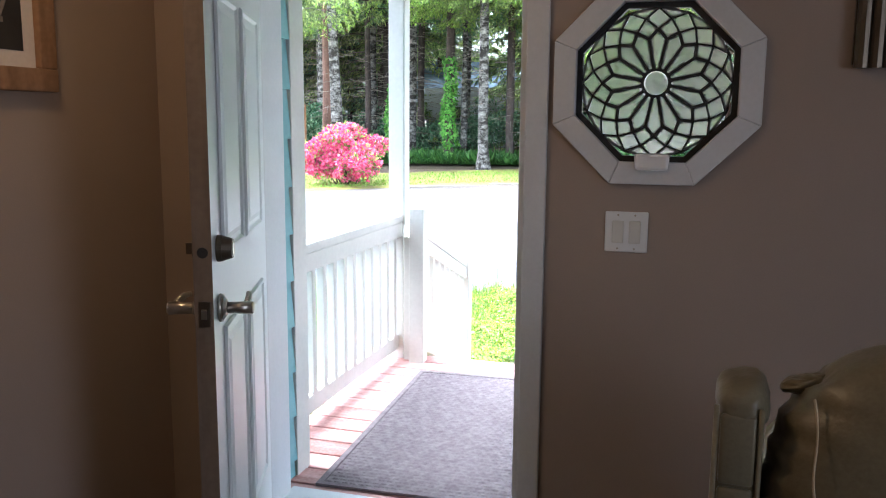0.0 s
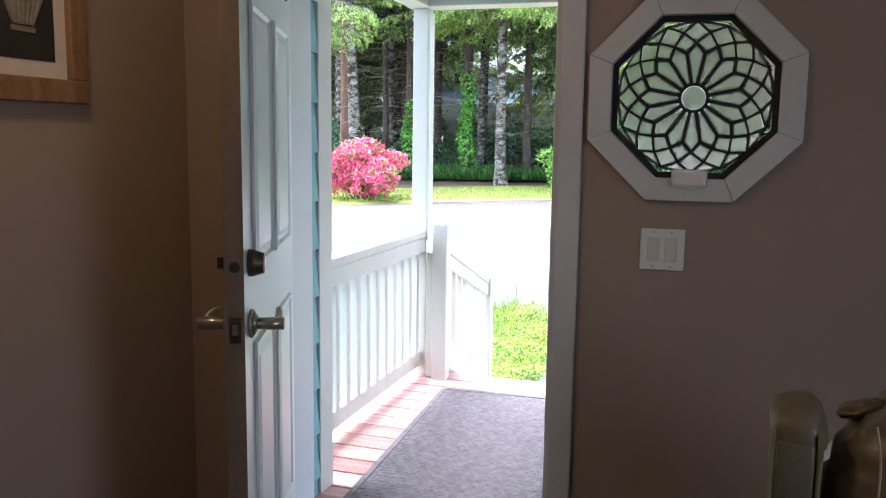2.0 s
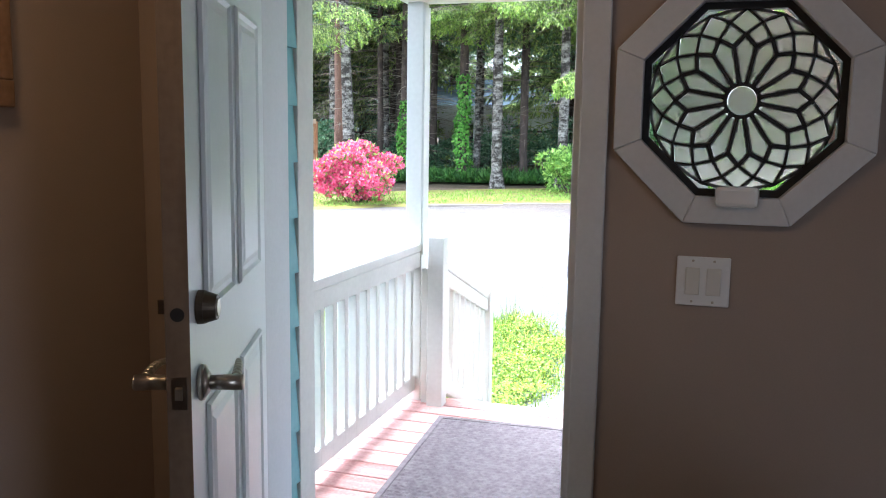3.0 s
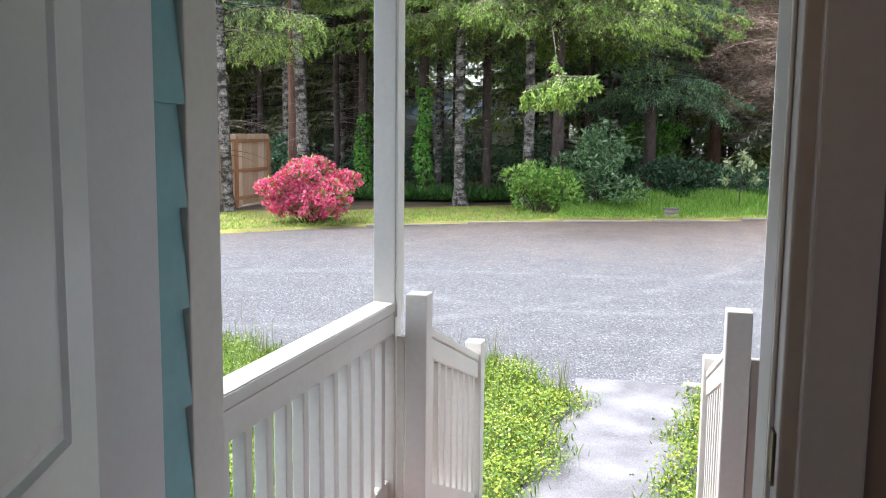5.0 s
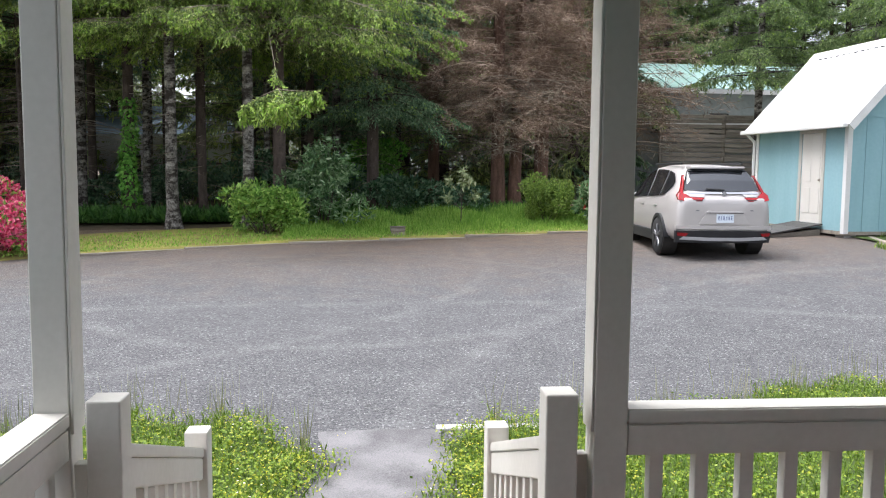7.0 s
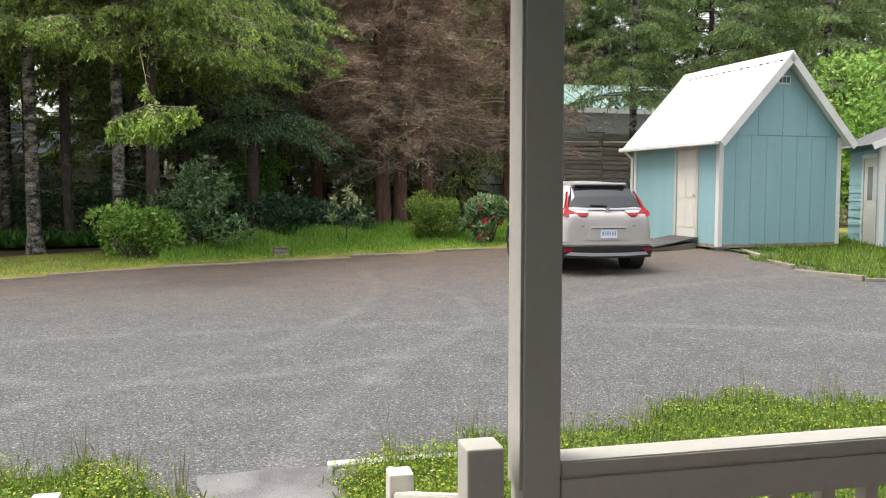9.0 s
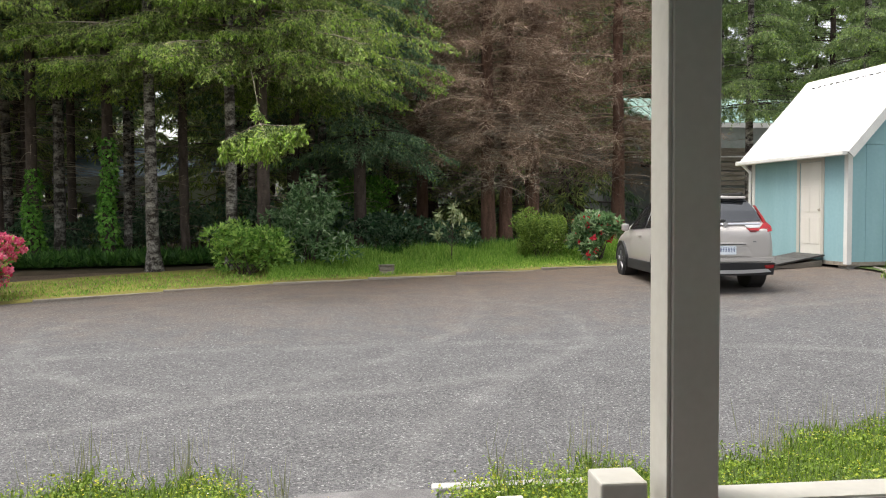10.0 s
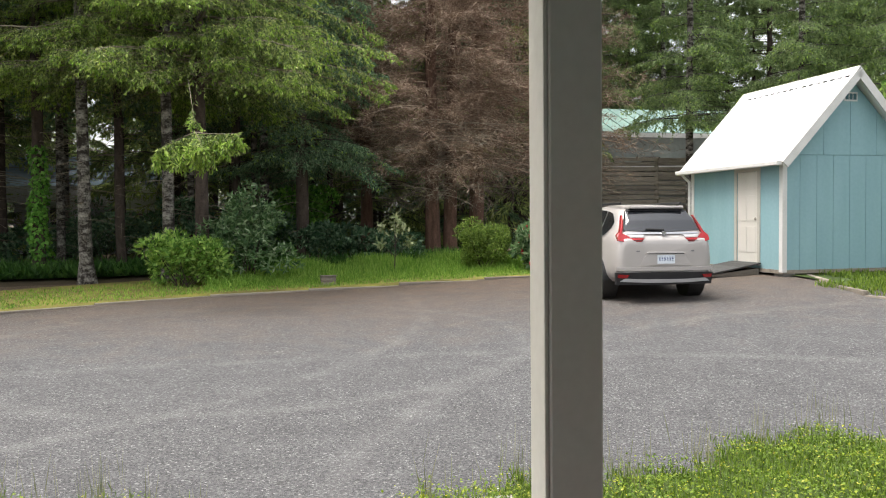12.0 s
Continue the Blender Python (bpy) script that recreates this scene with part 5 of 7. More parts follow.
# ---------------------------------------------------------------- shrubs
def shrub(name, x, y, w, d, h, label, mat, n, leaf, seed, ratio=0.4, flower=None, nf=0, flower_label="", lumps=9, stem=0.1, up=0.25, low=0.05, category="shrub", whorl=0):
    """A shrub: stems, and leaves in uneven clumps near the outside of several lobes."""
    g = np.random.default_rng(seed)
    e = empty(name, pose(x, y, gz(x, y) + 0.03), label, category)
    c = np.stack([(g.random(lumps) - 0.5) * w * 0.70, (g.random(lumps) - 0.5) * d * 0.66, h * (0.24 + 0.52 * g.random(lumps))], -1)
    rl = np.stack([w * (0.09 + 0.15 * g.random(lumps)), d * (0.11 + 0.16 * g.random(lumps)), h * (0.09 + 0.15 * g.random(lumps))], -1)
    cl = 1.0 - np.abs(c[:, 0]) / (w * 0.62)
    c[:, 2] *= 0.6 + 0.5 * cl
    which = g.integers(0, lumps, n)
    dirs = unit(g.normal(0, 1, (n, 3)) + np.array([0, 0, up]))
    b = c[which] + dirs * rl[which] * (0.62 + 0.45 * g.random((n, 1)) ** 0.5)
    b[:, 2] = np.maximum(b[:, 2], low + 0.1 * g.random(n))
    if whorl:
        b = np.repeat(b[:n // whorl], whorl, 0)
        dirs = np.repeat(dirs[:n // whorl], whorl, 0)
        n = len(b)
    wv = unit(dirs * (0.35 if whorl else 0.7) + g.normal(0, 0.7 if whorl else 0.55, (n, 3)))
    ll = leaf * (0.6 + 0.7 * g.random(n))
    tagged(part_raw("foliage", diamonds(b, wv, np.cross(wv, g.normal(0, 1, (n, 3))), ll, ll * ratio), mat, e), kind="stuff")
    k = 14
    ends = c[g.integers(0, lumps, k)] * np.array([1, 1, 1.0]) + g.normal(0, 0.05, (k, 3))
    start = np.stack([g.normal(0, stem, k), g.normal(0, stem, k), np.full(k, -0.1)], -1)
    dd = ends - start
    tagged(part_raw("stemwork", limbs(start, unit(dd), np.linalg.norm(dd, axis=1), np.full(k, 0.02), np.zeros((k, 1, 1)), 0.0, 4)[1], BARKD, e), kind="stuff")
    if flower is not None:
        wh = g.integers(0, lumps, nf)
        df = unit(g.normal(0, 1, (nf, 3)) + np.array([0, -0.35, up + 0.1]))
        fc = c[wh] + df * rl[wh] * (0.98 + 0.18 * g.random((nf, 1)))
        fc[:, 2] = np.maximum(fc[:, 2], 0.10)
        m = 9
        pw = unit(df[:, None] * 0.55 + g.normal(0, 0.75, (nf, m, 3))).reshape(-1, 3)
        pb = np.repeat(fc, m, 0) + pw * 0.015
        pl = 0.055 + 0.035 * g.random(nf * m)
        tagged(part_raw("bloom", diamonds(pb, pw, np.cross(pw, g.normal(0, 1, (nf * m, 3))), pl, pl * 0.85), flower, e, flower_label), kind="stuff")
    return e


shrub("rhododendron", -7.78, 16.2, 1.95, 1.7, 1.5, "rounded rhododendron covered in hot pink flowers", LAURELL, 3000, 0.13, 81, 0.36, PINK, 1500, "hot pink flower heads", 26)
shrub("shrub", -3.15, 20.1, 2.0, 1.4, 1.5, "leafy light green shrub at the verge", LAURELL, 4600, 0.12, 82, 0.45, lumps=17)
shrub("rhododendron", -1.75, 20.55, 2.7, 1.5, 2.35, "tall loose grey-green rhododendron at the verge", LAURELP, 4200, 0.15, 83, 0.30, lumps=15, low=0.3, whorl=8)
shrub("shrub", 3.95, 21.1, 1.6, 1.2, 1.42, "clipped yellow-green bush at the verge", OLIVEL, 10000, 0.07, 84, 0.45, lumps=24)
shrub("rhododendron", 5.25, 20.6, 1.35, 1.1, 1.35, "pale green rhododendron with a few red flowers", LAURELP, 3600, 0.16, 85, 0.36, RED, 55, "red flower heads", 11, whorl=8)
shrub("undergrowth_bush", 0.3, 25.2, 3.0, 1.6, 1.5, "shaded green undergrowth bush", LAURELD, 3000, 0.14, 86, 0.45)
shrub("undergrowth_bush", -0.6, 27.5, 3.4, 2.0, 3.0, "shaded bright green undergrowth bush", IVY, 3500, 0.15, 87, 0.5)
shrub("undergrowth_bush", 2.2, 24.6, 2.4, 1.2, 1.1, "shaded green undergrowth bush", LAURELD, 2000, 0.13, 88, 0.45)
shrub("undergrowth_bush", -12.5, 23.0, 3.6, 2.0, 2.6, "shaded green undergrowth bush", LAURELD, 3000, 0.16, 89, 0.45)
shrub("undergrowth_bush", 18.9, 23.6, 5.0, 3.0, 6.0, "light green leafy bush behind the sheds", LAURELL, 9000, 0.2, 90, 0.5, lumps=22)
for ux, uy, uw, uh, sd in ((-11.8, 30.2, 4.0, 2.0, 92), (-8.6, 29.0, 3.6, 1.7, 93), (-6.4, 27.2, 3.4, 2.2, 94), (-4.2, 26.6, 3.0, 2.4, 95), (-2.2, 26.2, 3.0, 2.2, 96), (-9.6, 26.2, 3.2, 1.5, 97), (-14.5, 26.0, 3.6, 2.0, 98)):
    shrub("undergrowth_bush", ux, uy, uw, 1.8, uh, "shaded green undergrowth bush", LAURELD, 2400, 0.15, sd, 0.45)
# sapling
sap = empty("sapling", pose(1.68, 21.0, gz(1.68, 21) + 0.05), "thin sapling with pale drooping leaves", "sapling")
g = np.random.default_rng(91)
st, en = np.array([[0, 0, -0.05], [0.01, 0, 0.45], [0.0, 0, 0.5], [0, 0, 0.7], [0, 0, 0.8], [0, 0, 0.85]], float), np.array([[0.06, 0, 1.45], [0.42, 0.1, 0.85], [-0.38, -0.1, 0.82], [0.25, -0.2, 1.25], [-0.3, 0.1, 1.25], [0.1, 0.2, 1.4]], float)
pth, wd = limbs(st, unit(en - st), np.linalg.norm(en - st, axis=1), np.array([0.022, 0.012, 0.012, 0.010, 0.01, 0.01]), np.zeros((6, 1, 1)), 0.0, 6)
part_raw("stem", wd, BARKD, sap)
cl = np.concatenate([pth[:, -1], pth[:, -2]])
n = 13
cb = np.repeat(cl, n, 0) + g.normal(0, 0.035, (len(cl) * n, 3))
cw = unit(g.normal(0, 0.7, cb.shape) + np.array([0, 0, -0.45]))
part_raw("leafage", diamonds(cb, cw, np.cross(cw, g.normal(0, 1, cb.shape)), 0.13 + 0.09 * g.random(len(cb)), 0.05 + 0.02 * g.random(len(cb))), PALEL, sap, "pale green drooping leaves")["kind"] = "stuff"

# ---------------------------------------------------------------- grass and ground cover
def blades(name, label, region, n, hgt, wid, mat, seed, tilt=0.35, lift=0.0, grow=None):
    g = np.random.default_rng(seed)
    x, y = region(g, n)
    k = len(x)
    z = height(x, y) + lift - 0.01
    hh = hgt * (0.45 + 0.75 * g.random(k)) * (1 if grow is None else grow(x, y))
    w = unit(np.stack([g.normal(0, tilt, k), g.normal(0, tilt, k), np.ones(k)], -1))
    b = np.stack([x, y, z], -1)
    v, f = diamonds(b, w, np.cross(w, g.normal(0, 1, (k, 3))), hh, wid * (0.6 + 0.8 * g.random(k)))
    return tagged(raw_mesh(name, v, f, mat), label, "grass" if "grass" in name else "plants", kind="stuff")


def lawn_near(x):
    return 2.35 + 0 * x


def lawn_far(x):
    return np.interp(x, [-12, -5.3, -4.4, -1.5, -0.9, 0.0, 1.8, 3.6, 5.8, 12], [7.0, 6.55, 6.2, 6.1, 5.6, 5.75, 6.4, 6.8, 6.65, 6.4]) + 0.18 * np.sin(x * 2.3) + 0.1 * np.sin(x * 7.1)


def path_left(y):
    return np.interp(y, [2.5, 3.8, 5.9], [-1.12, -0.93, -0.86]) + 0.06 * np.sin(y * 5)


def path_right(y):
    return np.interp(y, [2.5, 3.8, 5.9], [-0.2, -0.31, -0.08]) + 0.06 * np.sin(y * 6 + 1)


def lawn_region(x0, x1, dense=None):
    def f(g, n):
        x = x0 + (x1 - x0) * g.random(n)
        y = 2.2 + 4.9 * g.random(n)
        ok = (y < lawn_far(x) + g.normal(0, 0.12, n)) & ((x < path_left(y) + g.normal(-0.03, 0.07, n)) | (x > path_right(y) + g.normal(0.03, 0.07, n)))
        ok &= ~((y < 3.15) & (x > -1.2) & (x < -0.05))
        if dense:
            ok &= g.random(n) < dense(x, y)
        return x[ok], y[ok]
    return f


LAWNSOIL = grained("lawn_soil", (0.030, 0.048, 0.010), (0.075, 0.115, 0.018), (2, 2, 2), 40, 0.95, 0.5, dist=0.02)
tagged(strip("lawn", -30, path_left(4.5).item() - 0.14, lambda x: 2.15 + 0 * x, lambda x: lawn_far(x) - 0.05, 0.028, LAWNSOIL, 120, 30), "patchy lawn soil under weeds", "ground", kind="structure")
tagged(strip("lawn", path_right(4.5).item() + 0.18, 30, lambda x: 2.15 + 0 * x, lambda x: lawn_far(x) - 0.05, 0.028, LAWNSOIL, 120, 30), "patchy lawn soil under weeds", "ground", kind="structure")
near_path = lambda x, y: np.exp(-np.minimum(np.abs(x - path_left(y)), np.abs(x - path_right(y))) / 0.7)
blades("lawn_grass", "fresh green lawn grass beside the path", lawn_region(-9, 10), 170000, 0.085, 0.008, GRASS, 101, lift=0.02)


def weeds(name, label, region, n, top, size, mat, seed):
    """Low leafy weeds: small leaves at all heights of a shallow, lumpy cushion."""
    g = np.random.default_rng(seed)
    x, y = region(g, n)
    k = len(x)
    lump = 0.55 + 0.45 * np.sin(x * 5.1 + 1.3 * np.sin(y * 4)) * np.sin(y * 4.3 + x)
    z = height(x, y) + 0.025 + top * lump * (0.25 + 0.75 * g.random(k) ** 0.6)
    w = unit(np.stack([g.normal(0, 1, k), g.normal(0, 1, k), 0.25 + 0.4 * g.random(k)], -1))
    up_ = np.stack([g.normal(0, 0.35, k), g.normal(0, 0.35, k), np.ones(k)], -1)
    ll = size * (0.6 + 0.8 * g.random(k))
    v, f = diamonds(np.stack([x, y, z], -1), w, np.cross(w, up_), ll, ll * 0.8)
    return tagged(raw_mesh(name, v, f, mat), label, "plants", kind="stuff")


weeds("lawn_weeds", "low yellow-green flowering weeds along the path", lawn_region(-5, 8, lambda x, y: 0.14 + 0.86 * near_path(x, y)), 210000, 0.135, 0.021, CLOVER, 102)
weeds("clover", "low green clover in the lawn", lawn_region(-8, 9), 110000, 0.09, 0.022, GRASS, 113)
g = np.random.default_rng(103)


def petals(name, label, region, n, lift0, lift1, size, mat, seed):
    g = np.random.default_rng(seed)
    x, y = region(g, n)
    k = len(x)
    c = np.stack([x, y, height(x, y) + lift0 + (lift1 - lift0) * g.random(k)], -1)
    m = 5
    a = (np.arange(m) * 2 * np.pi / m)[None] + g.random((k, 1)) * 6
    w = np.stack([np.cos(a), np.sin(a), 0.35 + 0 * a], -1).reshape(-1, 3)
    b = np.repeat(c, m, 0)
    sd = np.cross(w, np.array([0, 0, 1.0]))
    v, f = diamonds(b, w, sd, np.full(k * m, size), np.full(k * m, size * 0.8))
    return tagged(raw_mesh(name, v, f, mat), label, "flowers", kind="stuff")


petals("yellow_flowers", "tiny yellow flowers among the weeds", lawn_region(-3.5, 6, lambda x, y: 0.1 + 0.9 * near_path(x, y)), 12000, 0.09, 0.150, 0.0055, YELLOW, 104)
petals("white_flowers", "tiny cream flowers among the weeds", lawn_region(-2.2, 1.0, near_path), 400, 0.10, 0.15, 0.009, WHITEF, 105)


def edge_region(g, n):
    x = np.concatenate([-7 + 6.0 * g.random(n // 2), 0.3 + 7.5 * g.random(n - n // 2)])
    x = x + 0.15 * np.sin(x * 9)
    return x, lawn_far(x) + g.normal(-0.02, 0.16, n)


blades("seeding_grass", "thin seeding grass stalks at the gravel edge", edge_region, 800, 0.38, 0.005, STRAW, 106, 0.12)
blades("edge_grass", "loose grass tufts along the gravel edge", edge_region, 3000, 0.11, 0.008, GRASS, 107, 0.3)


def meadow_region(g, n):
    x = -2.6 + 9.0 * g.random(n)
    y0 = far_edge(x) + 0.55 + 0.5 * g.random(n)
    return x, y0 + (np.interp(x, [-2.6, 0, 3, 6], [1.5, 3.6, 4.4, 3.0])) * g.random(n)


blades("meadow_grass", "tall bright green meadow grass before the woods", meadow_region, 42000, 0.42, 0.020, MEADOW, 108, 0.3, 0.07, lambda x, y: np.clip((y - far_edge(x) - 0.4) / 1.8, 0.18, 1) * (0.8 + 0.3 * np.sin(x * 2.7 + y)))
blades("verge_grass", "short mossy grass on the verge", lambda g, n: ((lambda x: (x, far_edge(x) + 0.1 + 3.4 * g.random(n) ** 1.3))(7 - 20 * g.random(n) ** 1.9)), 22000, 0.08, 0.016, MEADOW, 109, 0.5, 0.06)
blades("shed_grass", "bright green grass round the sheds", lambda g, n: ((lambda x, y: (x[(y > np.interp(x, [9.2, 9.6, 10.8, 25], [13.9, 12.5, 12.0, 11.7])) & (y < 19.5) & ~((x < 10.4) & (y > 15.4))], y[(y > np.interp(x, [9.2, 9.6, 10.8, 25], [13.9, 12.5, 12.0, 11.7])) & (y < 19.5) & ~((x < 10.4) & (y > 15.4))]))(9.2 + 13 * g.random(n), 11.7 + 8 * g.random(n))), 34000, 0.16, 0.02, GRASS, 110, 0.4, 0.0)
tagged(strip("shed_lawn", 9.75, 30, lambda x: np.interp(x, [9.2, 9.6, 10.8, 25], [14.0, 12.5, 12.0, 11.7]), lambda x: 21.0 + 0 * x, 0.03, LAWNSOIL, 60, 24), "grassy ground round the sheds", "ground", kind="structure")
blades("ferns", "dark green ferns and ivy on the woodland floor", lambda g, n: ((lambda x: (x, np.interp(x, [-14, -6, -1, 6], [20.8, 22.2, 23.4, 24.5]) + 3.5 * g.random(n) ** 1.5))(-14 + 19 * g.random(n))), 20000, 0.45, 0.07, FERN, 111, 0.9, 0.1)


def litter_region(g, n):
    x = -0.5 + 10 * g.random(n)
    return x, np.interp(x, [-0.5, 3, 9], [24.0, 25.0, 23.0]) + 3.5 * g.random(n)


blades("dry_brush", "tangled dry brown brush under the dead conifers", litter_region, 12000, 0.42, 0.014, TWIG, 112, 1.1, 0.1)

# ---------------------------------------------------------------- path, kerb, edging
pv, pf = [], []
yy = np.linspace(3.0, 6.0, 31)
for y in yy:
    xl, xr = float(path_left(y)) - 0.06, float(path_right(y)) + 0.06
    for u in np.linspace(0, 1, 8):
        x = xl + (xr - xl) * u
        pv.append((x, y, gz(x, y) + 0.022 + 0.006 * math.sin(7 * x + 5 * y)))
i = np.arange(len(pv)).reshape(31, 8)
PATHM = grained("pale_packed_grit", (0.085, 0.081, 0.083), (0.195, 0.187, 0.189), (2.5, 2.5, 2.5), 90, 0.95, 1.0, dist=0.02, detail=10.0, span=(0.38, 0.62))
tagged(raw_mesh("path", pv, np.stack([i[:-1, :-1], i[:-1, 1:], i[1:, 1:], i[1:, :-1]], -1).reshape(-1, 4), PATHM, smooth=True), "pale packed grit path between the weeds", "path", kind="structure")
tagged(part("kerb", boxes((-0.1, 0.95, 5.98, 6.09, gz(0, 6) - 0.1, gz(0, 6) + 0.03), bevel=0.012), CONCRETE), "short pale concrete kerb at the path mouth", "kerb", kind="structure")

g = np.random.default_rng(55)


def timber(x0, y0, x1, y1, mat, label, hgt=0.07, wid=0.09):
    e = Vector((x1 - x0, y1 - y0, 0))
    ob = part("edging_timber", boxes((0, e.length - 0.02, -wid / 2, wid / 2, -0.08, hgt), bevel=0.012), mat)
    ob.matrix_world = pose(x0, y0, gz((x0 + x1) / 2, (y0 + y1) / 2), 0, 0, math.degrees(math.atan2(e.y, e.x)))
    tagged(ob, label, "timber", "edging timbers")


xs_t = np.arange(-6.4, 6.6, 2.0)
for a in xs_t:
    timber(a, float(far_edge(a)), a + 2.0, float(far_edge(a + 2.0)), OLDWOOD, "low dark weathered timber edging the gravel", 0.035)
for (a, b), (c, d) in (((10.2, 17.0), (9.55, 15.3)), ((9.55, 15.3), (9.15, 13.7)), ((9.15, 13.7), (9.55, 12.35)), ((9.55, 12.35), (10.8, 11.85)), ((10.8, 11.85), (12.8, 11.8))):
    timber(a, b, c, d, OLDWOOD, "pale weathered timber edging the grass", 0.06)
blk = empty("timber_block", pose(0.04, 19.75, gz(0.04, 19.75) + 0.03, 0, 0, 8), "small weathered timber box on the verge", "box")
for k in range(2):
    part("slat", boxes((-0.17, 0.17, -0.08, 0.08, 0.10 * k, 0.10 * k + 0.092), bevel=0.008), OLDWOOD, blk)
part("lid", boxes((-0.18, 0.18, -0.09, 0.09, 0.2, 0.225), bevel=0.005), OLDWOOD, blk)

# ---------------------------------------------------------------- cedar fence with a gate
fence = empty("fence", Matrix(), "fresh cedar board fence with darker rails", "fence")


def fence_run(p, q, boards, brace=False, h=1.9):
    p, q = Vector((*p, 0)), Vector((*q, 0))
    d = q - p
    ang = math.degrees(math.atan2(d.y, d.x))
    m = pose(p.x, p.y, gz(p.x, p.y) + 0.05, math.degrees(0), 0, ang)
    L = d.length
    rise = gz(q.x, q.y) - gz(p.x, p.y)
    wdt = L / boards
    for k in range(boards):
        bm = boxes((0.004, wdt - 0.004, 0.022, 0.042, 0.02, h - 0.16), bevel=0.003)
        ob = part("board", bm, CEDAR, fence)
        ob.matrix_local = m @ pose(k * wdt, 0, rise * k / boards)
    for z0, z1 in ((0.16, 0.25), (0.90, 0.985), (h - 0.20, h - 0.12)):
        ob = part("rail", boxes((0.0, L, -0.025, 0.02, z0, z1), bevel=0.004), CEDARD, fence)
        ob.matrix_local = m @ pose(0, 0, 0, 0, -math.degrees(math.atan2(rise, L)), 0)
    ob = part("cap_board", boxes((-0.04, L + 0.04, -0.045, 0.05, h - 0.12, h + 0.02), bevel=0.006), CEDAR, fence)
    ob.matrix_local = m @ pose(0, 0, 0, 0, -math.degrees(math.atan2(rise, L)), 0)
    if brace:
        bm = boxes((0, 0.95, -0.028, -0.006, -0.045, 0.045), bevel=0.004)
        ob = part("brace", bm, CEDAR, fence)
        ob.matrix_local = m @ pose(L * 0.42, 0, h - 0.2, 0, 42, 0)


def fence_post(x, y, h=1.9):
    part("post", boxes((x - 0.05, x + 0.05, y - 0.06, y + 0.04, gz(x, y) - 0.1, gz(x, y) + h), bevel=0.005), CEDARD, fence)


fence_run((-14.2, 18.7), (-11.29, 17.42), 18, True)
fence_run((-11.29, 17.42), (-11.2, 19.2), 11)
fence_run((-11.2, 19.2), (-11.12, 20.9), 10)
for x, y in ((-11.29, 17.36), (-11.2, 19.2), (-11.12, 20.95), (-14.2, 18.7)):
    fence_post(x, y)
g = np.random.default_rng(66)
hv, hf = [], []
for k in range(90):
    a, r = g.random() * 6.3, g.random() ** 0.6 * 0.5
    bm = bmesh.new()
    bmesh.ops.create_icosphere(bm, subdivisions=1, radius=0.05 + 0.04 * g.random())
    o = len(hv)
    cx, cy = -12.1 + r * math.cos(a), 17.2 + r * 0.6 * math.sin(a)
    for v in bm.verts:
        hv.append((cx + v.co.x, cy + v.co.y, gz(cx, cy) + 0.02 + v.co.z * 0.7 + max(0, 0.12 - r * 0.2)))
    for f in bm.faces:
        hf.append([o + v.index for v in f.verts])
    bm.free()
tagged(raw_mesh("stone_heap", hv, hf, GRAVEL), "small heap of grey stones by the fence", "stones", kind="stuff")

# ---------------------------------------------------------------- pale teal shed with a white metal roof
SW, SL, SE, SR = 3.32, 3.55, 2.45, 4.23
SB = 0.24
shed = empty("shed", pose(9.54, 16.92, SB, 0, 0, 5), "pale teal plywood shed with white metal roof", "shed")
part("gable_wall", prism(bmesh.new(), [(0, 0), (SW, 0), (SW, SE), (SW / 2, SR - 0.1), (0, SE)], 0, 0.05), SHEDP, shed)
part("back_wall", prism(bmesh.new(), [(0, 0), (SW, 0), (SW, SE), (SW / 2, SR - 0.1), (0, SE)], SL - 0.05, SL), SHEDP, shed)
SD0, SD1, SDH = 0.85, 1.63, 2.03
part("door_wall", boxes((0, 0.05, 0.05, SD0, 0, SE), (0, 0.05, SD1, SL - 0.05, 0, SE), (0, 0.05, SD0, SD1, 0.12 + SDH, SE), (0, 0.05, SD0, SD1, 0, 0.12)), SHEDP, shed)
part("side_wall", boxes((SW - 0.05, SW, 0.05, SL - 0.05, 0, SE)), SHEDP, shed)
# darkened wall teal: paints the shade inside the gable vent
SLOTSHADE = grained("vent_slot_shade", (0.06, 0.13, 0.15), (0.08, 0.16, 0.18), rough=0.8)
# siding sheets with open joints between them
for k in range(8):
    part("siding_sheet", boxes((SW * k / 8 + 0.005, SW * (k + 1) / 8 - 0.005, -0.011, 0.0, 0.0, SE - 0.008)), SHEDP, shed)
cuts = [0.0, 0.32, 0.99, 1.66, 2.33, 3.0, SW]
rise_at = lambda x: SE + (SR - 0.16 - SE) * (1 - abs(x - SW / 2) / (SW / 2))
for x0, x1 in zip(cuts, cuts[1:]):
    part("siding_sheet", prism(bmesh.new(), [(x0 + 0.005, SE + 0.006), (x1 - 0.005, SE + 0.006), (x1 - 0.005, max(SE + 0.01, rise_at(x1))), (x0 + 0.005, max(SE + 0.01, rise_at(x0)))], -0.018, 0.0), SHEDP, shed)
for x, y in ((0, 0), (SW, 0), (0, SL)):
    sx = -1 if x == 0 else 1
    sy = -1 if y == 0 else 1
    part("corner_board", boxes((x - 0.02 if sx < 0 else x - 0.09, x + 0.09 if sx < 0 else x + 0.02, y + sy * 0.024, y + sy * 0.002, -0.05, SE - 0.01), (x + sx * 0.022, x + sx * 0.002, y + (0.09 if sy < 0 else -0.09), y + sy * 0.022, -0.05, SE - 0.01)), SHEDT, shed)
part("floor_frame", boxes((-0.01, SW + 0.01, -0.01, SL + 0.01, -0.08, 0.0)), OLDWOOD, shed)
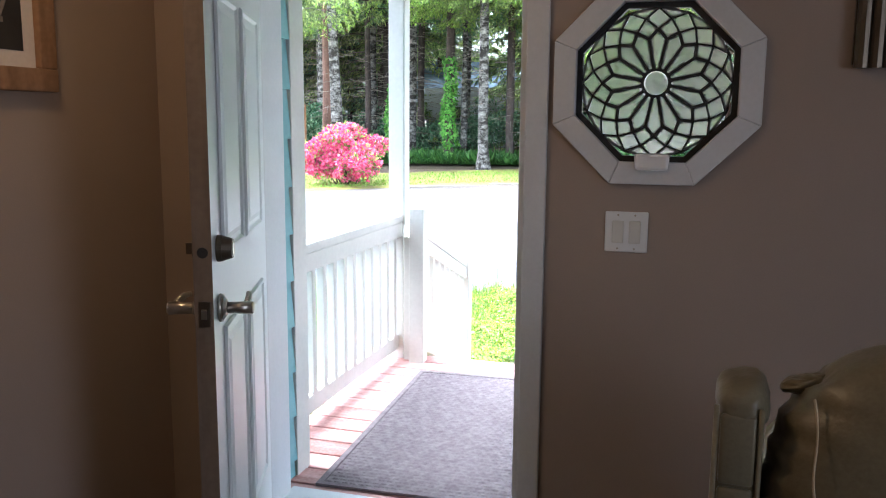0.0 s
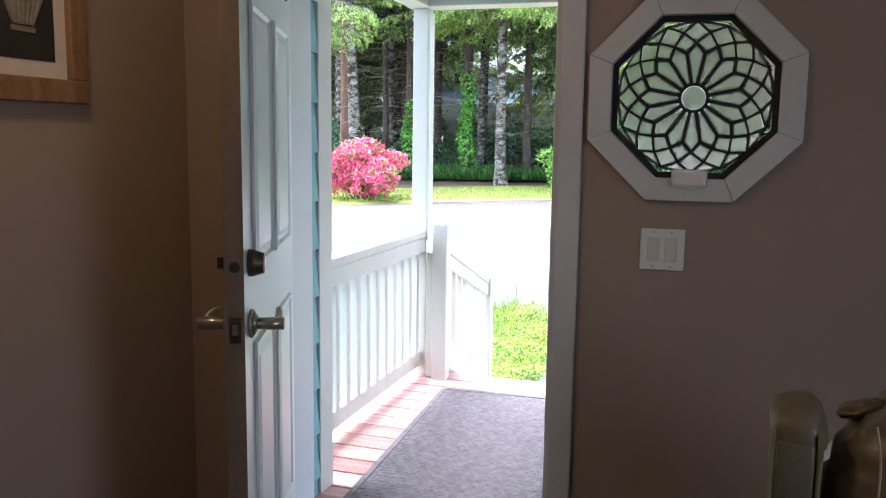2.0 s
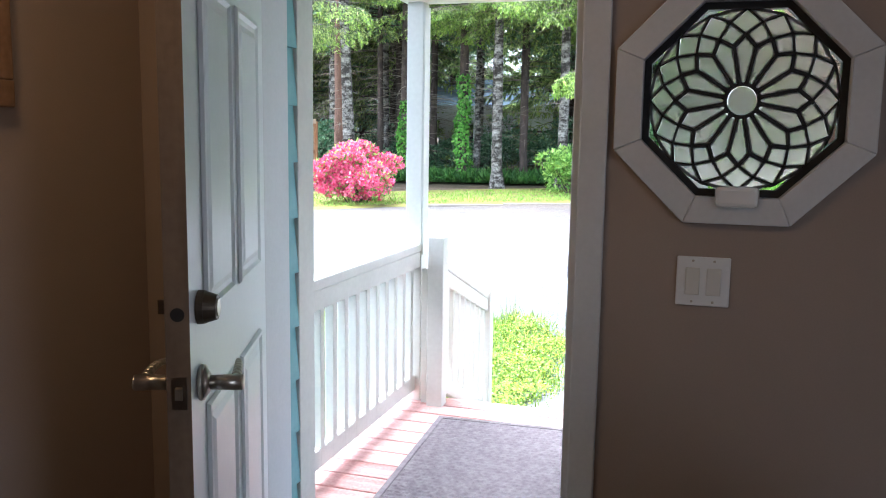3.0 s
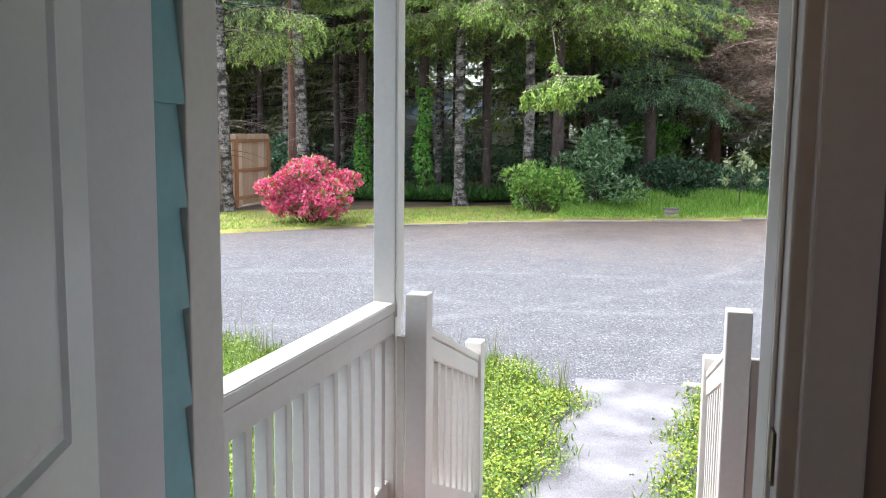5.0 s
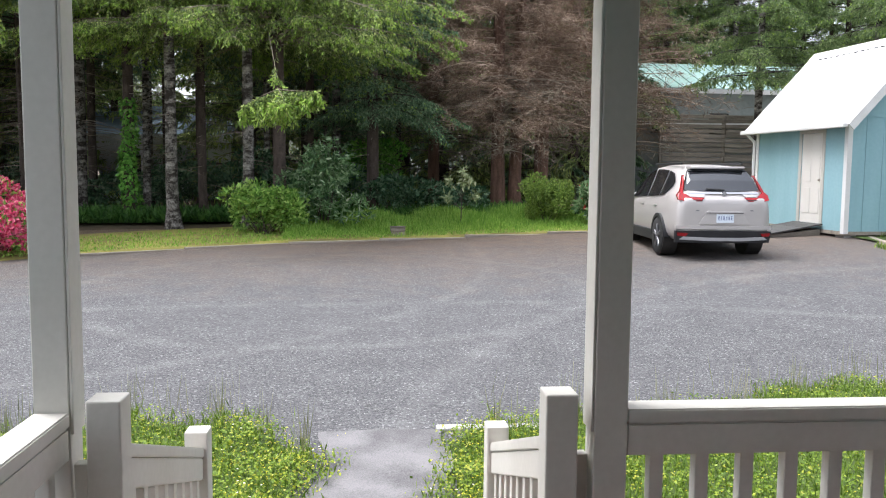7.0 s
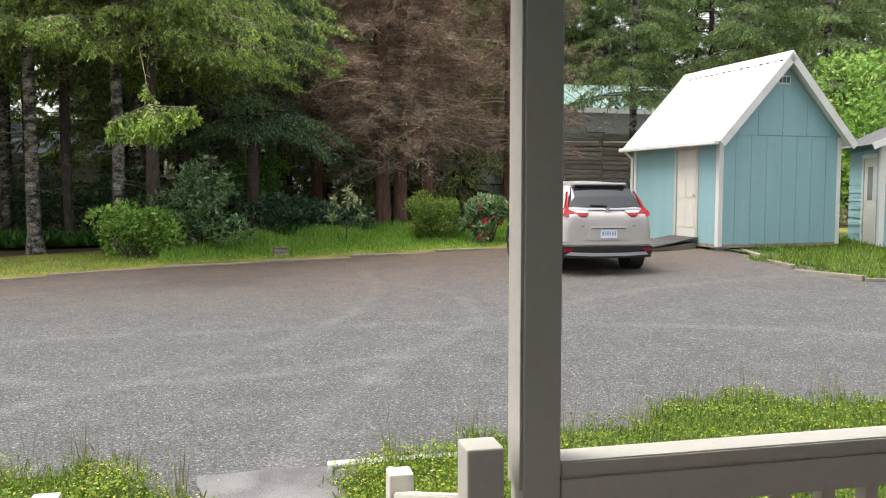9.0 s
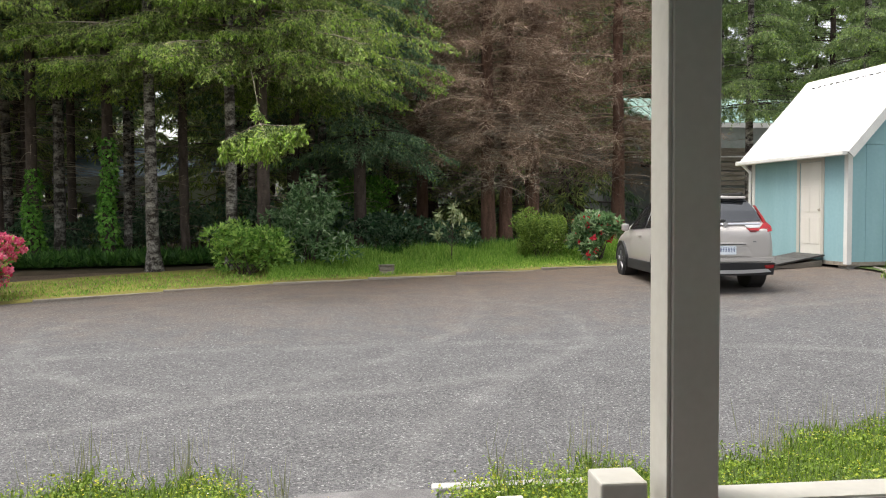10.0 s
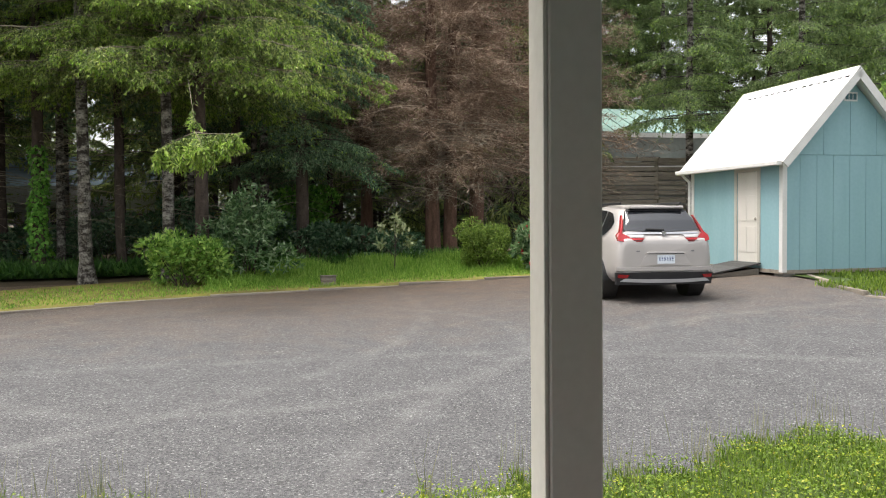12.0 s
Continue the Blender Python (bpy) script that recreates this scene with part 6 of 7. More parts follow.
for bx in (0.2, SW / 2, SW - 0.2):
    for by in (0.2, SL - 0.2):
        part("foundation_block", boxes((bx - 0.15, bx + 0.15, by - 0.15, by + 0.15, -0.32, -0.081), bevel=0.01), CONCRETE, shed)
# roof: two ribbed sheets
pitch = math.atan2(SR - SE, SW / 2)
slope_len = math.hypot(SR - SE, SW / 2) + 0.28
for side in (0, 1):
    bm = boxes((0, slope_len, -0.28, SL + 0.28, 0.0, 0.05))
    ob = part("roof_sheet", bm, ROOFW, shed, "white ribbed metal roof sheet")
    m = pose(SW / 2, 0, SR, 0, math.degrees(pitch), 0)
    ob.matrix_local = m if side else Matrix.Translation((SW, 0, 0)) @ Matrix.Diagonal((-1, 1, 1, 1)) @ m
    for k in range(13):
        y = -0.24 + k * (SL + 0.5) / 12
        part("rib", boxes((0.0, slope_len - 0.02, y - 0.015, y + 0.015, 0.0505, 0.066)), ROOFW, ob)
    bm = boxes((0, slope_len, -0.31, -0.281, -0.12, 0.055))
    ob = part("fascia", bm, SHEDT, shed)
    ob.matrix_local = m if side else Matrix.Translation((SW, 0, 0)) @ Matrix.Diagonal((-1, 1, 1, 1)) @ m
part("ridge_cap", prism(bmesh.new(), [(SW / 2 - 0.16, SR - 0.08), (SW / 2, SR + 0.10), (SW / 2 + 0.16, SR - 0.08), (SW / 2, SR + 0.07)], -0.3, SL + 0.3), ROOFW, shed)
for k in range(16):
    y = -0.2 + k * 0.23
    part("vent_slot", boxes((SW / 2 - 0.195, SW / 2 - 0.175, y, y + 0.12, SR - 0.130, SR - 0.105)), BLACKP, shed)
part("gutter", boxes((-0.34, -0.22, -0.28, SL + 0.28, SE - 0.24, SE - 0.14), bevel=0.02), SHEDT, shed)
bm = bmesh.new()
cyl(bm, (-0.28, SL + 0.1, SE - 0.2), (-0.06, SL + 0.05, SE - 0.42), 0.035, 0.035, 10)
cyl(bm, (-0.06, SL + 0.05, SE - 0.40), (-0.06, SL + 0.05, 0.0), 0.035, 0.035, 10)
part("downpipe", bm, SHEDT, shed)
part("gable_vent", boxes((SW / 2 - 0.17, SW / 2 + 0.17, -0.03, -0.001, SR - 0.62, SR - 0.42), bevel=0.006), SHEDT, shed)
for k in range(3):
    part("vent_slot", boxes((SW / 2 - 0.14 + 0.1 * k, SW / 2 - 0.06 + 0.1 * k, -0.034, -0.03, SR - 0.585, SR - 0.455)), SLOTSHADE, shed)
DTRIM = grained("beige_door_trim", (0.46, 0.43, 0.38), (0.54, 0.51, 0.46), (2, 2, 1), 40, 0.55, 0.05)
SDOOR = grained("cream_shed_door", (0.62, 0.59, 0.54), (0.70, 0.67, 0.62), (2, 2, 1), 40, 0.5, 0.05)
sdoor = part("door", boxes((0.012, 0.045, SD0 + 0.002, SD1 - 0.002, 0.122, 0.12 + SDH - 0.002)), SDOOR, shed, "cream six-panel shed door")
for py in (SD0 + 0.09, SD0 + 0.43):
    for pz0, pz1 in ((0.24, 0.82), (0.95, 1.52), (1.66, 1.98)):
        part("panel", boxes((0.003, 0.013, py, py + 0.27, 0.1 + pz0, 0.1 + pz1), bevel=0.004), SDOOR, sdoor)
bm = bmesh.new()
bmesh.ops.create_uvsphere(bm, u_segments=12, v_segments=8, radius=0.03, matrix=Matrix.Translation((-0.03, SD0 + 0.06, 1.1)))
part("knob", bm, NICKEL, sdoor)
part("door_trim", boxes((-0.022, 0.0, SD0 - 0.09, SD0, 0.06, 0.12 + SDH + 0.09), (-0.022, 0.0, SD1, SD1 + 0.09, 0.06, 0.12 + SDH + 0.09), (-0.022, 0.0, SD0, SD1, 0.12 + SDH, 0.12 + SDH + 0.09)), DTRIM, shed)
RAMPM = grained("dark_grey_planks", (0.035, 0.034, 0.033), (0.09, 0.088, 0.085), (2, 14, 14), 30, 0.8, 0.4, obj=0.2)
ramp = empty("ramp", shed.matrix_world @ pose(0, (SD0 + SD1) / 2, 0.06), "weathered plank ramp up to the shed door", "ramp")
for k in range(6):
    bm = boxes((0, 0.235, -0.55, 0.55, -0.03, 0.0), bevel=0.004)
    ob = part("plank", bm, RAMPM, ramp)
    ob.matrix_local = pose(-1.46 + 0.24 * k, 0, -0.17 + 0.040 * k, 0, -9.5, 0)
part("runner", prism(bmesh.new(), [(-1.45, -0.22), (-0.05, -0.22), (-0.05, -0.06), (-1.45, -0.20)], -0.5, -0.45), OLDWOOD, ramp)
part("runner", prism(bmesh.new(), [(-1.45, -0.22), (-0.05, -0.22), (-0.05, -0.06), (-1.45, -0.20)], 0.45, 0.5), OLDWOOD, ramp)

# ---------------------------------------------------------------- second shed with lap siding
SHINGLE = grained("grey_shingles", (0.06, 0.06, 0.068), (0.14, 0.14, 0.15), (6, 6, 6), 40, 0.9, 0.5)
shed2 = empty("small_shed", pose(13.6, 16.75, gz(13.6, 16.7) + 0.02, 0, 0, -22), "small pale teal lap-sided shed with grey roof", "shed")
W2, L2, E2, R2h = 3.0, 2.2, 2.5, 3.2
part("front_wall", prism(bmesh.new(), [(0, 0), (W2, 0), (W2, E2), (W2 / 2, R2h), (0, E2)], 0, 0.06), SHEDP, shed2)
part("side_wall", boxes((0, 0.06, 0.06, 0.32, 0, E2), (0, 0.06, 1.17, L2, 0, E2), (0, 0.06, 0.32, 1.17, 2.1, E2)), SHEDP, shed2)
part("side_wall", boxes((W2 - 0.06, W2, 0.06, L2, 0, E2), (0.06, W2 - 0.06, L2 - 0.06, L2, 0, E2)), SHEDP, shed2)
lap2 = bmesh.new()
prism(lap2, [(0, 0), (W2, 0), (W2, 0.2), (0, 0.2)], -0.004, 0.0)
for v in lap2.verts:
    if v.co.z < 0.1 and v.co.y < -0.002:
        v.co.y = -0.02
lme = bpy.data.meshes.new("lap_board")
lap2.to_mesh(lme)
lap2.free()
lme.materials.append(SHEDP)
for k in range(12):
    ob = new("lap_board", lme)
    ob.parent = shed2
    ob.location = (0, 0, 0.04 + 0.205 * k)
for k in range(12):
    z0 = 0.04 + 0.205 * k
    for y0, y1 in ((0.06, 0.23), (1.26, L2)) if z0 < 2.1 else ((0.06, L2),):
        part("lap_board", prism(bmesh.new(), [(-0.018, z0), (0.0, z0), (0.0, z0 + 0.2), (-0.004, z0 + 0.2)], y0, y1), SHEDP, shed2)
part("corner_board", boxes((-0.025, 0.09, -0.03, -0.0205, 0, E2), (-0.027, -0.002, -0.02, 0.1, 0, E2)), SHEDT, shed2)
CPANE = grained("dull_door_glass", (0.20, 0.22, 0.23), (0.30, 0.32, 0.33), (4, 4, 4), 30, 0.15, 0.0)
d2 = part("door", boxes((0.015, 0.045, 0.33, 1.16, 0.03, 2.09)), SDOOR, shed2, "cream door with a narrow pane")
part("pane", boxes((0.008, 0.016, 0.58, 0.92, 1.1, 1.9), bevel=0.003), CPANE, d2, "dark glass pane")
part("door_trim", boxes((-0.02, 0.0, 0.23, 0.32, 0, 2.2), (-0.02, 0.0, 1.17, 1.26, 0, 2.2), (-0.02, 0.0, 0.32, 1.17, 2.1, 2.2)), SHEDT, shed2)
p2 = math.atan2(R2h - E2, W2 / 2)
s2 = math.hypot(R2h - E2, W2 / 2) + 0.35
for side in (0, 1):
    m = pose(W2 / 2, 0, R2h + 0.02, 0, math.degrees(p2), 0)
    if not side:
        m = Matrix.Translation((W2, 0, 0)) @ Matrix.Diagonal((-1, 1, 1, 1)) @ m
    bm = bmesh.new()
    for k in range(12):
        box(bm, s2 * k / 12, s2 * (k + 1) / 12 + 0.03, -0.3, L2 + 0.3, 0.0, 0.03 - 0.0005 * k)
    part("shingles", bm, SHINGLE, shed2, "grey shingle courses").matrix_local = m
    part("fascia", boxes((0, s2, -0.33, -0.301, -0.12, 0.03)), SHEDT, shed2).matrix_local = m
tap = empty("tap_post", pose(13.75, 16.05, gz(13.75, 16.05)), "brown wooden post with a garden tap", "post")
part("post", boxes((-0.06, 0.06, -0.05, 0.05, -0.1, 1.38), bevel=0.008), FRAMEW, tap)
bm = bmesh.new()
cyl(bm, (0.06, 0, 1.3), (0.22, 0, 1.3), 0.018, 0.018, 8)
cyl(bm, (0.20, 0, 1.3), (0.24, 0, 1.2), 0.016, 0.016, 8)
cyl(bm, (0.14, 0, 1.3), (0.14, 0, 1.38), 0.012, 0.03, 8)
part("tap", bm, BRONZE, tap)

# ---------------------------------------------------------------- far barn, timber wall and white house
barn = empty("barn", pose(18.0, 40.0, gz(18, 40), 0, 0, 3), "far grey barn with weathered teal metal roof", "barn")
BARNW = grained("grey_barn_wall", (0.18, 0.20, 0.20), (0.30, 0.32, 0.31), (1, 1, 0.4), 6, 0.8, 0.1)
part("wall", boxes((-6.5, 7, 0, 6, 0, 5.3)), BARNW, barn)
bm = prism(bmesh.new(), [(0, 0), (0, 0.1), (4.0, 1.75), (4.0, 1.65)], -7.2, 7.6)
ob = part("roof", bm, TEALROOF, barn)
ob.matrix_local = Matrix.Translation((0, -0.6, 5.25)) @ Matrix(((0, 1, 0, 0), (1, 0, 0, 0), (0, 0, 1, 0), (0, 0, 0, 1)))
for k in range(22):
    bm = boxes((-0.03, 0.03, 0, 4.3, 0, 0.05))
    part("roof_rib", bm, TEALROOF, barn).matrix_local = pose(-7 + 0.67 * k, -0.6, 5.36, math.degrees(math.atan2(1.65, 4.0)), 0, 0)
part("eave_board", boxes((-7.0, 7.4, -0.62, -0.58, 5.1, 5.32)), SHEDT, barn)
for k in range(4):
    part("window", boxes((-5 + 3 * k, -4 + 3 * k, -0.05, 0.0, 3.2, 4.2), bevel=0.02), BLACKP, barn)
low = part("lean_to_roof", boxes((-6.5, 6, -2.2, -0.02, 3.45, 3.62)), SHEDT, barn, "white lean-to roof edge")
slats = empty("timber_wall", pose(11.0, 32.5, gz(11, 32), 0, 0, 0), "tall wall of stacked grey weathered planks", "wall")
g = np.random.default_rng(77)
for k in range(19):
    for j in range(3):
        L = 2.6
        bm = boxes((j * L + 0.02, j * L + L - 0.02, -0.03 + 0.02 * g.random(), 0.03, 0.19 * k, 0.19 * k + 0.155), bevel=0.01)
        ob = part("plank", bm, OLDWOOD, slats)
        ob.matrix_local = pose(0, 0, 0, 0, float(g.normal(0, 0.35)), 0)
for j in range(4):
    part("post", boxes((j * 2.6 - 0.07, j * 2.6 + 0.07, 0.04, 0.16, -0.2, 3.6), bevel=0.01), OLDWOOD, slats)

house = empty("white_house", pose(-9.8, 38.0, gz(-10, 38)), "low white house with blue-grey roof far behind the trees", "house")
HOUSEW = grained("white_house_paint", (0.66, 0.67, 0.68), (0.78, 0.78, 0.79), (1, 1, 8), 10, 0.6, 0.1)
ROOFB = grained("blue_grey_metal_roof", (0.11, 0.15, 0.19), (0.21, 0.27, 0.33), (0.6, 4, 1), 9, 0.85, 0.1, spec=0.15)
part("wall", boxes((-3.0, 2.9, 0.6, 5, -0.2, 2.9)), HOUSEW, house)
roof = part("roof", prism(bmesh.new(), [(-1.6, 2.86), (2.6, 4.35), (6.8, 2.86), (6.8, 2.98), (2.6, 4.47), (-1.6, 2.98)], -3.4, 3.3), ROOFB, house)
roof.data.transform(Matrix(((0, 1, 0, 0), (1, 0, 0, 0), (0, 0, 1, 0), (0, 0, 0, 1))))
roof.data.flip_normals()
part("fascia", boxes((-3.42, 3.32, -1.66, -1.6, 2.66, 2.97)), HOUSEW, house)
part("porch_beam", boxes((-3.2, 3.1, -1.5, -1.36, 2.3, 2.6)), HOUSEW, house)
part("porch_wall", boxes((2.2, 3.2, -1.55, -1.5, 1.7, 2.62)), HOUSEW, house)
for wx in (-2.2, 0.9):
    w = part("window", boxes((wx, wx + 1.3, 0.54, 0.6, 0.9, 2.2), bevel=0.01), HOUSEW, house)
    part("pane", boxes((wx + 0.08, wx + 0.61, 0.525, 0.54, 0.98, 2.12)), BLACKP, w)
    part("pane", boxes((wx + 0.69, wx + 1.22, 0.525, 0.54, 0.98, 2.12)), BLACKP, w)
for wx in (-3.1, -0.6, 2.0):
    part("porch_post", boxes((wx, wx + 0.13, -1.5, -1.37, -0.2, 2.3)), HOUSEW, house)

# ---------------------------------------------------------------- parked car
CARP = grained("champagne_car_paint", (0.425, 0.396, 0.382), (0.46, 0.430, 0.415), (2, 2, 2), 400, 0.28, 0.0, metal=0.25, spec=0.6)
BLACKT = grained("black_trim_plastic", (0.012, 0.012, 0.014), (0.03, 0.03, 0.032), (4, 4, 4), 60, 0.55, 0.1)
RUBBER = grained("tyre_rubber", (0.012, 0.012, 0.012), (0.03, 0.03, 0.03), (8, 8, 8), 50, 0.85, 0.2)
ALLOY = grained("grey_alloy", (0.16, 0.16, 0.17), (0.24, 0.24, 0.25), (4, 4, 4), 60, 0.4, 0.0, metal=0.7)
CHROME = grained("chrome", (0.7, 0.7, 0.72), (0.8, 0.8, 0.82), (4, 4, 4), 60, 0.12, 0.0, metal=1.0)
CGLASS, cgn, cgl, cgb = material("dark_tinted_glass", 0.05, 0, 0.6)
cgb.inputs["IOR"].default_value = 1.9
cgb.inputs["Base Color"].default_value = (0.012, 0.014, 0.018, 1)
SGLASS, sgn, sgl, sgb = material("dark_side_glass", 0.05, 0, 0.4)
sgb.inputs["Base Color"].default_value = (0.010, 0.012, 0.014, 1)
REDL, rn, rl_, rb = material("red_tail_lamp", 0.15, 0, 0.6)
rb.inputs["Base Color"].default_value = (0.26, 0.005, 0.008, 1)
SILVER = grained("silver_trim_paint", (0.42, 0.42, 0.43), (0.5, 0.5, 0.51), (4, 4, 4), 60, 0.35, 0.0, metal=0.2)
PLATE = grained("plate_white", (0.6, 0.66, 0.72), (0.72, 0.77, 0.82), (9, 9, 9), 60, 0.4, 0.0)
INK = grained("plate_ink", (0.03, 0.05, 0.18), (0.05, 0.08, 0.25), (9, 9, 9), 60, 0.4, 0.0)
car = empty("car", pose(5.72, 14.30, gz(5.7, 15.2), 0, 0, -4), "champagne silver compact SUV parked on the gravel", "car")


def lin(t, xs, ys):
    return float(np.interp(t, xs, ys))


# stations run from the tail (0) to the nose (4.6); each ring holds half-widths at set heights
ST = [0.0, 0.05, 0.12, 0.25, 0.45, 0.7, 1.0, 1.4, 1.8, 2.2, 2.6, 2.9, 3.2, 3.5, 3.8, 4.1, 4.35, 4.5, 4.58]
rings = []
for t in ST:
    top = lin(t, [0, 0.12, 0.3, 0.62, 1.0, 1.8, 2.4, 3.0, 3.4, 4.1, 4.45, 4.58], [1.08, 1.17, 1.42, 1.66, 1.70, 1.72, 1.69, 1.45, 1.14, 1.03, 0.9, 0.75])
    belt = lin(t, [0, 0.2, 1.0, 3.0, 3.5, 4.58], [1.05, 1.12, 1.08, 1.01, 0.98, 0.72])
    belt = min(belt, top - 0.02)
    w = lin(t, [0, 0.06, 0.2, 0.5, 1.2, 3.3, 4.0, 4.35, 4.58], [0.74, 0.84, 0.90, 0.925, 0.925, 0.92, 0.90, 0.84, 0.62])
    wr = lin(t, [0, 0.3, 0.8, 2.6, 3.2, 3.5, 4.58], [0.60, 0.60, 0.63, 0.64, 0.66, 0.78, 0.5])
    bot = lin(t, [0, 0.1, 0.6, 4.0, 4.5, 4.58], [0.42, 0.34, 0.26, 0.24, 0.28, 0.36])
    half = [(0.0, bot), (w * 0.75, bot), (w * 0.96, bot + 0.08), (w * 0.995, 0.55 if bot < 0.5 else bot + 0.1), (w, 0.72), (w * 0.985, min(0.88, belt - 0.04)), (w * 0.955, belt), (wr + (w * 0.955 - wr) * 0.45, belt + (top - belt) * 0.52), (wr + 0.03, top - min(0.09, (top - belt) * 0.3)), (wr * 0.8, top - 0.015), (0.0, top)]
    rings.append([(x, t, z) for x, z in half] + [(-x, t, z) for x, z in half[-2:0:-1]])
rings.insert(0, [(x * 0.86, -0.022, 0.76 + (z - 0.76) * 0.86) for x, _, z in rings[0]])
n = len(rings[0])
bm = bmesh.new()
vv = [[bm.verts.new(p) for p in r] for r in rings]
for a, b in zip(vv, vv[1:]):
    for i in range(n):
        bm.faces.new((a[i], a[(i + 1) % n], b[(i + 1) % n], b[i]))
bm.faces.new(vv[0])
bm.faces.new(vv[-1][::-1])
bmesh.ops.recalc_face_normals(bm, faces=bm.faces)
body = smooth(part("body", bm, CARP, car))
sub = body.modifiers.new("round", "SUBSURF")
sub.levels = sub.render_levels = 1


def ring_at(t):
    j = max(0, min(len(ST) - 2, int(np.searchsorted(ST, t)) - 1))
    u = (t - ST[j]) / (ST[j + 1] - ST[j])
    return [tuple(a + (b - a) * u for a, b in zip(p, q)) for p, q in zip(rings[j + 1], rings[j + 2])]


def side_panel(name, ts, lo, hi, mat, parent, off=0.012, label="", k0=6, k1=8, sides=(1, -1)):
    """A glass or lamp that lies on the body's side between two lines over stations ts; lo and hi are shares between ring points."""
    for s in sides:
        bm = bmesh.new()
        rows_ = []
        for t, a, b in zip(ts, lo, hi):
            r = ring_at(t)
            pts = []
            for u in (a, (a + b) / 2, b):
                f = k0 + u * (k1 - k0)
                i = min(int(f), k1 - 1)
                q = f - i
                x, y, z = (r[i][c] + (r[i + 1][c] - r[i][c]) * q for c in range(3))
                pts.append(bm.verts.new((s * (x + off), y, z + off * 0.3)))
            rows_.append(pts)
        for p, q in zip(rows_, rows_[1:]):
            for i in range(2):
                bm.faces.new((p[i], p[i + 1], q[i + 1], q[i]))
        bmesh.ops.recalc_face_normals(bm, faces=bm.faces)
        smooth(part(name, bm, mat, parent, label))


side_panel("side_window", (0.55, 0.75, 1.05), (0.35, 0.08, 0.05), (0.55, 0.85, 0.92), SGLASS, car, label="dark tinted side window")
side_panel("side_window", (1.12, 1.5, 1.88), (0.05, 0.04, 0.04), (0.93, 0.95, 0.95), SGLASS, car, label="dark tinted side window")
side_panel("side_window", (1.96, 2.4, 2.85, 3.15), (0.04, 0.04, 0.04, 0.06), (0.95, 0.94, 0.85, 0.3), SGLASS, car, label="dark tinted side window")
# rear window, lamps and trim, laid on the tail


def tail(name, outline, mat, parent, depth=0.02, label="", lift=0.0):
    """A plate on the tail: outline of (x, z); its distance aft follows the tail's slope."""
    def aft(z):
        return lin(z, [0.3, 0.5, 0.8, 1.06, 1.17, 1.42, 1.66], [0.02, -0.03, -0.025, 0.0, 0.11, 0.29, 0.57])
    bow = lambda x: 0.10 * (abs(x) / 0.9) ** 2.4
    px = sorted({round(x, 4) for x, _ in outline})
    cols = [px[0]]
    for c in px[1:]:
        k = max(1, int((c - cols[-1]) / 0.09))
        cols += [cols[-1] + (c - cols[-1]) * i / k for i in range(1, k)] + [c]
    bm = bmesh.new()
    strip_v = []
    edges = list(zip(outline, outline[1:] + outline[:1]))
    for c in cols:
        cc = min(max(c + 1.3e-5, px[0] + 1e-4), px[-1] - 1e-4)
        zs = [p[1] + (q[1] - p[1]) * (cc - p[0]) / (q[0] - p[0]) for p, q in edges if (p[0] - cc) * (q[0] - cc) < 0]
        lo, hi = min(zs), max(zs)
        strip_v.append([bm.verts.new((c, aft(z) + bow(c) + d, z)) for d in (-depth - lift, 0.05) for z in (lo, (lo + hi) / 2, hi)])
    for p, q in zip(strip_v, strip_v[1:]):
        for a, b in ((0, 1), (1, 2), (2, 5), (5, 4), (4, 3), (3, 0)):
            bm.faces.new((p[a], p[b], q[b], q[a]))
    for p in (strip_v[0], strip_v[-1]):
        bm.faces.new((p[0], p[1], p[4], p[3]))
        bm.faces.new((p[1], p[2], p[5], p[4]))
    bmesh.ops.recalc_face_normals(bm, faces=bm.faces)
    return part(name, bm, mat, parent, label)


tail("rear_window", [(-0.68, 1.235), (-0.3, 1.215), (0.0, 1.21), (0.3, 1.215), (0.68, 1.235), (0.62, 1.42), (0.55, 1.575), (0.27, 1.60), (0.0, 1.605), (-0.27, 1.60), (-0.55, 1.575), (-0.62, 1.42)], CGLASS, car, 0.012, "dark tinted rear window")
part("spoiler", boxes((-0.50, 0.50, 0.42, 0.74, 1.612, 1.662), bevel=0.022), CARP, car)
# black strip puts the shade under the spoiler into colour
tail("spoiler_lip", [(-0.54, 1.575), (0.54, 1.575), (0.50, 1.612), (0.27, 1.628), (-0.27, 1.628), (-0.50, 1.612)], BLACKT, car, 0.03, "black shade under the spoiler")
tail("tailgate_trim", [(-0.64, 1.168), (0.64, 1.168), (0.66, 1.198), (-0.66, 1.198)], CHROME, car, 0.03, "chrome strip across the tailgate")
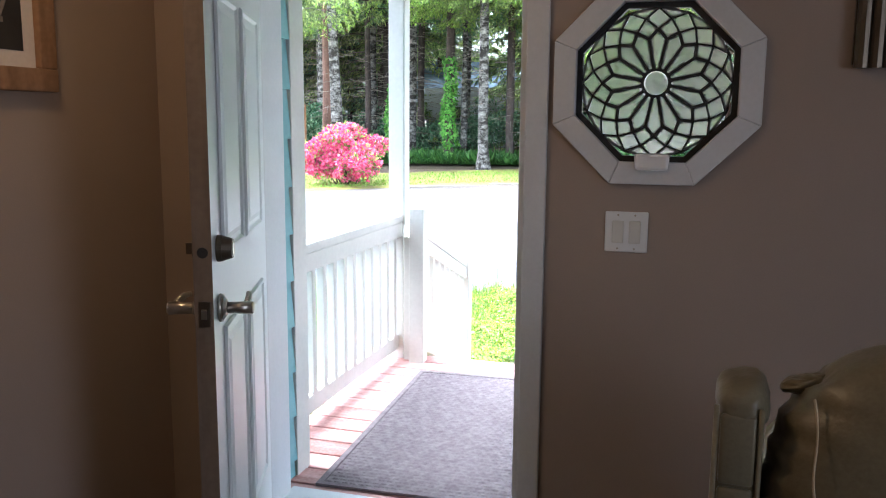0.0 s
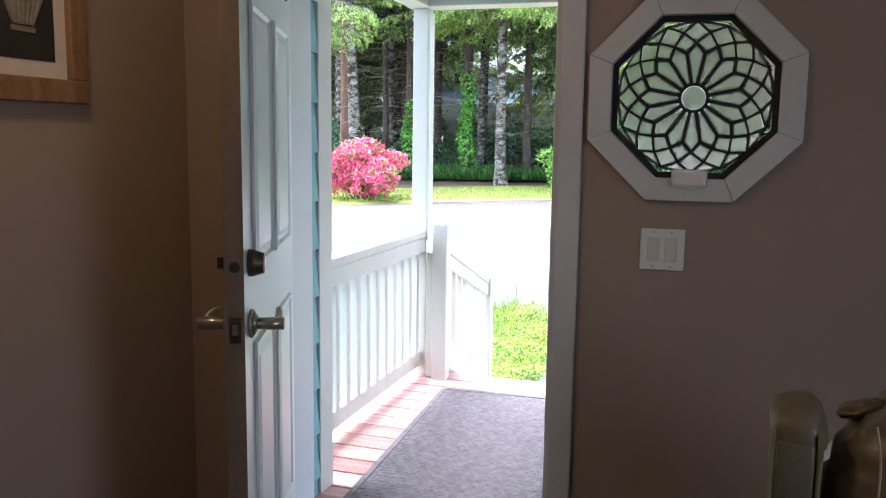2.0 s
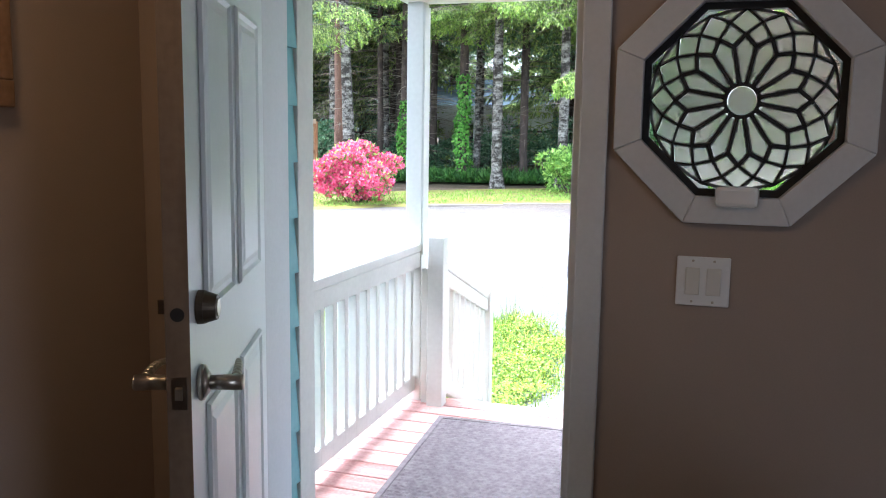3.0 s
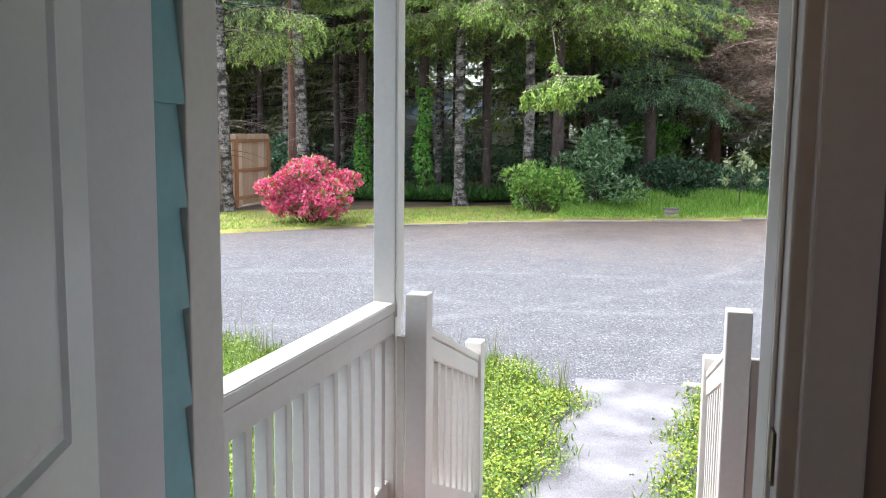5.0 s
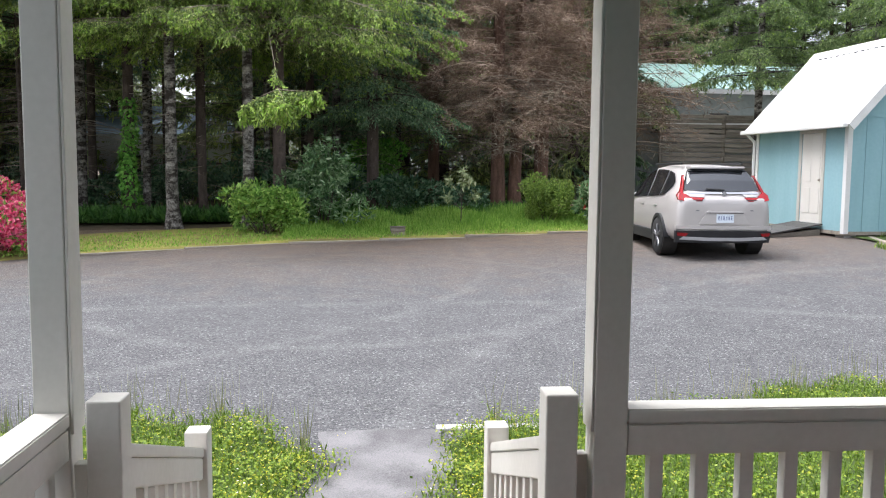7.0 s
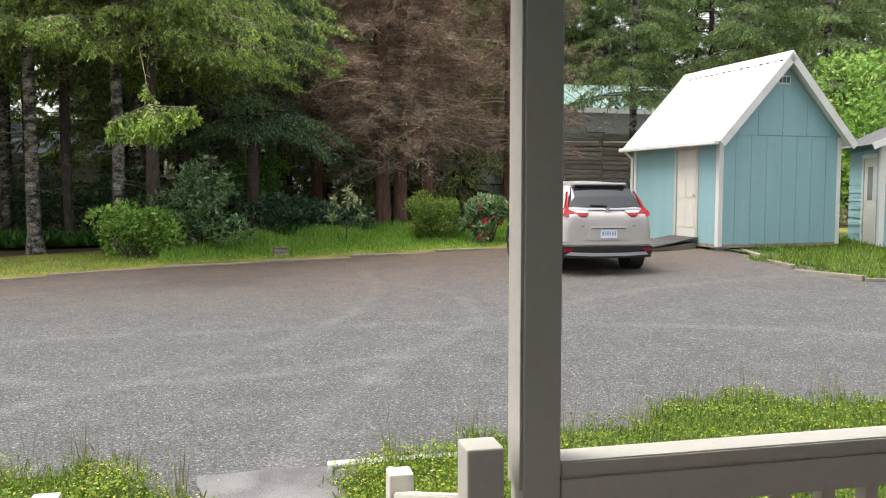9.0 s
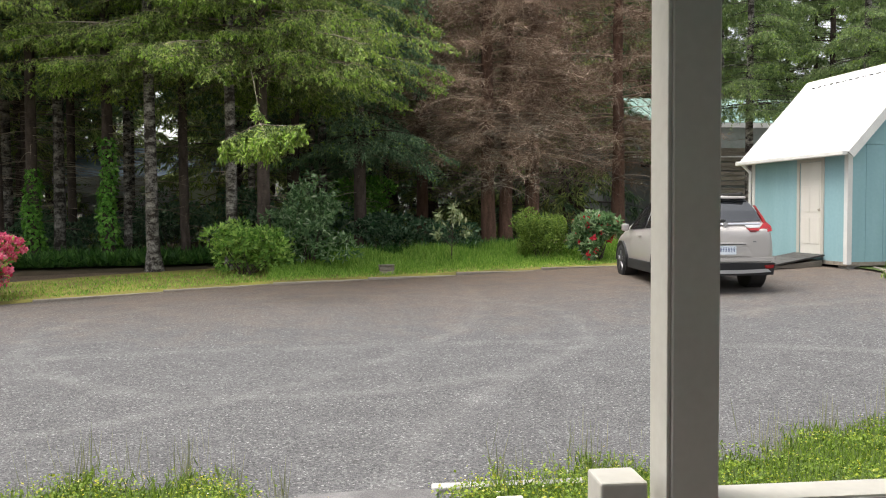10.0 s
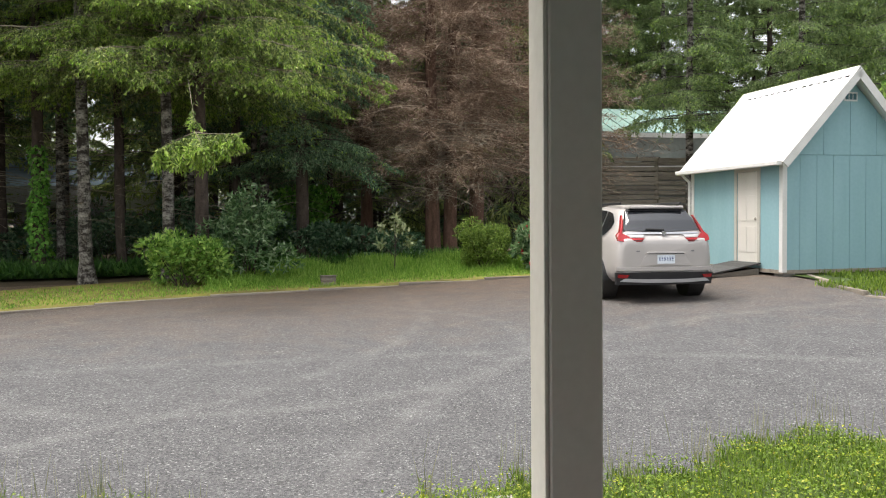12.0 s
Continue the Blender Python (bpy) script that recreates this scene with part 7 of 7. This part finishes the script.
for s in (1, -1):
    turn = lambda o: o if s > 0 else o[::-1]
    tail("tail_lamp", turn([(s * 0.42, 1.035), (s * 0.66, 1.025), (s * 0.815, 1.055), (s * 0.825, 1.14), (s * 0.77, 1.20), (s * 0.68, 1.165), (s * 0.60, 1.105), (s * 0.36, 1.10)]), REDL, car, 0.036, "red tail lamp")
    tail("pillar_lamp", turn([(s * 0.715, 1.18), (s * 0.765, 1.19), (s * 0.655, 1.50), (s * 0.635, 1.50)]), REDL, car, 0.036, "red pillar lamp")
    tail("reversing_lamp", turn([(s * 0.38, 1.112), (s * 0.58, 1.115), (s * 0.67, 1.16), (s * 0.34, 1.158)]), SILVER, car, 0.034, "clear reversing lamp")
    # thin black strip draws the crease's shading as colour
    tail("lamp_crease", turn([(s * 0.40, 1.052), (s * 0.64, 1.048), (s * 0.64, 1.058), (s * 0.40, 1.062)]), BLACKT, car, 0.038)
    tail("reflector", turn([(s * 0.69, 0.405), (s * 0.83, 0.412), (s * 0.835, 0.47), (s * 0.65, 0.462)]), REDL, car, 0.068, "red bumper reflector")
    tail("model_mark", turn([(s * 0.46, 0.862), (s * 0.62, 0.862), (s * 0.62, 0.882), (s * 0.46, 0.882)]), ALLOY, car, 0.026)
    tail("tailgate_joint", turn([(s * 0.675, 0.56), (s * 0.681, 0.56), (s * 0.731, 1.02), (s * 0.725, 1.02)]), BLACKT, car, 0.0235)
tail("bumper", [(-0.85, 0.29), (0.85, 0.29), (0.865, 0.50), (0.5, 0.505), (-0.5, 0.505), (-0.865, 0.50)], BLACKT, car, 0.05, "black plastic bumper")
tail("bumper_step", [(-0.86, 0.535), (0.86, 0.535), (0.86, 0.60), (0.5, 0.592), (-0.5, 0.592), (-0.86, 0.60)], CARP, car, 0.04)
tail("skid_plate", [(-0.80, 0.345), (-0.3, 0.325), (0.3, 0.325), (0.80, 0.345), (0.72, 0.40), (0.3, 0.385), (-0.3, 0.385), (-0.72, 0.40)], SILVER, car, 0.07, "silver skid strip")
tail("plate_recess", [(-0.46, 0.625), (0.46, 0.625), (0.33, 0.83), (-0.33, 0.83)], CARP, car, 0.020)
tail("handle_lip", [(-0.35, 0.835), (0.35, 0.835), (0.30, 0.862), (-0.30, 0.862)], CARP, car, 0.045)
# flat black strip carries the shade below the handle lip
tail("handle_shade", [(-0.33, 0.822), (0.33, 0.822), (0.33, 0.834), (-0.33, 0.834)], BLACKT, car, 0.026)
pl = tail("licence_plate", [(-0.155, 0.655), (0.155, 0.655), (0.155, 0.805), (-0.155, 0.805)], PLATE, car, 0.030, "white plate with blue marks")
for k in range(6):
    x = -0.115 + 0.046 * k
    for dx in (-0.011, 0.005):
        tail("mark", [(x + dx, 0.70), (x + dx + 0.006, 0.70), (x + dx + 0.006, 0.775), (x + dx, 0.775)], INK, pl, 0.032)
    tail("mark", [(x - 0.005, 0.734), (x + 0.005, 0.734), (x + 0.005, 0.744), (x - 0.005, 0.744)], INK, pl, 0.032)
bm = bmesh.new()
cyl(bm, (0.0, 0.08, 1.175), (0.0, 0.045, 1.17), 0.048, 0.042, 20)
part("badge", bm, CHROME, car, "plain chrome badge")
bm = bmesh.new()
cyl(bm, (0.02, 0.11, 1.235), (-0.30, 0.14, 1.255), 0.024, 0.010, 8)
part("wiper", bm, BLACKT, car)
for s in (1, -1):
    part("sill_trim", boxes((s * 0.90 - 0.03, s * 0.90 + 0.035, 1.1, 3.1, 0.24, 0.44), bevel=0.02), BLACKT, car, "black plastic sill trim")
    for hy in (1.15, 2.1):
        part("door_handle", boxes((s * 0.925 - 0.012, s * 0.925 + 0.022, hy, hy + 0.2, 0.905, 0.935), bevel=0.008), CARP, car)
    bm = boxes((s * 0.93, s * 1.08, 2.92, 3.04, 1.0, 1.15), bevel=0.035)
    part("mirror", bm, CARP, car)
    part("roof_rail", boxes((s * 0.56 - 0.018, s * 0.56 + 0.018, 0.75, 2.5, 1.695, 1.735), bevel=0.012), BLACKT, car)
    for wy in (0.90, 3.56):
        bm = bmesh.new()
        prof = [(0.20, -0.10), (0.33, -0.112), (0.348, -0.08), (0.352, 0.0), (0.348, 0.08), (0.33, 0.112), (0.20, 0.10)]
        seg = 32
        vr = [[bm.verts.new((s * 0.85 + x, wy + r * math.cos(2 * math.pi * k / seg), 0.352 + r * math.sin(2 * math.pi * k / seg))) for r, x in prof] for k in range(seg)]
        for k in range(seg):
            for i in range(len(prof) - 1):
                bm.faces.new((vr[k][i], vr[(k + 1) % seg][i], vr[(k + 1) % seg][i + 1], vr[k][i + 1]))
        bmesh.ops.recalc_face_normals(bm, faces=bm.faces)
        wheel = smooth(part("wheel", bm, RUBBER, car, "black tyre on alloy rim"))
        bm = bmesh.new()
        cyl(bm, (s * 0.85, wy, 0.352), (s * 0.936, wy, 0.352), 0.215, 0.205, 28)
        part("rim_well", bm, BLACKT, wheel)
        bm = bmesh.new()
        for k in range(5):
            a = 2 * math.pi * k / 5 + 0.3
            for da in (-0.13, 0.13):
                cyl(bm, (s * 0.952, wy + 0.04 * math.cos(a), 0.352 + 0.04 * math.sin(a)), (s * 0.945, wy + 0.218 * math.cos(a + da), 0.352 + 0.222 * math.sin(a + da)), 0.022, 0.018, 8)
        cyl(bm, (s * 0.92, wy, 0.352), (s * 0.960, wy, 0.352), 0.055, 0.045, 16)
        part("rim", bm, ALLOY, wheel, "grey alloy rim")
        # wheel arch
        bm = bmesh.new()
        seg = 18
        inner, outer_ = [], []
        for k in range(seg + 1):
            a = math.pi * k / seg
            for lst, r in ((inner, 0.365), (outer_, 0.43)):
                lst.append((wy + r * math.cos(a), 0.352 + r * math.sin(a)))
        fv = [[bm.verts.new((s * xx, y, z)) for y, z in lst] for lst in (inner, outer_) for xx in (0.962, 0.80)]
        for k in range(seg):
            bm.faces.new((fv[0][k], fv[0][k + 1], fv[2][k + 1], fv[2][k]))
            bm.faces.new((fv[0][k], fv[1][k], fv[1][k + 1], fv[0][k + 1]))
            bm.faces.new((fv[2][k], fv[2][k + 1], fv[3][k + 1], fv[3][k]))
        bmesh.ops.recalc_face_normals(bm, faces=bm.faces)
        part("wheel_arch", bm, BLACKT, car, "black plastic wheel arch")
        # solid black drum stands in for the shaded hollow round the tyre
        bm = bmesh.new()
        cyl(bm, (s * 0.66, wy, 0.36), (s * 0.932, wy, 0.36), 0.372, 0.372, 30)
        part("arch_well", bm, BLACKP, car)
